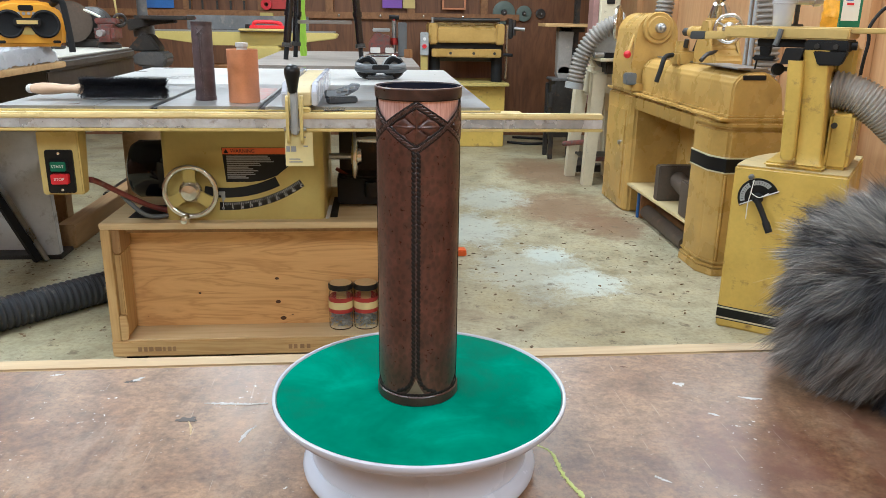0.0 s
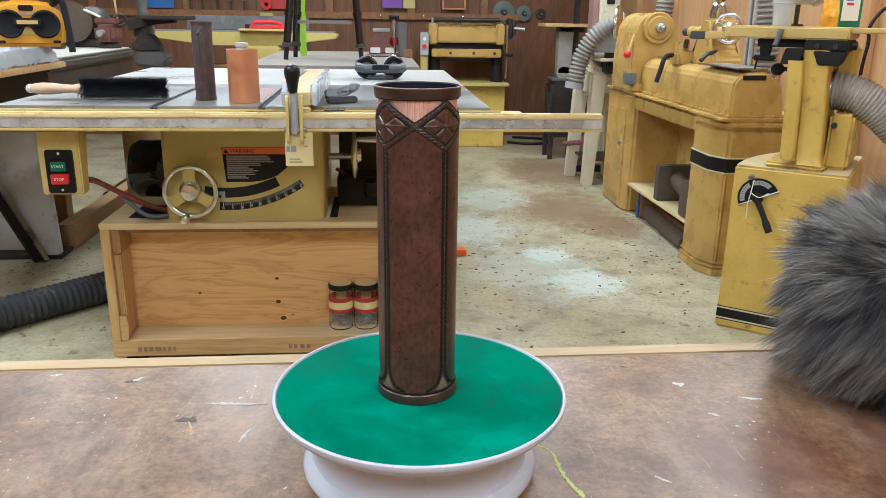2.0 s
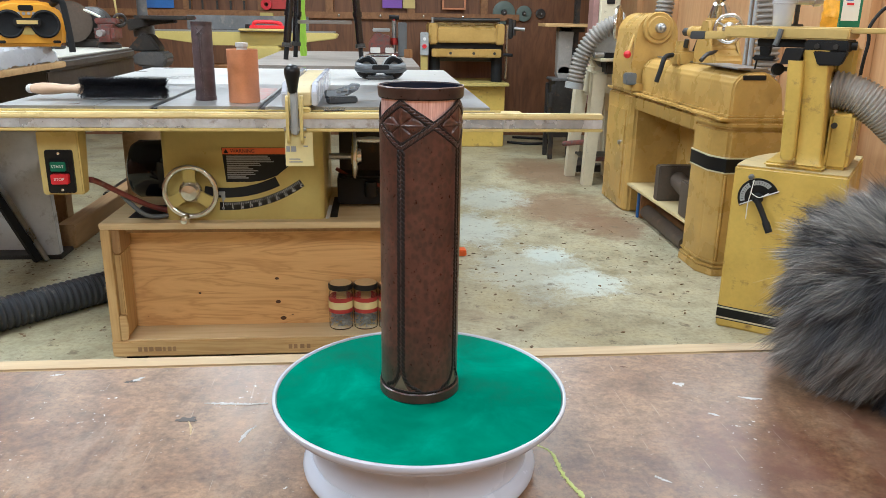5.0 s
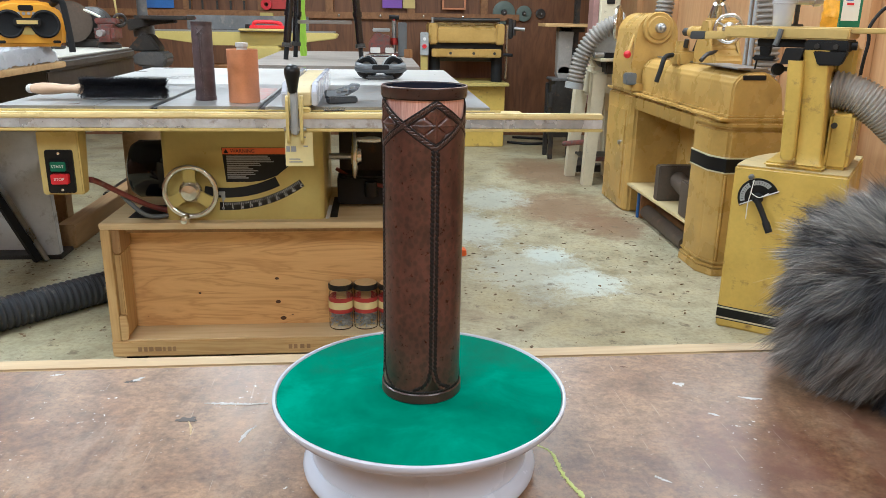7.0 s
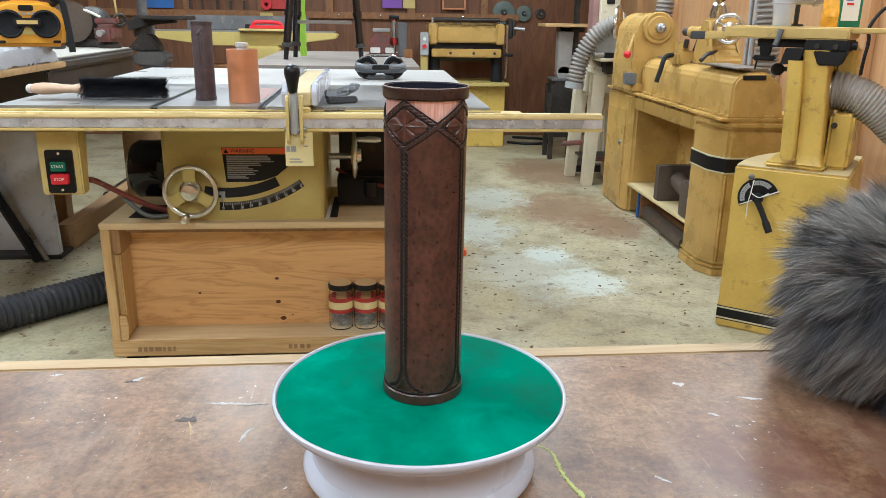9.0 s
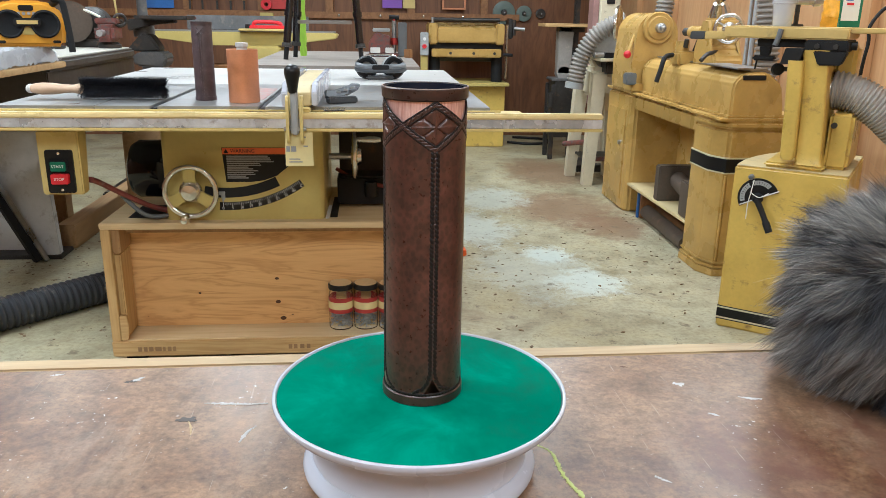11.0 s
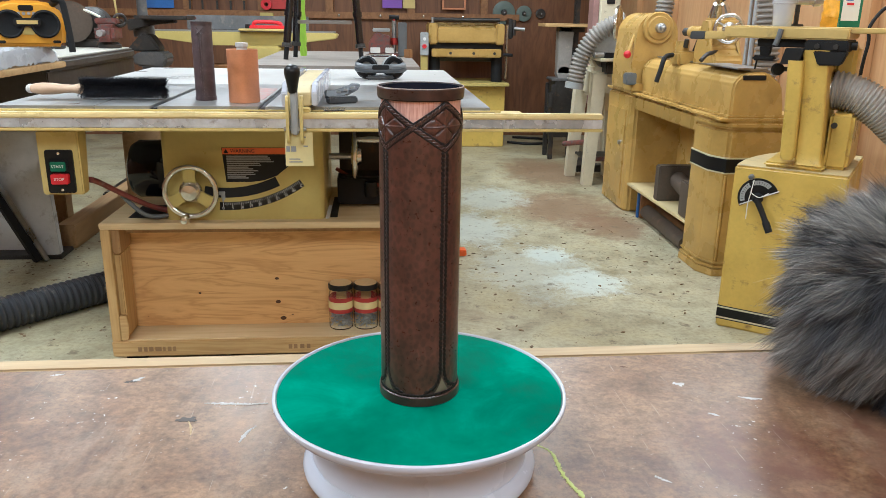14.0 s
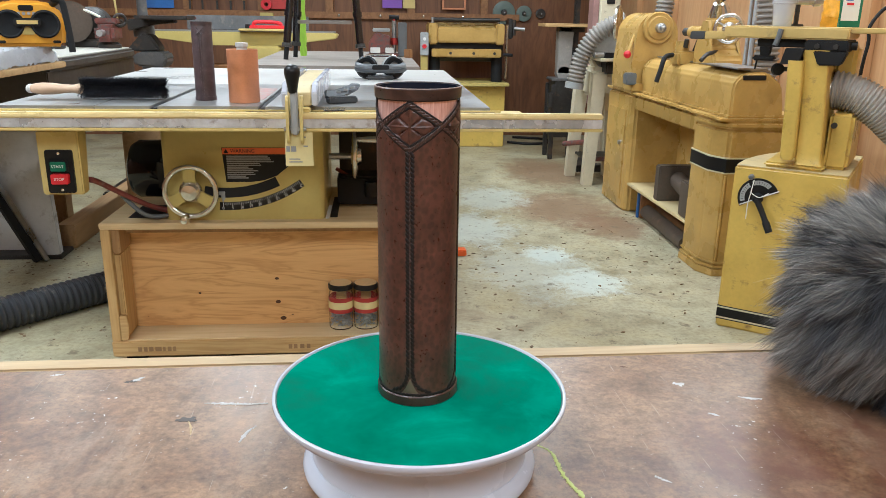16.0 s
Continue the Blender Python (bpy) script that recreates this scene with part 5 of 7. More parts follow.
bmesh.ops.subdivide_edges(bm, edges=bm.edges[:], cuts=7, use_grid_fill=True)
for v in bm.verts:
    k = noise.noise(v.co * 45 + Vector((3, 1, 2)))
    swell = 1.3 - abs(v.co.z - 0.035) / 0.05
    v.co = Vector((v.co.x * (1 + 0.18 * k), v.co.y * max(0.15, swell) + 0.006 * k, max(0.0, v.co.z * (1 + 0.10 * noise.noise(v.co * 60)))))
bag = tagged(part("packet", bm, M_ryellow0, at=pose(1.60, 2.70, TBZ + 0.0425, 0, 0, -20), smooth=25), "crumpled orange packet on the machine table", "packet")
wrench = thing("clamp_fixture", "grey steel clamp standing on the machine table", "clamp", pose(1.50, 2.74, TBZ + 0.0425))
part("post", box(bmesh_new(), -0.007, 0.007, -0.006, 0.006, 0, 0.09, 0.002), M_dark, wrench)
part("foot", box(bmesh_new(), -0.02, 0.02, -0.02, 0.02, 0, 0.008, 0.002), M_dark, wrench)
part("bar", rod(bmesh_new(), (-0.01, 0, 0.083), (0.085, -0.01, 0.088), 0.011), M_steel, wrench, "round steel bar")
part("nut", rod(bmesh_new(), (0.05, -0.008, 0.086), (0.075, -0.009, 0.0875), 0.018, n=6), M_steel, wrench)

# ---------------------------------------------------------------- lathe
lathe = thing("wood_lathe", "large mustard-yellow wood lathe on two cabinet legs", "lathe")
LX = 1.478
near = [(LX, 3.47), (LX, 3.275), (LX + 0.045, 3.19), (LX + 0.42, 3.19), (LX + 0.42, 3.47)]
part("near_leg", prism(bmesh_new(), near, 0.0, 0.665, bevel=0.012, segments=3), M_yellow, lathe, "yellow cabinet leg with rounded corners")
part("near_leg_cap", prism(bmesh_new(), [(x - 0.008 if x < 1.6 else x, y - 0.008 if y < 3.3 else y) for x, y in near], 0.6655, 0.698, bevel=0.01, segments=3), M_yellow, lathe, "rolled top of the leg")
part("leg_stripe", prism(bmesh_new(), [(x - 0.0025 if x < 1.6 else x, y - 0.0025 if y < 3.3 else y) for x, y in near], 0.475, 0.535), M_black, lathe, "black stripe round the leg")
for z in (0.470, 0.536):
    part("stripe_line", prism(bmesh_new(), [(x - 0.0035 if x < 1.6 else x, y - 0.0035 if y < 3.3 else y) for x, y in near], z, z + 0.006), M_lineg, lathe, "thin pale line")
for k, z in enumerate((0.0, 0.035, 0.055)):
    part("foot_moulding", prism(bmesh_new(), [(x - 0.012 + 0.003 * k if x < 1.6 else x, y - 0.012 + 0.003 * k if y < 3.3 else y) for x, y in near], z, z + (0.033 if k == 0 else 0.012), bevel=0.003), M_yellow, lathe)
part("panel_edge", box(bmesh_new(), LX + 0.045, LX + 0.05, 3.185, 3.2, 0.07, 0.46, 0.001), M_yellow, lathe)
far = [(LX, 4.84), (LX, 4.42), (LX + 0.03, 4.38), (LX + 0.42, 4.38), (LX + 0.42, 4.84)]
part("far_leg", prism(bmesh_new(), far, 0.0, 0.69, bevel=0.012, segments=3), M_yellow, lathe, "yellow cabinet leg with a door")
part("leg_door", box(bmesh_new(), LX - 0.006, LX + 0.006, 4.46, 4.80, 0.06, 0.60, 0.004), M_yellow, lathe, "yellow cabinet door")
part("door_latch", rod(bmesh_new(), (LX - 0.02, 4.52, 0.40), (LX - 0.005, 4.52, 0.40), 0.014), M_steel, lathe, "steel latch")
part("beam", box(bmesh_new(), LX + 0.012, LX + 0.40, 3.4705, 4.3795, 0.615, 0.69, 0.008), M_yellow, lathe, "yellow beam between the legs")
YZX = Matrix(((0, 0, 1, 0), (1, 0, 0, 0), (0, 1, 0, 0), (0, 0, 0, 1)))
# The panel's slanted cut shapes the shadow line inside the stand.
part("shade_edge_panel", prism(bmesh_new(), [(4.379, 0.614), (4.30, 0.614), (3.50, 0.25), (3.471, 0.181), (4.379, 0.181)], LX + 0.30, LX + 0.31, m=YZX), M_yellow, lathe, "yellow panel cut along the shadow edge inside the stand")
part("panel_ledge", box(bmesh_new(), LX + 0.311, LX + 0.355, 3.471, 4.379, 0.19, 0.20), M_yellow, lathe)
# Dark sheet that supplies the shade of the recess above the cut.
part("shade_sheet", box(bmesh_new(), LX + 0.36, LX + 0.375, 3.471, 4.379, 0.18, 0.614), M_rust, lathe, "rear sheet coloured dark for the shade inside the stand")
part("shelf", box(bmesh_new(), LX + 0.01, LX + 0.355, 3.471, 4.379, 0.165, 0.18, 0.003), M_capy, lathe, "dusty shelf between the legs")
part("tray_lip", box(bmesh_new(), LX - 0.012, LX + 0.43, 3.185, 4.86, 0.699, 0.712, 0.005), M_yellow, lathe, "rolled tray edge")
COVER = [(1.522, 0.7125), (1.522, 0.845), (1.530, 0.868), (1.548, 0.886), (1.575, 0.902), (1.672, 0.906), (1.742, 0.850), (1.765, 0.7125)]
part("bed_cover", prism(bmesh_new(), COVER, -4.385, -3.215, m=pose(0, 0, 0, 90, 0, 0), bevel=0.010, segments=3), M_yellow, lathe, "rounded yellow bed cover", smooth=50)
part("cover_lip", box(bmesh_new(), 1.508, 1.775, 3.205, 4.39, 0.7122, 0.722, 0.004), M_yellow, lathe, "rolled lower edge of the cover")
part("bed_ways", box(bmesh_new(), 1.60, 1.69, 3.24, 4.38, 0.9065, 0.914, 0.003), M_steel, lathe, "grey bed ways")
part("vent", box(bmesh_new(), 1.562, 1.664, 3.2115, 3.222, 0.872, 0.892, 0.002), M_blackm, lathe, "black slot in the cover")
# headstock
bm = bmesh_new()
hs = [(-0.135, 0.0), (0.13, 0.0), (0.13, 0.16)] + [(0.118 * math.cos(radians(a)), 0.32 + 0.118 * math.sin(radians(a))) for a in range(0, 181, 9)] + [(-0.135, 0.16)]
prism(bm, hs, -0.18, 0.18, m=pose(LX + 0.118, 4.57, 0.7125, 90, 0, 0), bevel=0.02, segments=3)
part("headstock", bm, M_yellow, lathe, "rounded yellow headstock")
for r, z in ((0.088, 0.02), (0.066, 0.03)):
    part("faceplate", turned(bmesh_new(), [(0.0, 0.0), (r, 0.0), (r, z - 0.006), (r - 0.006, z), (0.0, z)], 40, m=pose(LX + 0.115, 4.388, 1.068, 90, 0, 0)), M_yellow, lathe, "yellow pulley cover")
part("spindle", turned(bmesh_new(), [(0.0, 0.0), (0.026, 0.0), (0.026, 0.04), (0.014, 0.045), (0.014, 0.07), (0.0, 0.075)], 28, m=pose(LX + 0.115, 4.36, 1.068, 90, 0, 0)), M_steel, lathe, "steel spindle nose")
part("outboard_wheel", turned(bmesh_new(), [(0.095, -0.008), (0.108, -0.008), (0.110, 0.0), (0.108, 0.008), (0.095, 0.008)], 48, m=pose(LX + 0.03, 4.86, 1.085, 90, 0, 62), closed=True), M_chrome, lathe, "bright outboard handwheel rim")
part("outboard_disc", turned(bmesh_new(), [(0.0, -0.005), (0.096, -0.005), (0.096, 0.005), (0.0, 0.005)], 40, m=pose(LX + 0.03, 4.86, 1.085, 90, 0, 62)), M_yellow, lathe)
part("red_knob", ball(bmesh_new(), (LX - 0.045, 4.40, 0.92), 0.022), M_redp, lathe, "red ball knob")
part("knob_arm", rod(bmesh_new(), (LX - 0.045, 4.40, 0.92), (LX + 0.02, 4.46, 1.06), 0.010), M_yellow, lathe)
part("switch", box(bmesh_new(), LX - 0.06, LX - 0.0, 4.33, 4.40, 0.755, 0.82, 0.006), M_grey, lathe, "grey switch box")
part("switch_base", box(bmesh_new(), LX - 0.02, LX + 0.05, 4.35, 4.42, 0.7126, 0.76, 0.006), M_yellow, lathe)
# tool rest and levers
part("rest_base", box(bmesh_new(), LX + 0.06, LX + 0.17, 3.90, 4.02, 0.8855, 0.96, 0.012), M_yellow, lathe, "yellow tool-rest base")
part("rest_post", rod(bmesh_new(), (LX + 0.10, 3.96, 0.955), (LX + 0.10, 3.96, 1.01), 0.035), M_yellow, lathe)
part("rest_bolt", rod(bmesh_new(), (LX + 0.10, 3.92, 0.98), (LX + 0.10, 3.91, 1.02), 0.012), M_dark, lathe)
part("lock_lever", sweep(bmesh_new(), smooth_path([(LX + 0.05, 3.96, 0.94), (LX - 0.010, 3.90, 0.93), (LX - 0.035, 3.88, 0.87), (LX - 0.055, 3.87, 0.81)]), 0.012, 10), M_blackm, lathe, "black lock lever")
# tailstock with quill and handwheel
part("tailstock", prism(bmesh_new(), [(-0.13, 0.0), (0.12, 0.0), (0.12, 0.10), (0.06, 0.14), (0.05, 0.24), (-0.04, 0.24), (-0.06, 0.10), (-0.13, 0.06)], -0.075, 0.075, m=pose(LX + 0.20, 3.76, 0.8856, 90, 0, 90), bevel=0.015, segments=3), M_yellow, lathe, "yellow tailstock casting")
part("quill_housing", rod(bmesh_new(), (LX + 0.13, 3.93, 1.055), (LX + 0.19, 3.64, 1.055), 0.030), M_yellow, lathe)
part("quill", rod(bmesh_new(), (LX + 0.115, 3.98, 1.055), (LX + 0.13, 3.93, 1.055), 0.020), M_dark, lathe)
part("tail_wheel", turned(bmesh_new(), [(0.062 + 0.009 * math.cos(a), 0.009 * math.sin(a)) for a in [2 * math.pi * i / 12 for i in range(12)]], 40, m=pose(LX + 0.18, 3.62, 1.078, 90, 0, -24), closed=True), M_chrome, lathe, "polished handwheel")
part("tail_hub", turned(bmesh_new(), [(0.0, -0.02), (0.03, -0.02), (0.03, 0.01), (0.0, 0.025)], 24, m=pose(LX + 0.18, 3.62, 1.078, 90, 0, -24)), M_chrome, lathe)
for a in (30, 150, 270):
    part("wheel_spoke", rod(bmesh_new(), (0, 0, 0), (0.062, 0, 0), 0.006), M_chrome, lathe, at=pose(LX + 0.18, 3.62, 1.078, 90, 0, -24) @ pose(0, 0, 0, 0, 0, a))
part("tail_lever", sweep(bmesh_new(), smooth_path([(LX + 0.18, 3.70, 0.97), (LX + 0.10, 3.64, 0.96), (LX + 0.06, 3.62, 0.93)]), 0.010, 10), M_dark, lathe, "steel clamp lever")
part("blade", box(bmesh_new(), LX + 0.06, LX + 0.20, 3.23, 3.62, 0.9145, 0.921, 0.003), M_steel, lathe)

iron = thing("lathe_accessory", "dark cast-iron toolpost parts lying on the lathe shelf", "iron part", pose(LX + 0.11, 3.80, 0.18))
part("plate", box(bmesh_new(), -0.09, 0.10, 0.10, 0.16, 0.0, 0.19, 0.006), M_rust, iron, "dark cast plate")
part("shaft", rod(bmesh_new(), (-0.03, -0.20, 0.10), (0.02, 0.12, 0.115), 0.045), M_rust, iron, "heavy round shaft")
part("block", box(bmesh_new(), -0.09, 0.04, -0.30, -0.19, 0.0, 0.18, 0.008), M_rust, iron, "dark iron block")
part("rod", rod(bmesh_new(), (0.06, -0.30, 0.045), (0.06, -0.05, 0.045), 0.04), M_rust, iron)
pipe2 = thing("iron_pipe", "rusty iron pipe lying on the floor under the lathe", "pipe", pose(LX + 0.06, 3.55, 0.041))
part("pipe", rod(bmesh_new(), (0, 0, 0), (0.03, 0.7, 0.0), 0.04), M_rust, pipe2, "rusty dark pipe")
part("flange", box(bmesh_new(), -0.011, 0.085, 0.66, 0.70, -0.04, 0.115, 0.004), M_board, pipe2, "red-brown end block")
part("pipe", rod(bmesh_new(), (0.10, 0, 0.0), (0.11, 0.75, 0.0), 0.04), M_board, pipe2, "red-brown pipe")
part("bracket", box(bmesh_new(), -0.025, -0.012, 0.68, 0.70, -0.04, 0.12, 0.003), M_blue, pipe2, "blue steel bracket")

# hoses behind the lathe
for pts, r, at_label in (([(1.79, 4.92, 0.01), (1.79, 4.92, 0.6), (1.80, 4.92, 1.0), (1.83, 4.93, 1.3), (1.84, 4.95, 1.8), (1.84, 4.95, 2.7)], 0.058, "grey ribbed dust hose rising behind the lathe"), ([(1.985, 3.85, 0.01), (1.985, 3.85, 0.5), (1.98, 3.85, 0.9), (1.96, 3.86, 1.3), (1.95, 3.88, 1.9), (1.95, 3.9, 2.7)], 0.062, "grey ribbed dust hose rising along the side wall")):
    h = thing("dust_hose", at_label, "hose")
    part("hose", hose_mesh(pts, r, 0.026, 0.010, 18), M_hose, h, "grey wire-ribbed hose")

# ---------------------------------------------------------------- disc sander on a cream stand
sander = thing("disc_sander", "cream disc sander on a splayed cream leg stand", "sander", pose(1.56, 5.28, 0))
for x0, x1, y0, y1 in ((-0.06, -0.10, -0.10, -0.12), (0.12, 0.16, -0.10, -0.12), (-0.10, -0.14, 0.16, 0.20), (0.10, 0.14, 0.16, 0.2)):
    rings = []
    for z, t in ((0.0, 1.0), (0.76, 0.0)):
        cx, cy, w = x0 + (x1 - x0) * t, y0 + (y1 - y0) * t, 0.034 + 0.012 * (1 - t)
        rings.append([(cx - w, cy - w, z), (cx + w, cy - w, z), (cx + w, cy + w, z), (cx - w, cy + w, z)])
    part("leg", loft(bmesh_new(), rings), M_cream2, sander, "splayed cream leg", smooth=0)
part("brace", rod(bmesh_new(), (-0.20, 0.17, 0.24), (-0.09, -0.11, 0.30), 0.018), M_redworn, sander, "rusty brace")
part("brace", box(bmesh_new(), -0.09, 0.14, -0.105, -0.085, 0.16, 0.19, 0.003), M_redworn, sander)
part("shelf", box(bmesh_new(), -0.12, 0.14, -0.10, 0.16, 0.17, 0.185, 0.002), M_dark, sander)
part("body", prism(bmesh_new(), [(-0.12, -0.13), (0.14, -0.13), (0.14, 0.18), (-0.12, 0.18)], 0.60, 0.80, bevel=0.03, segments=3), M_cream2, sander, "cream cast body")
part("label", box(bmesh_new(), -0.10, -0.05, -0.136, -0.130, 0.56, 0.62), M_red, sander)
part("table", box(bmesh_new(), -0.10, 0.20, -0.28, -0.03, 0.845, 0.865, 0.004), M_cream2, sander, "cream sanding table")
part("table_bracket", box(bmesh_new(), -0.04, 0.10, -0.20, -0.06, 0.76, 0.844, 0.01), M_dark, sander)
part("disc", turned(bmesh_new(), [(0.0, 0.0), (0.155, 0.0), (0.155, 0.012), (0.0, 0.012)], 48, m=pose(0.03, -0.03, 0.93, 90, 0, 6)), M_greyl, sander, "worn grey abrasive disc")
part("disc_guard", turned(bmesh_new(), [(0.158, 0.0), (0.172, 0.0), (0.172, 0.09), (0.158, 0.09)], 48, m=pose(0.03, 0.02, 0.93, 90, 0, 6), closed=True), M_cream2, sander, "cream disc guard")
part("motor", turned(bmesh_new(), [(0.0, 0.0), (0.09, 0.0), (0.1, 0.02), (0.1, 0.2), (0.0, 0.22)], 32, m=pose(0.03, 0.27, 0.93, 90, 0, 6)), M_greyl, sander)
part("clamp", box(bmesh_new(), -0.07, 0.02, -0.25, -0.19, 0.866, 0.90, 0.006), M_blackm, sander, "black clamp on the table")
part("clamp_grip", box(bmesh_new(), 0.022, 0.05, -0.25, -0.20, 0.868, 0.90, 0.005), M_blue, sander, "blue clamp grip")
part("clamp_screw", rod(bmesh_new(), (-0.13, -0.22, 0.885), (-0.07, -0.22, 0.885), 0.018), M_steel, sander)
dh2 = thing("dust_hose", "grey ribbed dust hose looping from the cream column", "hose")
part("hose", hose_mesh([(1.62, 5.05, 1.10), (1.54, 5.08, 1.075), (1.44, 5.12, 1.0), (1.37, 5.15, 0.87), (1.335, 5.16, 0.70)], 0.060, 0.026, 0.010, 18), M_hose, dh2, "grey wire-ribbed hose")
part("hose_collar", rod(bmesh_new(), (1.335, 5.16, 0.70), (1.33, 5.16, 0.66), 0.062), M_greyl, dh2)

# cream column machine behind
saw2 = thing("band_saw", "tall cream band saw column behind the sander", "band saw", pose(1.70, 5.75, 0))
part("column", box(bmesh_new(), -0.075, 0.075, -0.06, 0.10, 0.0, 1.75, 0.01), M_cream2, saw2, "cream steel column")
part("column_side", box(bmesh_new(), -0.12, -0.077, -0.04, 0.09, 0.5, 1.70, 0.004), M_pink, saw2, "faded pink side cover")
part("badge", box(bmesh_new(), -0.03, 0.03, -0.066, -0.061, 1.215, 1.25, 0.002), M_blackm, saw2, "black badge")
part("foot", box(bmesh_new(), -0.2, 0.2, -0.15, 0.2, 0.0, 0.05, 0.005), M_dark, saw2)

# belt sander with a plank top
belt = thing("belt_sander", "old grey upright belt sander on a steel stand", "sander", pose(1.52, 6.25, 0))
part("belt_arm", prism(bmesh_new(), [(-0.055, -0.30), (0.055, -0.30)] + [(0.06 * math.cos(radians(a)), 0.02 + 0.06 * math.sin(radians(a))) for a in range(0, 181, 15)], -0.05, 0.05, m=pose(-0.01, 0, 0.98, 90, 0, 0), bevel=0.012), M_hose, belt, "long grey belt housing")
part("belt_tip", turned(bmesh_new(), [(0.0, -0.05), (0.055, -0.05), (0.055, 0.05), (0.0, 0.05)], 28, m=pose(-0.01, 0, 0.685, 90, 0, 0)), M_hose, belt)
part("stand", prism(bmesh_new(), rounded(0.20, 0.22, 0.02), 0.18, 0.63, bevel=0.006), M_dark, belt, "dark steel stand")
part("stand_top", box(bmesh_new(), -0.12, 0.08, -0.12, 0.10, 0.6305, 0.65, 0.004), M_greyd, belt)
for x in (-0.12, 0.08):
    for y in (-0.12, 0.08):
        part("leg", box(bmesh_new(), x, x + 0.035, y, y + 0.035, 0.0, 0.60, 0.003), M_dark, belt)
part("switch", box(bmesh_new(), -0.145, -0.11, -0.14, -0.10, 0.42, 0.54, 0.004), M_dark, belt, "dark switch box")
part("post", box(bmesh_new(), 0.06, 0.10, -0.02, 0.03, 0.65, 1.4, 0.004), M_dark, belt, "dark post")
part("arm", box(bmesh_new(), -0.02, 0.10, -0.03, 0.03, 0.80, 0.83, 0.004), M_greyl, belt)
part("plank", box(bmesh_new(), -0.20, 0.34, -0.14, 0.14, 1.045, 1.07, 0.003), M_pine, belt, "pine plank on top")
part("bracket", box(bmesh_new(), -0.07, 0.14, -0.05, 0.05, 1.005, 1.0445, 0.004), M_dark, belt)

# cords and lamp by the side wall
for pts, lab in (([(2.245, 4.30, 1.9), (2.02, 4.30, 1.45), (1.92, 4.30, 1.22), (1.84, 4.30, 1.10), (1.78, 4.30, 0.95), (1.80, 4.42, 0.72)], "black power cord hanging behind the lathe"), ([(2.24, 2.92, 1.30), (1.98, 2.90, 1.18), (1.93, 2.90, 1.165), (1.885, 2.90, 1.10), (1.89, 2.90, 1.04), (1.88, 2.90, 0.92), (1.90, 2.93, 0.60), (2.0, 2.95, 0.2), (2.1, 2.95, 0.008)], "black power cord hanging beside the yellow machine")):
    tagged(part("power_cord", sweep(bmesh_new(), smooth_path(pts), 0.007, 8), M_blackm), lab, "cord")
lamp2 = thing("work_lamp", "silver work lamp on an arm above the lathe", "lamp", pose(1.80, 4.05, 1.10))
part("shade", turned(bmesh_new(), [(0.020, 0.09), (0.032, 0.085), (0.045, 0.05), (0.062, 0.0), (0.058, 0.0), (0.040, 0.05), (0.026, 0.08)], 32, m=pose(0, 0, 0.03, 25, -20, 0), closed=True), M_chrome, lamp2, "silver metal shade")
part("arm", sweep(bmesh_new(), smooth_path([(0, 0, 0.10), (0.06, 0.02, 0.22), (0.16, 0.05, 0.30), (0.44, 0.06, 0.30)]), 0.010, 10), M_dark, lamp2, "dark arm")
for y, z0, r in ((4.55, 0.3, 0.014), (4.62, 0.5, 0.011)):
    tagged(part("conduit", rod(bmesh_new(), (XR - r - 0.0005, y, 0.001), (XR - r - 0.0005, y, 2.6), r), M_greyl), "grey steel conduit fixed along the side wall", "conduit", group="conduits on the side wall")


# ---------------------------------------------------------------- planer against the back wall
planer = thing("planer", "mustard-yellow thickness planer on a cabinet base", "planer", pose(0.79, 6.78, 0))
part("cabinet", box(bmesh_new(), -0.32, 0.34, -0.02, 0.42, 0.0, 0.535, 0.008), M_yellowb, planer, "yellow cabinet base")
part("door", box(bmesh_new(), -0.30, 0.18, -0.026, -0.0205, 0.38, 0.50, 0.003), M_yellowb, planer, "yellow cabinet panel")
part("name_plate", box(bmesh_new(), -0.14, 0.20, -0.029, -0.021, 0.275, 0.335, 0.002), M_blackm, planer, "black name plate")
part("plate_mark", box(bmesh_new(), -0.11, 0.17, -0.031, -0.0295, 0.288, 0.322), M_yellow2, planer, "plain yellow mark")
part("table", box(bmesh_new(), -0.34, 0.36, -0.12, 0.45, 0.536, 0.565, 0.006), M_yellow2, planer, "dusty planer bed")
part("feed_roller", rod(bmesh_new(), (-0.25, 0.16, 0.76), (0.24, 0.16, 0.76), 0.03), M_dark, planer, "dark feed roller")
for x in (-0.30, 0.25):
    part("post", rod(bmesh_new(), (x + 0.02, 0.06, 0.566), (x + 0.02, 0.06, 0.90), 0.05), M_blackm, planer, "black bellows post")
part("head_rail", box(bmesh_new(), -0.31, 0.29, -0.06, 0.10, 0.775, 0.845, 0.008), M_yellow, planer, "yellow lower head casting")
part("head_gap", box(bmesh_new(), -0.32, 0.30, 0.0, 0.38, 0.846, 0.90, 0.004), M_blackm, planer)
part("head", prism(bmesh_new(), [(-0.05, 0.895), (0.38, 0.895), (0.38, 1.06), (0.18, 1.06), (-0.05, 1.02)], -0.26, 0.24, m=Matrix(((0, 0, 1, 0), (1, 0, 0, 0), (0, 1, 0, 0), (0, 0, 0, 1))), bevel=0.01), M_yellow, planer, "yellow planer head")
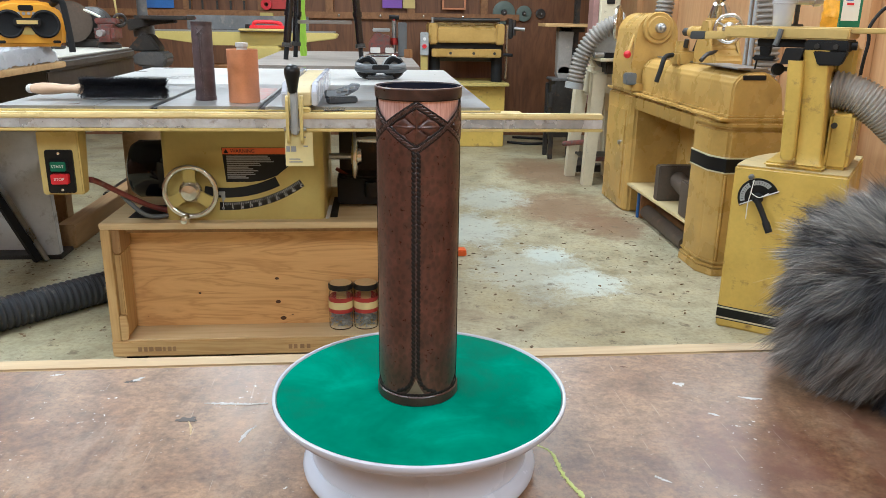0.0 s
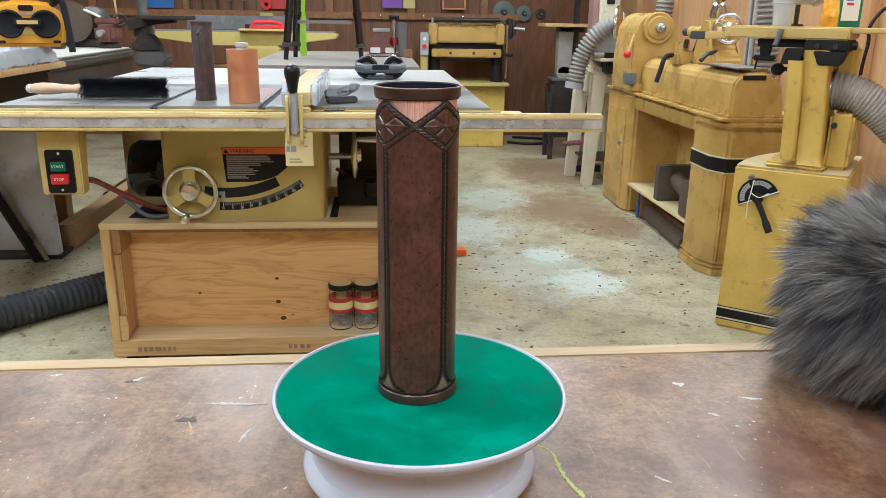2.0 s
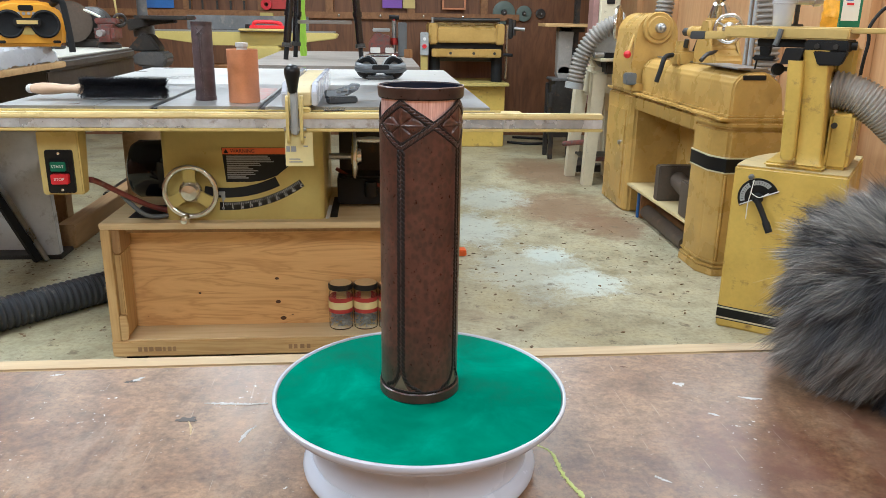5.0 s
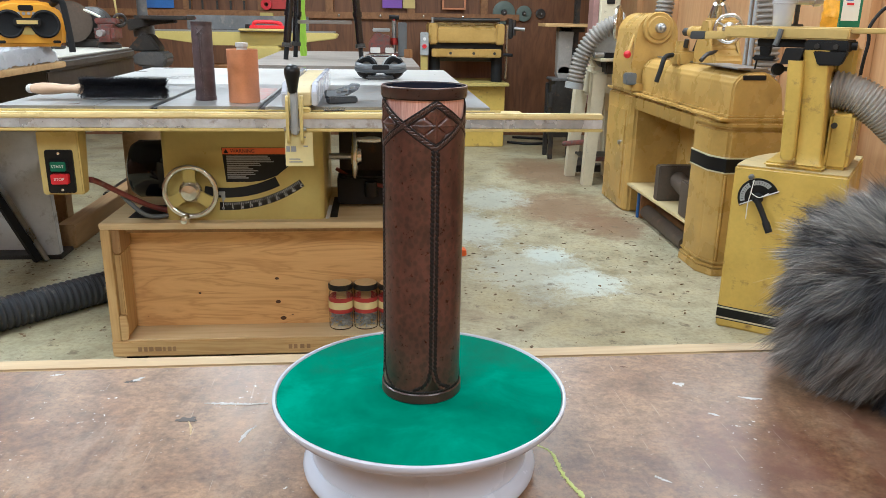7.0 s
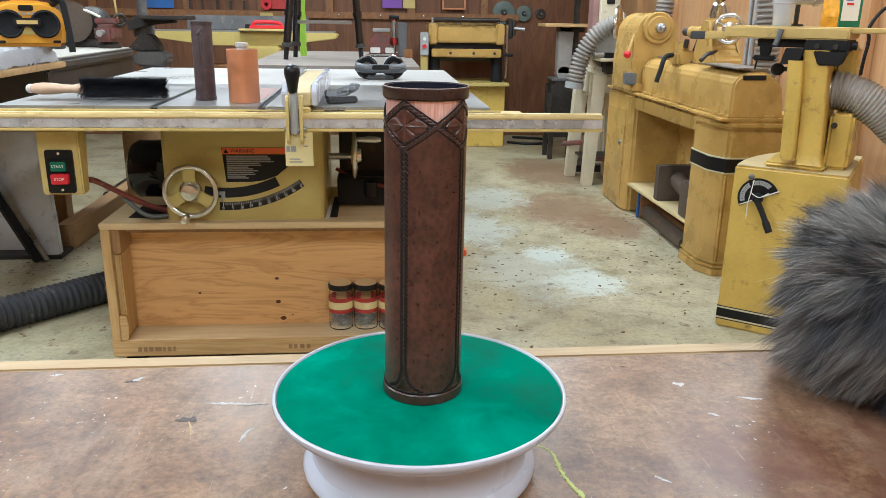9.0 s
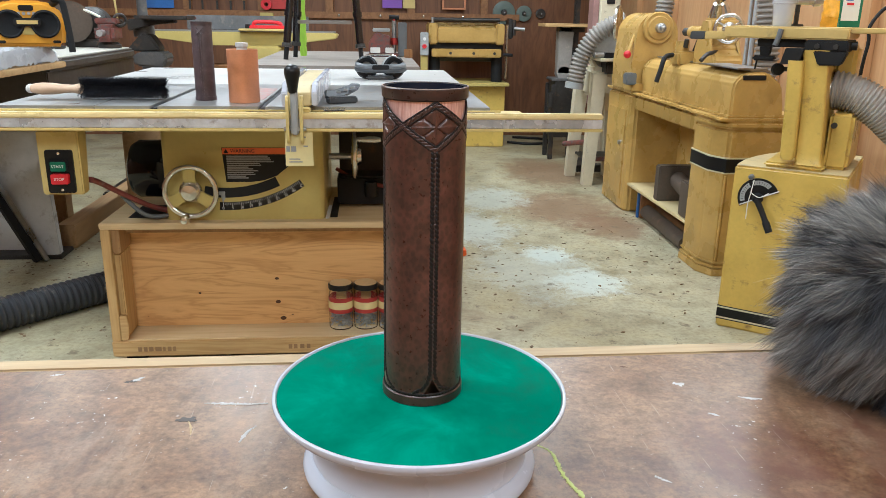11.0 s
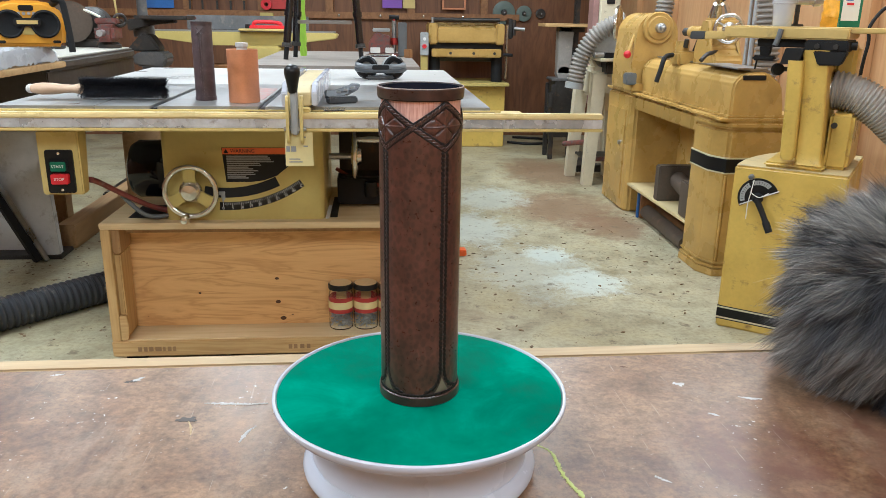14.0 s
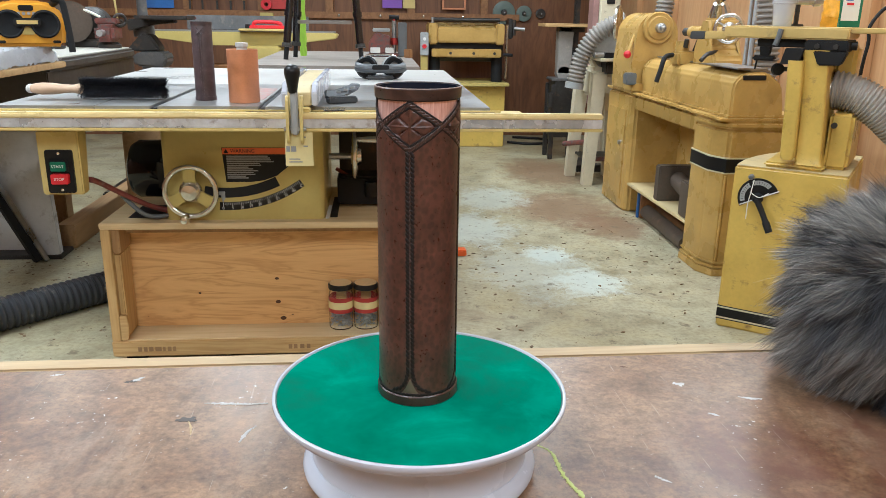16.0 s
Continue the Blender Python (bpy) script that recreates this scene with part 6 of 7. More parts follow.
for x in (-0.335, 0.2405):
    part("head_end", box(bmesh_new(), x, x + 0.075, -0.04, 0.38, 0.88, 1.055, 0.012), M_yellow, planer, "yellow head end casting")
    part("return_post", rod(bmesh_new(), (x + 0.04, 0.1, 1.05), (x + 0.04, 0.1, 1.10), 0.014), M_steel, planer)
for k in range(3):
    part("return_roller", rod(bmesh_new(), (-0.28, 0.02 + 0.14 * k, 1.085), (0.28, 0.02 + 0.14 * k, 1.085), 0.016), M_dark, planer, "dark return roller")
for x in (-0.15, 0.05, 0.23):
    part("bolt", rod(bmesh_new(), (x, -0.066, 0.81), (x, -0.058, 0.81), 0.012), M_dark, planer)
part("lift_screw", rod(bmesh_new(), (0.335, -0.05, 0.60), (0.335, -0.05, 1.05), 0.011), M_chrome, planer, "steel lift screw")
part("lift_crank", rod(bmesh_new(), (0.31, -0.06, 0.80), (0.38, -0.10, 0.80), 0.014), M_blackm, planer)
part("switch_post", box(bmesh_new(), -0.405, -0.345, -0.06, -0.03, 0.0, 0.86, 0.004), M_yellow2, planer, "yellow switch post")
part("switch_box", box(bmesh_new(), -0.41, -0.34, -0.085, -0.0605, 0.79, 0.98, 0.006), M_greyl, planer, "grey switch box with a red button")
part("red_button", rod(bmesh_new(), (-0.375, -0.10, 0.865), (-0.375, -0.085, 0.865), 0.018), M_redp, planer)
part("white_button", rod(bmesh_new(), (-0.375, -0.097, 0.925), (-0.375, -0.085, 0.925), 0.014), M_letter, planer)
part("gear_cover", box(bmesh_new(), 0.36, 0.40, 0.02, 0.2, 0.93, 1.1, 0.01), M_dark, planer)
part("crank_handle", rod(bmesh_new(), (0.40, 0.0, 1.02), (0.49, -0.03, 1.012), 0.016), M_steel, planer, "bright crank handle")
part("crank_arm", rod(bmesh_new(), (0.40, 0.0, 1.09), (0.40, 0.0, 0.96), 0.016), M_dark, planer)

cord = tagged(part("power_cord", sweep(bmesh_new(), smooth_path([(1.20, 6.95, 0.012), (1.40, 6.85, 0.012), (1.60, 6.95, 0.012), (1.55, 7.15, 0.012), (1.30, 7.25, 0.012)]), 0.012, 8), M_blackm), "black power cord lying on the concrete floor", "cord")

# ---------------------------------------------------------------- back wall fittings
YW = YB
for z0, z1, nm in ((1.075, 1.135, "wall_rail"), (1.55, 1.62, "wall_rail")):
    structure(nm, box(bmesh_new(), -3.5, 1.35, YW - 0.045, YW - 0.001, z0, z1, 0.004), M_board, "brown wooden rail along the back wall", category="rail")
for x in (-2.55, -1.72, -1.06, -0.45, 0.30, 0.98):
    structure("wall_batten", box(bmesh_new(), x, x + 0.07, YW - 0.046, YW - 0.002, 1.136, 1.549, 0.003), M_board, "vertical brown batten on the back wall", category="batten")
shelf = tagged(part("wall_shelf", box(bmesh_new(), -3.2, 0.95, YW - 0.26, YW - 0.0465, 1.625, 1.65, 0.003), M_board), "brown wooden shelf along the back wall", "shelf")
for x0, x1, z0, z1, mt, lab in ((-2.12, -1.80, 1.145, 1.36, M_blue, "blue"), (0.07, 0.25, 1.175, 1.42, M_purple, "purple"), (0.26, 0.37, 1.175, 1.42, M_cream, "yellow"), (-0.95, -0.72, 1.15, 1.33, M_red, "faded red")):
    tagged(part("wall_card", box(bmesh_new(), x0, x1, YW - 0.054, YW - 0.0475, z0, z1), mt), f"{lab} card pinned to the back wall", "card")
fr = thing("picture_frame", "thin copper-coloured frame hanging on the back wall", "frame", pose(0.73, YW - 0.05, 1.26))
for x0, x1, z0, z1 in ((-0.11, 0.11, -0.09, -0.075), (-0.11, 0.11, 0.075, 0.09), (-0.11, -0.095, -0.074, 0.074), (0.095, 0.11, -0.074, 0.074)):
    part("frame_bar", box(bmesh_new(), x0, x1, -0.012, 0.0, z0, z1, 0.002), M_copper, fr)
part("backing", box(bmesh_new(), -0.095, 0.095, -0.004, 0.001, -0.075, 0.075), M_wallply, fr)


def hung_wheel(x, z, r, mt, lab):
    w = thing("grinding_wheel", lab, "wheel", pose(x, YW - 0.03, z), group="wheels on the back wall")
    part("disc", turned(bmesh_new(), [(0.0, 0.0), (r, 0.0), (r, 0.022), (r - 0.008, 0.026), (0.35 * r, 0.022), (0.0, 0.022)], 36, m=pose(0, 0.025, 0, 90, 0, 0)), mt, w, "round grey-green disc")
    part("hub", turned(bmesh_new(), [(0.0, 0.0), (0.28 * r, 0.0), (0.22 * r, 0.02), (0.0, 0.022)], 20, m=pose(0, -0.002, 0, 90, 0, 0)), M_dark, w)
    part("peg", rod(bmesh_new(), (0, 0.029, 0), (0, -0.04, 0), 0.006), M_steel, w)


M_wheelg = surface("grey_green_paint", (0.12, 0.16, 0.14), 0.5, vary=0.2)
hung_wheel(1.205, 1.15, 0.105, M_wheelg, "grey-green pulley wheel hanging on the back wall")
hung_wheel(1.395, 1.145, 0.072, M_wheelg, "small grey-green pulley wheel hanging on the back wall")
hung_wheel(1.555, 1.145, 0.045, M_dark, "small dark pulley hanging on the back wall")
for x in (-1.42, -1.30, -1.18, -1.55, -1.66):
    t = thing("chisel", "small hand tool hung on the back wall", "hand tool", pose(x, YW - 0.05, 1.20), group="hand tools on the back wall")
    part("handle", rod(bmesh_new(), (0, 0, 0.02), (0, 0, 0.12), 0.014), M_pinez, t)
    part("blade", box(bmesh_new(), -0.009, 0.009, -0.002, 0.002, -0.06, 0.02), M_dark, t)
for x in (-0.33, 0.05, 0.45, 0.82):
    tagged(part("wall_bolt", ball(bmesh_new(), (x, YW - 0.048, 1.105), 0.014, (1, 0.5, 1), 12), M_chrome), "bright round bolt head on the wall rail", "bolt", group="bolts on the wall rail")
reel = thing("tape_reel", "red reel hung on a yellow holder at the back wall", "reel", pose(-0.98, YW - 0.05, 1.17))
part("reel", turned(bmesh_new(), [(0.018, 0.0), (0.048, 0.0), (0.048, 0.03), (0.018, 0.03)], 28, m=pose(0, 0, 0.02, 90, 0, 0), closed=True), M_redp, reel, "red round reel")
part("holder", box(bmesh_new(), -0.06, 0.06, -0.04, 0.002, -0.13, -0.052, 0.004), M_yellow2, reel, "yellow holder")

# ---------------------------------------------------------------- jointer
jo = thing("jointer", "long mustard-yellow jointer in front of the back wall", "jointer", pose(-0.90, 5.75, 0))
part("bed", prism(bmesh_new(), [(-0.66, 0.985), (0.62, 0.985), (0.64, 0.97), (0.62, 0.945), (0.20, 0.895), (-0.25, 0.895), (-0.66, 0.945)], -0.10, 0.10, m=pose(0, 0, 0, 90, 0, 0), bevel=0.006), M_yellow2, jo, "long yellow bed")
part("bed_top", box(bmesh_new(), -0.655, 0.615, -0.09, 0.09, 0.9852, 0.994, 0.002), M_iron, jo, "ground iron bed surface")
part("fence", box(bmesh_new(), -0.44, 0.42, 0.095, 0.12, 0.995, 1.095, 0.003), M_greyd, jo, "grey steel fence")
part("fence_mount", box(bmesh_new(), -0.1, 0.1, 0.1205, 0.2, 0.90, 1.06, 0.006), M_yellow2, jo)
part("centre", box(bmesh_new(), -0.04, 0.24, -0.17, 0.15, 0.76, 0.894, 0.012), M_yellow2, jo, "yellow centre casting")
part("stand", prism(bmesh_new(), rounded(0.7, 0.30, 0.03), 0.0, 0.76, bevel=0.006), M_board, jo, "brown stand")
part("top_cover", box(bmesh_new(), -0.04, 0.29, -0.165, -0.02, 0.9945, 1.01, 0.004), M_cream, jo, "cream cutter guard")
pb = thing("push_block", "red plastic push block on the jointer", "push block", pose(-0.76, 5.66, 1.0105))
part("base", box(bmesh_new(), -0.11, 0.14, -0.035, 0.035, 0, 0.022, 0.004), M_redp, pb, "red base")
part("grip", sweep(bmesh_new(), smooth_path([(-0.09, 0, 0.02), (-0.06, 0, 0.045), (0.08, 0, 0.04), (0.11, 0, 0.02)]), 0.013, 10), M_redp, pb, "red grip")
part("heel", box(bmesh_new(), -0.14, -0.1105, -0.03, 0.03, 0.0, 0.028, 0.004), M_blackm, pb)

# grey work surface behind the outfeed table
gb = thing("assembly_table", "grey weathered board table behind the outfeed table", "table")
M_greywood = wood("weathered_board", (0.31, 0.275, 0.24), (0.21, 0.18, 0.155), "x", 12)
part("top", box(bmesh_new(), -0.64, 0.22, 3.90, 5.45, 0.842, 0.872, 0.003), M_greywood, gb, "grey weathered wooden top")
for x in (-0.58, 0.09):
    for y in (4.0, 5.3):
        part("leg", box(bmesh_new(), x, x + 0.07, y, y + 0.07, 0, 0.8415, 0.003), M_pinez, gb)
part("stringer", box(bmesh_new(), -0.55, 0.12, 4.08, 4.11, 0.75, 0.8415, 0.003), M_pine, gb)

tri = thing("tripod", "black tripod with jointed legs standing on the grey table", "tripod")
for (x0, y0), (x1, y1) in (((-0.492, 4.40), (-0.40, 4.50)), ((-0.076, 4.40), (-0.15, 4.48)), ((-0.465, 4.66), (-0.39, 4.58))):
    a, b = Vector((x0, y0, 0.873)), Vector((x1, y1, 1.75))
    leg = part("leg", rod(bmesh_new(), a.lerp(b, 0.09), b, 0.021), M_gloss, tri, "glossy black leg")
    part("leg_foot", rod(bmesh_new(), a, a.lerp(b, 0.10), 0.013), M_blackm, leg)
    part("leg_lock", rod(bmesh_new(), a.lerp(b, 0.075), a.lerp(b, 0.10), 0.030, 0.026), M_dark, leg)
    part("leg_band", rod(bmesh_new(), a.lerp(b, 0.26), a.lerp(b, 0.29), 0.026), M_gloss, leg)
part("crown", rod(bmesh_new(), (-0.27, 4.52, 1.70), (-0.27, 4.52, 1.80), 0.14), M_black, tri)
green = thing("green_handle", "lime-green turned pole leaning in the shop", "pole", pose(-0.43, 4.80, 0.873))
part("pole", turned(bmesh_new(), [(0.0, 0.0), (0.018, 0.0), (0.022, 0.03), (0.018, 0.06), (0.023, 0.10), (0.019, 0.14), (0.023, 0.2), (0.017, 0.26), (0.021, 0.32), (0.02, 0.9), (0.0, 0.9)], 24), M_lime, green, "lime-green painted pole")
part("cross_bar", box(bmesh_new(), -0.43, -0.13, 4.50, 4.53, 1.062, 1.082, 0.003), M_greywood, tri, "grey wooden cross bar between the legs")

vise = thing("drill_vise", "red and grey machine vise on the grey table", "vise", pose(0.06, 4.85, 0.8725))
part("base", box(bmesh_new(), -0.10, 0.08, -0.07, 0.07, 0, 0.02, 0.004), M_redworn, vise, "red base")
part("dial", box(bmesh_new(), -0.09, -0.03, -0.078, -0.0705, 0.022, 0.055, 0.003), M_letter, vise, "pale dial window")
part("dial", box(bmesh_new(), 0.0, 0.05, -0.078, -0.0705, 0.022, 0.055, 0.003), M_letter, vise, "pale dial window")
part("body", prism(bmesh_new(), [(-0.10, 0.0), (0.03, 0.0), (0.03, 0.10), (-0.06, 0.12), (-0.10, 0.06)], -0.07, 0.07, m=pose(0, 0, 0.021, 90, 0, 0), bevel=0.006), M_redworn, vise, "red jaw body")
part("jaw", box(bmesh_new(), -0.075, 0.03, -0.05, 0.05, 0.145, 0.165, 0.004), M_greyl, vise)
part("post", rod(bmesh_new(), (0.055, 0, 0.02), (0.055, 0, 0.21), 0.014), M_steel, vise, "steel post")
part("post_collar", rod(bmesh_new(), (0.055, 0, 0.07), (0.055, 0, 0.11), 0.024), M_red, vise)
part("handle", rod(bmesh_new(), (0.025, 0, 0.232), (0.085, 0, 0.228), 0.013), M_blackm, vise, "black tee handle")
part("handle_stem", rod(bmesh_new(), (0.055, 0, 0.20), (0.055, 0, 0.232), 0.008), M_red, vise)
gp = tagged(part("grey_panel", box(bmesh_new(), -0.026, 0.026, -0.05, 0.05, 0, 0.20, 0.004), M_grey, at=pose(0.165, 4.86, 0.8725)), "dark grey upright panel beside the red vise", "panel")
tagged(part("wood_offcut", box(bmesh_new(), -0.012, 0.012, -0.03, 0.03, 0, 0.05, 0.003), M_board, at=pose(0.195, 4.7, 0.8725, 0, 0, 30)), "small brown offcut on the grey table", "offcut")


# ---------------------------------------------------------------- left bench with radio and grinder
lb = thing("side_bench", "dark worn side bench with a pale top", "workbench")
M_darkwood = surface("dark_worn_wood", (0.06, 0.05, 0.043), 0.5, vary=0.4, dirt=(0.3, 0.28, 0.25), dirt_at=0.7, bump=0.4)
M_benchpale = surface("pale_dusty_top", (0.46, 0.44, 0.38), 0.6, vary=0.15, dirt=(0.3, 0.27, 0.22))
bm = bmesh_new()
prism(bm, [(-2.3, 3.13), (-1.24, 3.13), (-1.24, 4.20), (-1.27, 4.30), (-1.36, 4.34), (-2.3, 4.34)], 0.885, 0.930, bevel=0.012, segments=3)
part("top_edge", bm, M_darkwood, lb, "dark scuffed thick edge")
part("top_skin", prism(bmesh_new(), [(-2.3, 3.15), (-1.265, 3.15), (-1.265, 4.19), (-1.29, 4.28), (-1.37, 4.32), (-2.3, 4.32)], 0.9305, 0.934), M_benchpale, lb, "pale dusty top sheet")
part("apron", box(bmesh_new(), -2.25, -1.27, 3.16, 4.28, 0.76, 0.8845, 0.004), M_darkwood, lb, "dark wooden apron")
for x in (-2.2, -1.75):
    for y in (3.9, 4.15):
        part("leg", box(bmesh_new(), x, x + 0.09, y, y + 0.09, 0, 0.7595, 0.004), M_board2, lb)
brd = thing("side_table", "small side table with a thick pine top", "table")
part("top", box(bmesh_new(), -1.90, -1.175, 2.48, 3.11, 0.908, 0.930, 0.003), M_pine, brd, "thick pine board top")
part("cabinet", box(bmesh_new(), -1.90, -1.50, 2.75, 3.10, 0.70, 0.9075, 0.003), M_blackm, brd, "black drawer case")
for y in (2.76, 3.04):
    part("leg", box(bmesh_new(), -1.90, -1.85, y, y + 0.05, 0, 0.6995, 0.003), M_darkwood, brd)
bm = bmesh_new()
N = 90
rng = random.Random(11)
grid = []
for i in range(N):
    row = []
    for j in range(N // 2):
        x, y = -1.72 + 0.535 * i / (N - 1), 2.54 + 0.54 * j / (N // 2 - 1)
        e = min(1, min(i, N - 1 - i, 2 * j, 2 * (N // 2 - 1 - j)) / 3)
        row.append(bm.verts.new((x + rng.gauss(0, 0.002), y + rng.gauss(0, 0.003), 0.934 + 0.051 * e + rng.gauss(0, 0.0028))))
    grid.append(row)
for i in range(N - 1):
    for j in range(N // 2 - 1):
        bm.faces.new((grid[i][j], grid[i + 1][j], grid[i + 1][j + 1], grid[i][j + 1]))
M_towel = surface("white_terry", (0.68, 0.69, 0.72), 0.9, fine=300, vary=0.12, bump=0.8)
bmesh.ops.solidify(bm, geom=bm.faces, thickness=0.0005)
for i in range(9000):
    x, y = rng.uniform(-1.725, -1.178), rng.uniform(2.535, 3.085)
    e = min(1, min(x + 1.725, -1.178 - x, y - 2.535, 3.085 - y) / 0.018)
    p = Vector((x, y, 0.933 + 0.051 * e))
    d = Vector((rng.gauss(0, 1), rng.gauss(0, 1), rng.uniform(0.2, 1.2))).normalized() * 0.006
    s = Vector((rng.gauss(0, 1), rng.gauss(0, 1), 0)).normalized() * 0.0011
    bm.faces.new((bm.verts.new(p - s), bm.verts.new(p + s), bm.verts.new(p + d)))
towel = tagged(part("towel", bm, M_towel), "fluffy white towel spread on the pine board", "towel")

# job-site radio
M_grille = surface("speaker_mesh", (0.006, 0.006, 0.007), 0.8, fine=900, vary=0.3, bump=0.4)
M_ryellow = surface("radio_yellow", (0.70, 0.34, 0.02), 0.4, vary=0.1, dirt=(0.4, 0.2, 0.03), dirt_at=0.72)
radio = thing("radio", "yellow and black job-site radio standing on a white towel", "radio", pose(-1.226, 2.94, 0.9885, 0, 0, 23))
part("case", prism(bmesh_new(), [(-0.112, 0.0), (0.112, 0.0), (0.120, 0.03), (0.120, 0.10), (0.10, 0.140), (0.055, 0.158), (-0.055, 0.158), (-0.10, 0.140), (-0.120, 0.10), (-0.120, 0.03)], -0.06, 0.06, m=pose(0, 0.06, 0, 90, 0, 0), bevel=0.014, segments=3), M_ryellow, radio, "yellow plastic case")
for x in (-0.057, 0.057):
    sp = part("speaker", turned(bmesh_new(), [(0.0, 0.010), (0.036, 0.012), (0.042, 0.016), (0.047, 0.014), (0.049, 0.0), (0.0, 0.0)], 36, m=pose(x, 0.0, 0.078, 90, 0, 0)), M_grille, radio, "round black speaker grille")
    part("speaker_ring", turned(bmesh_new(), [(0.039, 0.014), (0.043, 0.019), (0.046, 0.014)], 36, m=pose(x, 0.0, 0.078, 90, 0, 0), closed=True), M_blackm, sp)
part("display", box(bmesh_new(), -0.024, 0.024, -0.006, 0.002, 0.123, 0.142, 0.003), M_black, radio, "dark display")
part("badge", box(bmesh_new(), -0.043, 0.043, -0.022, 0.0, 0.070, 0.099, 0.004), M_blackm, radio, "dark badge")
part("badge_mark", box(bmesh_new(), -0.033, 0.033, -0.0235, -0.0225, 0.078, 0.091), M_yellowt, radio, "plain pale mark")
for x in (-0.024, -0.008, 0.008, 0.024):
    part("button", rod(bmesh_new(), (x, -0.006, 0.114), (x, 0.002, 0.114), 0.0055), M_letterd, radio)
part("latch", box(bmesh_new(), -0.022, 0.022, -0.008, 0.0, 0.042, 0.068, 0.003), M_yellow2, radio, "pale latch")
for x in (-0.10, 0.075):
    part("vent", box(bmesh_new(), x, x + 0.025, -0.004, 0.001, 0.012, 0.022, 0.002), M_blackm, radio)
part("roll_bar", sweep(bmesh_new(), smooth_path([(0.085, -0.02, 0.165), (0.112, -0.03, 0.162), (0.122, -0.03, 0.13), (0.130, -0.03, 0.04), (0.133, -0.03, -0.018)]), 0.0115, 12), M_blackm, radio, "black tubular roll bar")
part("roll_bar", sweep(bmesh_new(), smooth_path([(-0.125, -0.02, 0.145), (-0.155, -0.03, 0.15), (-0.168, -0.03, 0.05), (-0.17, -0.03, 0.0)]), 0.0115, 12), M_blackm, radio, "black tubular roll bar")
part("bar_link", rod(bmesh_new(), (0.085, 0.03, 0.145), (0.105, -0.025, 0.163), 0.013), M_blackm, radio)

# grinder and vise on the side bench
gr = thing("bench_grinder", "bench grinder with a large grey wheel", "grinder", pose(-1.525, 4.16, 0.9345))
part("wheel", turned(bmesh_new(), [(0.0, 0.0), (0.012, 0.0), (0.012, 0.004), (0.098, 0.004), (0.100, 0.008), (0.100, 0.03), (0.0, 0.03)], 44, m=pose(0, 0, 0.125, 90, 0, 22)), M_rust, gr, "large worn grey wheel")
part("arbor", rod(bmesh_new(), (0.0, -0.02, 0.115), (0.03, 0.12, 0.115), 0.014), M_dark, gr)
part("motor", turned(bmesh_new(), [(0.0, 0.0), (0.07, 0.0), (0.085, 0.03), (0.085, 0.14), (0.06, 0.17), (0.0, 0.17)], 32, m=pose(0.045, 0.24, 0.115, 90, 0, 8)), M_dark, gr, "dark motor")
part("foot", box(bmesh_new(), -0.05, 0.15, 0.02, 0.2, 0.0, 0.04, 0.008), M_dark, gr)
part("foot_neck", box(bmesh_new(), -0.01, 0.11, 0.06, 0.16, 0.0405, 0.08, 0.008), M_dark, gr)
vs = thing("bench_vise", "worn red bench vise on the side bench", "vise", pose(-1.345, 4.16, 0.9345))
part("base", turned(bmesh_new(), [(0.0, 0.0), (0.055, 0.0), (0.055, 0.015), (0.040, 0.03), (0.0, 0.03)], 28), M_dark, vs, "dark swivel base")
bm = box(bmesh_new(), -0.045, 0.05, -0.09, 0.07, 0.031, 0.115, 0.018)
part("body", bm, M_redworn, vs, "worn red vise body")
part("jaw", box(bmesh_new(), -0.055, 0.055, -0.03, 0.02, 0.1155, 0.145, 0.006), M_redworn, vs, "red jaw")
part("anvil", box(bmesh_new(), -0.02, 0.06, 0.03, 0.09, 0.1156, 0.14, 0.008), M_dark, vs)
part("screw", rod(bmesh_new(), (0.0, -0.14, 0.075), (0.0, -0.085, 0.075), 0.016), M_steel, vs)
part("handle", rod(bmesh_new(), (-0.07, -0.12, 0.185), (0.0, -0.10, 0.15), 0.006), M_chrome, vs, "bright handle bar")
part("ring", turned(bmesh_new(), [(0.028 + 0.008 * math.cos(a), 0.008 * math.sin(a)) for a in [2 * math.pi * i / 10 for i in range(10)]], 24, m=pose(0.055, 0.02, 0.135, 90, 0, 30), closed=True), M_dark, vs)
tagged(part("steel_plate", box(bmesh_new(), -0.09, 0.09, -0.05, 0.05, 0, 0.014, 0.003), M_dark, at=pose(-1.60, 3.98, 0.9345, 0, 0, 8)), "dark steel plate lying on the side bench", "plate")

# drill press standing beyond the bench
dp = thing("drill_press", "old dark grey drill press beyond the side bench", "drill press", pose(-1.42, 4.95, 0))
part("base", box(bmesh_new(), -0.24, 0.24, -0.25, 0.25, 0.0, 0.06, 0.01), M_dark, dp, "dark iron base")
part("column", rod(bmesh_new(), (0.0, 0.1, 0.06), (0.0, 0.1, 1.75), 0.03), M_greyd, dp, "grey steel column")
part("table", box(bmesh_new(), 0.03, 0.33, -0.20, 0.06, 1.070, 1.092, 0.006), M_dark, dp, "dark cast table")
part("table_arm", prism(bmesh_new(), [(-0.06, 1.00), (0.10, 1.04), (0.22, 1.05), (0.22, 1.0695), (-0.06, 1.0695)], -0.05, 0.05, m=pose(0, 0.02, 0, 90, 0, 0), bevel=0.008), M_dark, dp)
part("collar", rod(bmesh_new(), (0.0, 0.1, 0.965), (0.0, 0.1, 1.06), 0.062), M_greyd, dp, "grey collar")
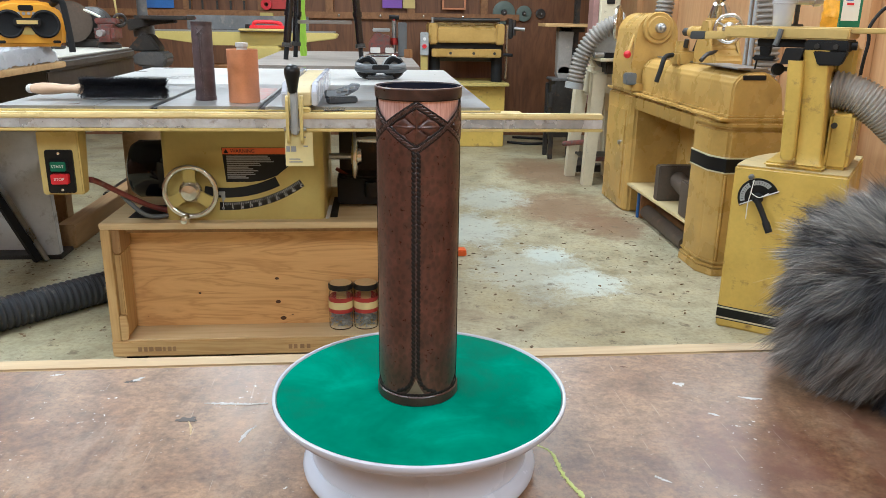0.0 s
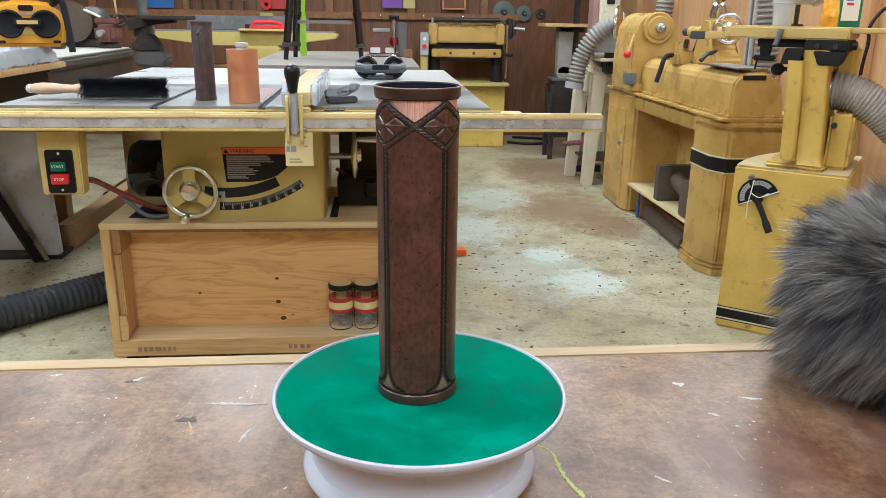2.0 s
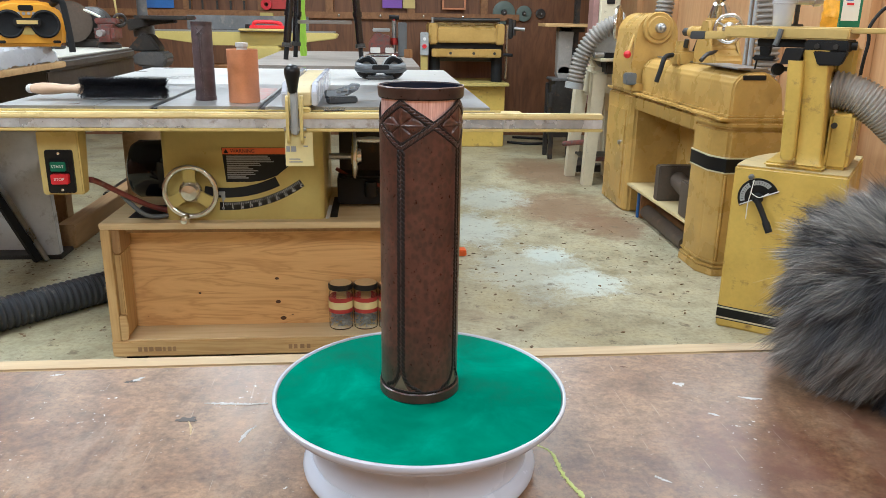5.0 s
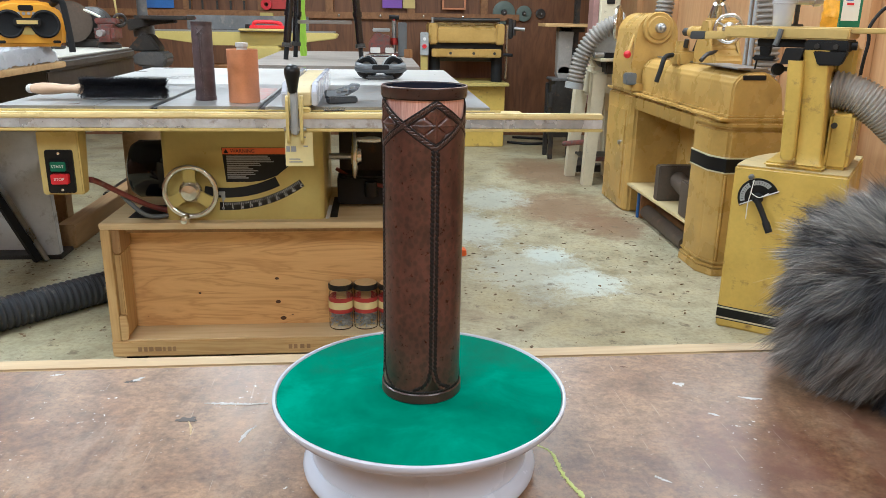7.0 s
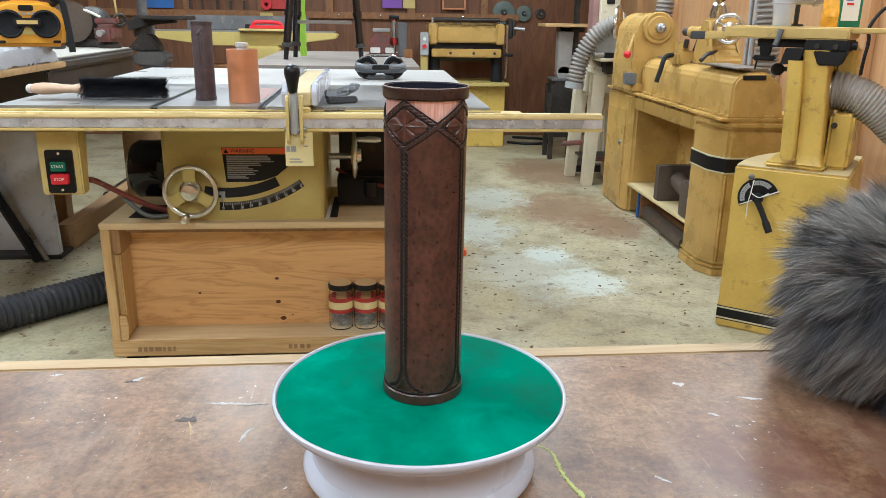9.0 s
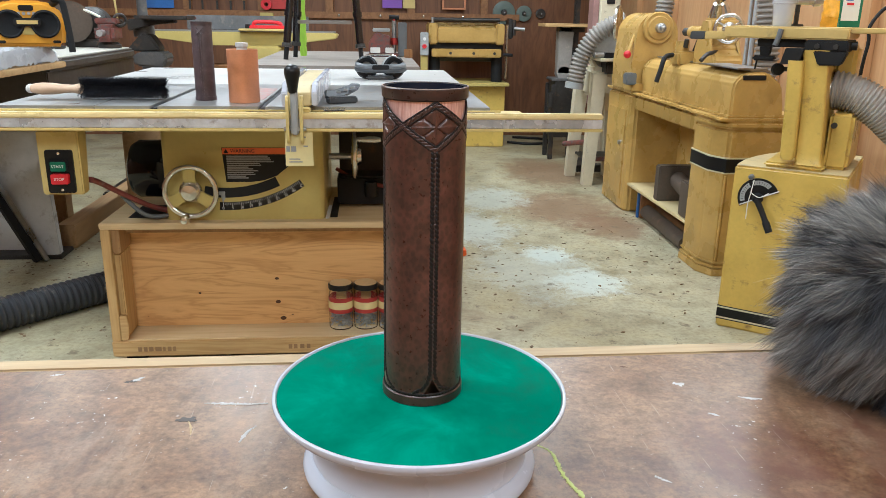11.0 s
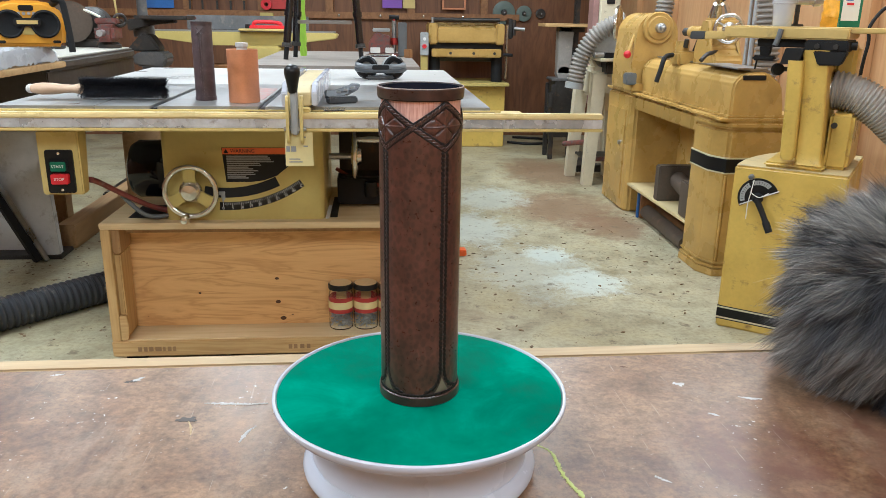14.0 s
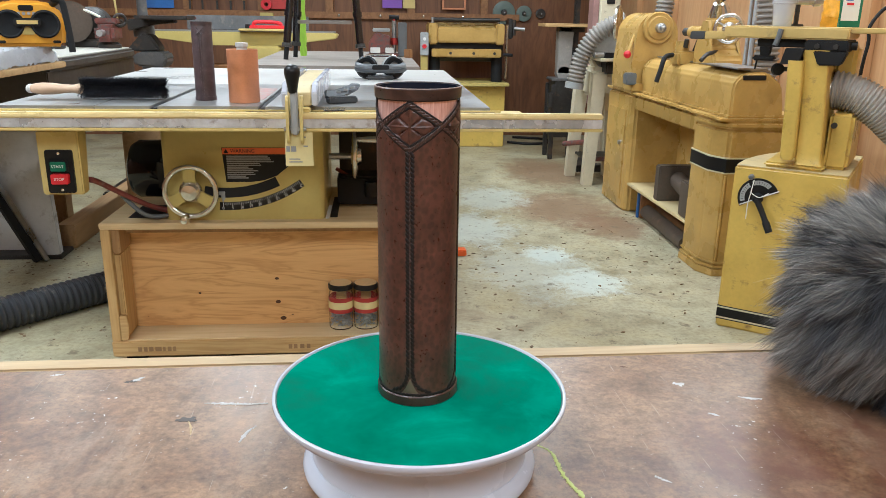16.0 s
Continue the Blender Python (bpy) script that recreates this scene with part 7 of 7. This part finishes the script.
part("lower_arm", prism(bmesh_new(), [(-0.06, 0.90), (0.02, 0.985), (0.07, 0.985), (0.11, 0.93), (0.13, 0.885), (-0.02, 0.885)], -0.07, 0.07, m=pose(0.01, -0.03, 0, 90, 0, 0), bevel=0.01), M_dark, dp, "dark cast arm")
part("lower_table", prism(bmesh_new(), [(0.0, 0.80), (0.16, 0.79), (0.185, 0.84), (0.165, 0.884), (0.02, 0.884), (-0.03, 0.85)], -0.10, 0.08, m=pose(0, -0.05, 0, 90, 0, 0), bevel=0.012), M_greyd, dp, "grey lower casting")
part("head", box(bmesh_new(), -0.13, 0.13, -0.25, 0.2, 1.45, 1.75, 0.04), M_dark, dp)
wire = tagged(part("yellow_cord", sweep(bmesh_new(), smooth_path([(-1.53, 4.78, 1.6), (-1.50, 4.78, 1.25), (-1.49, 4.78, 1.06), (-1.52, 4.78, 0.99), (-1.60, 4.78, 0.945)]), 0.006, 8), M_cream), "thin yellow cord hanging by the drill press", "cord")

# ---------------------------------------------------------------- lower left: white stand, timber and dust hose
ws = thing("machine_stand", "white sheet-metal machine stand with a dark steel strut", "stand")
M_whitedirty = surface("dirty_white_panel", (0.60, 0.60, 0.60), 0.42, scale=4, vary=0.12, dirt=(0.38, 0.36, 0.34), dirt_at=0.6)
part("panel", prism(bmesh_new(), [(-1.90, 0.60), (-1.50, 0.60), (-1.478, 0.02), (-1.535, 0.0), (-1.70, 0.40), (-1.90, 0.40)], 3.56, 3.60, m=Matrix(((1, 0, 0, 0), (0, 0, 1, 0), (0, 1, 0, 0), (0, 0, 0, 1))), bevel=0.004), M_whitedirty, ws, "bent dirty white panel")
part("panel_top", box(bmesh_new(), -1.95, -1.49, 3.50, 3.95, 0.601, 0.66, 0.01), M_greyl, ws, "grey top casting")
part("strut", sweep(bmesh_new(), [(-1.74, 3.50, 0.42), (-1.56, 3.52, 0.005)], 0.028, 4), M_blackm, ws, "black diagonal strut")
part("strut_edge", sweep(bmesh_new(), [(-1.71, 3.495, 0.44), (-1.525, 3.52, 0.005)], 0.014, 4), M_steel, ws, "steel edge of the strut")
part("side_panel", box(bmesh_new(), -2.2, -1.60, 3.64, 3.66, 0.02, 0.42, 0.003), M_whitedirty, ws, "white rear panel")
part("side_board", box(bmesh_new(), -2.1, -1.76, 3.44, 3.48, 0.20, 0.32, 0.003), M_board, ws, "brown wooden brace")
part("foot", box(bmesh_new(), -2.2, -1.47, 3.55, 3.70, 0.0, 0.02, 0.003), M_dark, ws)

tb = tagged(part("timber_board", box(bmesh_new(), -0.045, 0.045, -0.60, 0.60, 0.0, 0.118, 0.004), M_board2, at=pose(-1.495, 4.32, 0.001, 0, 0, -1)), "long brown timber lying on the concrete floor", "timber")
mach = thing("drawer_unit", "dark wooden drawer unit under the outfeed table", "drawers", pose(-1.05, 4.05, 0))
part("carcass", box(bmesh_new(), -0.25, 0.40, 0.0, 0.5, 0.0, 0.62, 0.004), M_board2, mach, "brown wooden carcass")
part("drawer", box(bmesh_new(), -0.22, 0.37, -0.02, -0.0005, 0.34, 0.56, 0.004), M_board2, mach, "brown drawer front")
part("slot", box(bmesh_new(), 0.0, 0.22, -0.024, -0.0205, 0.44, 0.46, 0.002), M_blackm, mach)
part("rear_bracket", prism(bmesh_new(), [(-0.17, 0.70), (0.22, 0.82), (0.22, 0.64), (-0.17, 0.66)], -0.02, 0.08, m=pose(-1.20, 3.30, 0, 90, 0, 0), bevel=0.01), M_blackm, outfeed, "black bracket under the table")
part("rear_cylinder", rod(bmesh_new(), (-1.24, 3.20, 0.66), (-1.06, 3.20, 0.68), 0.022), M_chrome, outfeed, "bright steel cylinder")
fh = thing("dust_hose", "black ribbed dust hose lying on the concrete floor", "hose")
part("hose", hose_mesh([(-1.653, 2.396, 0.062), (-1.359, 2.698, 0.062), (-1.225, 2.835, 0.062), (-1.086, 2.980, 0.062), (-0.877, 3.199, 0.062)], 0.062, 0.024, 0.007, 20), M_hoseb, fh, "dusty black ribbed hose")

# wood chips strewn over the floor
M_chip = surface("brown_chips", (0.19, 0.125, 0.068), 0.8, vary=0.4)
bm = bmesh_new()
rng = random.Random(21)
for i in range(430):
    k = rng.random()
    if k < 0.28:
        x, y = rng.gauss(-1.5, 0.25), rng.gauss(3.35, 0.3)
    elif k < 0.40:
        x, y = rng.uniform(-1.6, -0.9), rng.uniform(2.2, 2.9)
    elif k < 0.62:
        x, y = rng.gauss(1.22, 0.15), rng.gauss(3.2, 0.42)
    elif k < 0.74:
        x, y = rng.gauss(1.50, 0.05), rng.uniform(3.5, 4.4)
    elif k < 0.86:
        x, y = rng.uniform(0.3, 1.45), 5.2 - 2.8 * rng.random() ** 0.6
    else:
        x, y = rng.gauss(0.5, 0.12), rng.gauss(3.0, 0.5)
    size = 0.003 + 0.011 * rng.random() ** 2.2
    tall = rng.uniform(0.0010, 0.0035)
    ring = [(size * rng.uniform(0.5, 1.1) * math.cos(q), 0.6 * size * rng.uniform(0.4, 1.1) * math.sin(q)) for q in (0, 0.9, 1.8, 2.7, 3.6, 4.5, 5.4)]
    prism(bm, ring, 0.0005, tall, m=pose(x, y, 0, 0, 0, rng.uniform(0, 180)))
chips = tagged(part("wood_chips", bm, M_chip, smooth=0), "brown wood chips strewn over the concrete floor", "wood chips", kind="stuff")
tagged(part("orange_block", box(bmesh_new(), -0.03, 0.03, -0.03, 0.03, 0, 0.03, 0.004), M_orange, at=pose(0.40, 3.55, 0.001)), "small orange plastic block on the floor", "block")

# ---------------------------------------------------------------- right wall fittings
for y in (2.6, 3.4, 4.2, 5.0, 5.8, 6.6):
    structure("wall_stud", box(bmesh_new(), XR - 0.05, XR - 0.001, y, y + 0.09, 0, CEILING - 0.002, 0.003), M_wallpine, "upright pine stud on the side wall", category="stud")


# ---------------------------------------------------------------- furry windscreen on the bench
def fur_material():
    m, nt, bs = nodes_of("grey_fur")
    g = nt.nodes.new("ShaderNodeNewGeometry")
    at = nt.nodes.new("ShaderNodeAttribute")
    at.attribute_name = "tip"
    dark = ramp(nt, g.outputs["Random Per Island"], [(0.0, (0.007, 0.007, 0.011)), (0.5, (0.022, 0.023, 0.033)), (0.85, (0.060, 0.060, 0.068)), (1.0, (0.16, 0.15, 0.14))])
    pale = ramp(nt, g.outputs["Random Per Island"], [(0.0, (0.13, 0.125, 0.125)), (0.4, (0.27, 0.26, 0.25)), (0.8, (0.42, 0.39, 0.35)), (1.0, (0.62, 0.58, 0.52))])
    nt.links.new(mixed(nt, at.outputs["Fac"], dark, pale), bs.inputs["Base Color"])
    bs.inputs["Roughness"].default_value = 0.45
    bs.inputs["Specular IOR Level"].default_value = 0.4
    return m


M_fur = fur_material()
FC = Vector((0.613, 0.775, 0.826))
FR = Vector((0.112, 0.104, 0.086))
wind = thing("fur_windscreen", "shaggy grey and black fur windscreen lying on the bench", "windscreen", pose(FC.x, FC.y, BENCH))
FZ = FC.z - BENCH
part("core", ball(bmesh_new(), (0, 0, FZ), 1.0, tuple(FR), 24), M_blackm, wind, "dark fabric core")


def fur(tufts, each, seed):
    """Tufts of pale-tipped hairs combed away from a parting, falling below it."""
    rng = random.Random(seed)
    verts, faces, tips = [], [], []
    parting = Vector((0.35, -0.75, 0.45)).normalized()
    for i in range(tufts):
        u = 1 - 2 * (i + 0.5) / tufts
        a = i * 2.39996 + rng.uniform(-0.3, 0.3)
        s = math.sqrt(1 - u * u)
        n = Vector((s * math.cos(a), s * math.sin(a), u))
        nn = Vector((n.x / FR.x, n.y / FR.y, n.z / FR.z)).normalized()
        wave = Vector((noise.noise(n * 2.6), noise.noise(n * 2.6 + Vector((7, 0, 0))), noise.noise(n * 2.6 + Vector((0, 9, 0)))))
        comb = n - parting
        comb -= nn * comb.dot(nn)
        comb = comb.normalized() if comb.length > 1e-4 else comb
        low = max(0.0, min(1.0, 0.5 - 1.1 * n.z))
        d = (nn * 0.75 + comb * 0.70 + wave * 0.9 + Vector((-0.10, -0.05, -0.75)) * low + Vector([rng.gauss(0, 0.16) for _ in range(3)])).normalized()
        reach = rng.uniform(0.034, 0.056) * (1 + 0.45 * wave.x) * (1.0 + 0.30 * low)
        centre = Vector((n.x * FR.x, n.y * FR.y, n.z * FR.z + FZ))
        goal = centre + d * reach + Vector((-0.05, 0, -0.10 - 0.30 * low)) * reach
        # Upper-left tufts get paler tips: the lit side is put into the hair colour.
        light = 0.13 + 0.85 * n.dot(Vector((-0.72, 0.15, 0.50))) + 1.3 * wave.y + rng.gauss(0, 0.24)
        for h in range(each):
            q = (n + Vector([rng.gauss(0, 0.085) for _ in range(3)])).normalized()
            root = Vector((q.x * FR.x, q.y * FR.y, q.z * FR.z + FZ))
            loose = 0.0050 if rng.random() < 0.92 else 0.011
            end = root.lerp(goal, rng.uniform(0.70, 1.12)) + Vector([rng.gauss(0, loose) for _ in range(3)])
            bow = root.lerp(end, 0.5) + nn * rng.uniform(0.001, 0.009)
            w = rng.uniform(0.00012, 0.00030)
            axis = end - root
            side = axis.cross(Vector((rng.gauss(0, 1), rng.gauss(0, 1), rng.gauss(0, 1)))).normalized()
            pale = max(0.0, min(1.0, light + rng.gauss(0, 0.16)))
            b = len(verts)
            for k, t in enumerate((0.0, 0.4, 0.75, 1.0)):
                p = root * (1 - t) ** 2 + bow * 2 * t * (1 - t) + end * t * t
                p.z = max(p.z, 0.0012 + 0.002 * rng.random())
                if k < 3:
                    ww = side * w * (1 - 0.35 * t)
                    verts += [p - ww, p + ww]
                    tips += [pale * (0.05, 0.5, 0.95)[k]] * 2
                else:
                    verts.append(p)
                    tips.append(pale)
            faces += [(b, b + 1, b + 3, b + 2), (b + 2, b + 3, b + 5, b + 4), (b + 4, b + 5, b + 6)]
    me = bpy.data.meshes.new("fur")
    me.from_pydata(verts, [], faces)
    me.attributes.new("tip", "FLOAT", "POINT").data.foreach_set("value", tips)
    me.materials.append(M_fur)
    me.shade_smooth()
    ob = new("fur", me)
    ob.parent = wind
    ob["label"] = "long shaggy grey and black fur"
    return ob


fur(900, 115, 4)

# ---------------------------------------------------------------- marks on the bench top
def mark(name, x, y, pts, mt, lab, cat, h=0.0005):
    """A thin smear or scrape lying on the bench, as an irregular flat strip."""
    rng = random.Random(int(1000 * (x + 2 * y)))
    bm = bmesh_new()
    path = resample(smooth_path([(px, py, 0) for px, py, _ in pts], 12), 0.0006)
    n = len(path)
    widths = [q[2] for q in pts]
    for i, p in enumerate(path):
        w = np.interp(i / (n - 1), np.linspace(0, 1, len(widths)), widths)
        for k in range(2):
            c = p + Vector((rng.gauss(0, 0.35 * w), rng.gauss(0, 0.35 * w), 0))
            r = w * rng.uniform(0.25, 0.62)
            ring = [(c.x + r * rng.uniform(0.6, 1.3) * math.cos(a), c.y + r * rng.uniform(0.6, 1.3) * math.sin(a)) for a in [2 * math.pi * q / 8 for q in range(8)]]
            prism(bm, ring, 0.0001, h * rng.uniform(0.4, 0.7) + 0.000002 * (2 * i + k))
    return tagged(part(name, bm, mt, at=pose(x, y, BENCH)), lab, cat)


M_chalk = surface("white_smear", (0.50, 0.48, 0.46), 0.5, scale=90, vary=0.2)
M_burn = surface("grey_burn", (0.075, 0.058, 0.05), 0.5, scale=60, vary=0.4)
M_chalkg = surface("green_chalk", (0.50, 0.55, 0.18), 0.7, scale=90, vary=0.2)

mark("paint_smear", -0.160, 0.782, [(-0.035, 0.004, 0.0008), (-0.01, 0.001, 0.0026), (0.015, -0.002, 0.0020), (0.036, -0.001, 0.0014)], M_chalk, "white paint smear across the bench top", "smear")
mark("paint_smear", -0.136, 0.716, [(0.006, 0.016, 0.0010), (-0.001, 0.004, 0.0022), (-0.006, -0.016, 0.0012)], M_chalk, "white paint scrape on the bench top", "smear")
mark("paint_smear", -0.286, 0.845, [(-0.004, -0.002, 0.0020), (0.002, 0.004, 0.0030), (0.008, 0.010, 0.0012)], M_chalk, "white paint dab on the bench top", "smear")
mark("paint_smear", 0.358, 0.801, [(-0.006, 0.003, 0.0024), (0.0, 0.0, 0.0045), (0.006, 0.001, 0.0018)], M_chalk, "white paint dab on the bench top", "smear")
mark("paint_smear", 0.369, 0.727, [(-0.005, 0.004, 0.0012), (0.0, 0.0, 0.0026), (0.004, -0.003, 0.0010)], M_chalk, "white paint dab on the bench top", "smear")
mark("paint_smear", 0.427, 0.762, [(-0.012, 0.004, 0.0010), (0.0, 0.0, 0.0030), (0.012, -0.003, 0.0016)], M_chalk, "white paint scuff on the bench top", "smear")
mark("paint_smear", 0.267, 0.610, [(-0.005, 0.006, 0.0014), (0.001, -0.001, 0.0022), (0.007, -0.006, 0.0006)], M_chalk, "white scrape on the bench top", "smear")
mark("paint_smear", -0.383, 0.865, [(-0.006, 0.0, 0.0012), (0.0, 0.001, 0.0026), (0.008, 0.003, 0.0010)], M_chalk, "white paint dab on the bench top", "smear")
mark("paint_smear", -0.199, 0.733, [(-0.003, 0.013, 0.0010), (0.002, 0.0, 0.0016), (0.005, -0.015, 0.0008)], M_strip, "pale scratch on the bench top", "scratch")
mark("chalk_line", 0.172, 0.632, [(-0.012, 0.046, 0.0016), (0.0, 0.028, 0.0020), (0.002, -0.008, 0.0022), (0.012, -0.045, 0.0026)], M_chalkg, "yellow-green chalk line on the bench top", "chalk line")
mark("scorch_mark", -0.205, 0.749, [(-0.011, 0.0, 0.0022), (-0.001, 0.001, 0.0060), (0.010, -0.001, 0.0024)], M_burn, "dark burn mark on the bench top", "burn mark")
mark("scorch_mark", -0.290, 0.843, [(-0.006, 0.0, 0.0018), (0.0, 0.0, 0.0034), (0.006, 0.001, 0.0010)], M_burn, "dark hole mark on the bench top", "burn mark")
mark("scorch_mark", 0.306, 0.851, [(-0.005, 0.001, 0.0006), (0.0, 0.0, 0.0018), (0.004, -0.001, 0.0006)], M_knot, "dark nick on the bench top", "nick")


# ---------------------------------------------------------------- motion
def motions():
    rate, start = -23.0, -6.0
    spin, carry = [], []
    for i in range(17):
        t = i * 1.0
        a = start + rate * t
        turn = pose(TX, TY, TZ, 0, 0, a)
        spin.append((t, turn))
        # the tube stands a little off the plate's axis
        carry.append((t, turn @ pose(OFF_X, OFF_Y, 0.0002) @ LEAN))
    walk(turntable, spin)
    walk(tube, carry)


OFF_X, OFF_Y = -0.0019, -0.0017
LEAN = pose(0, 0, 0, 0.12, -0.18, 0)
motions()
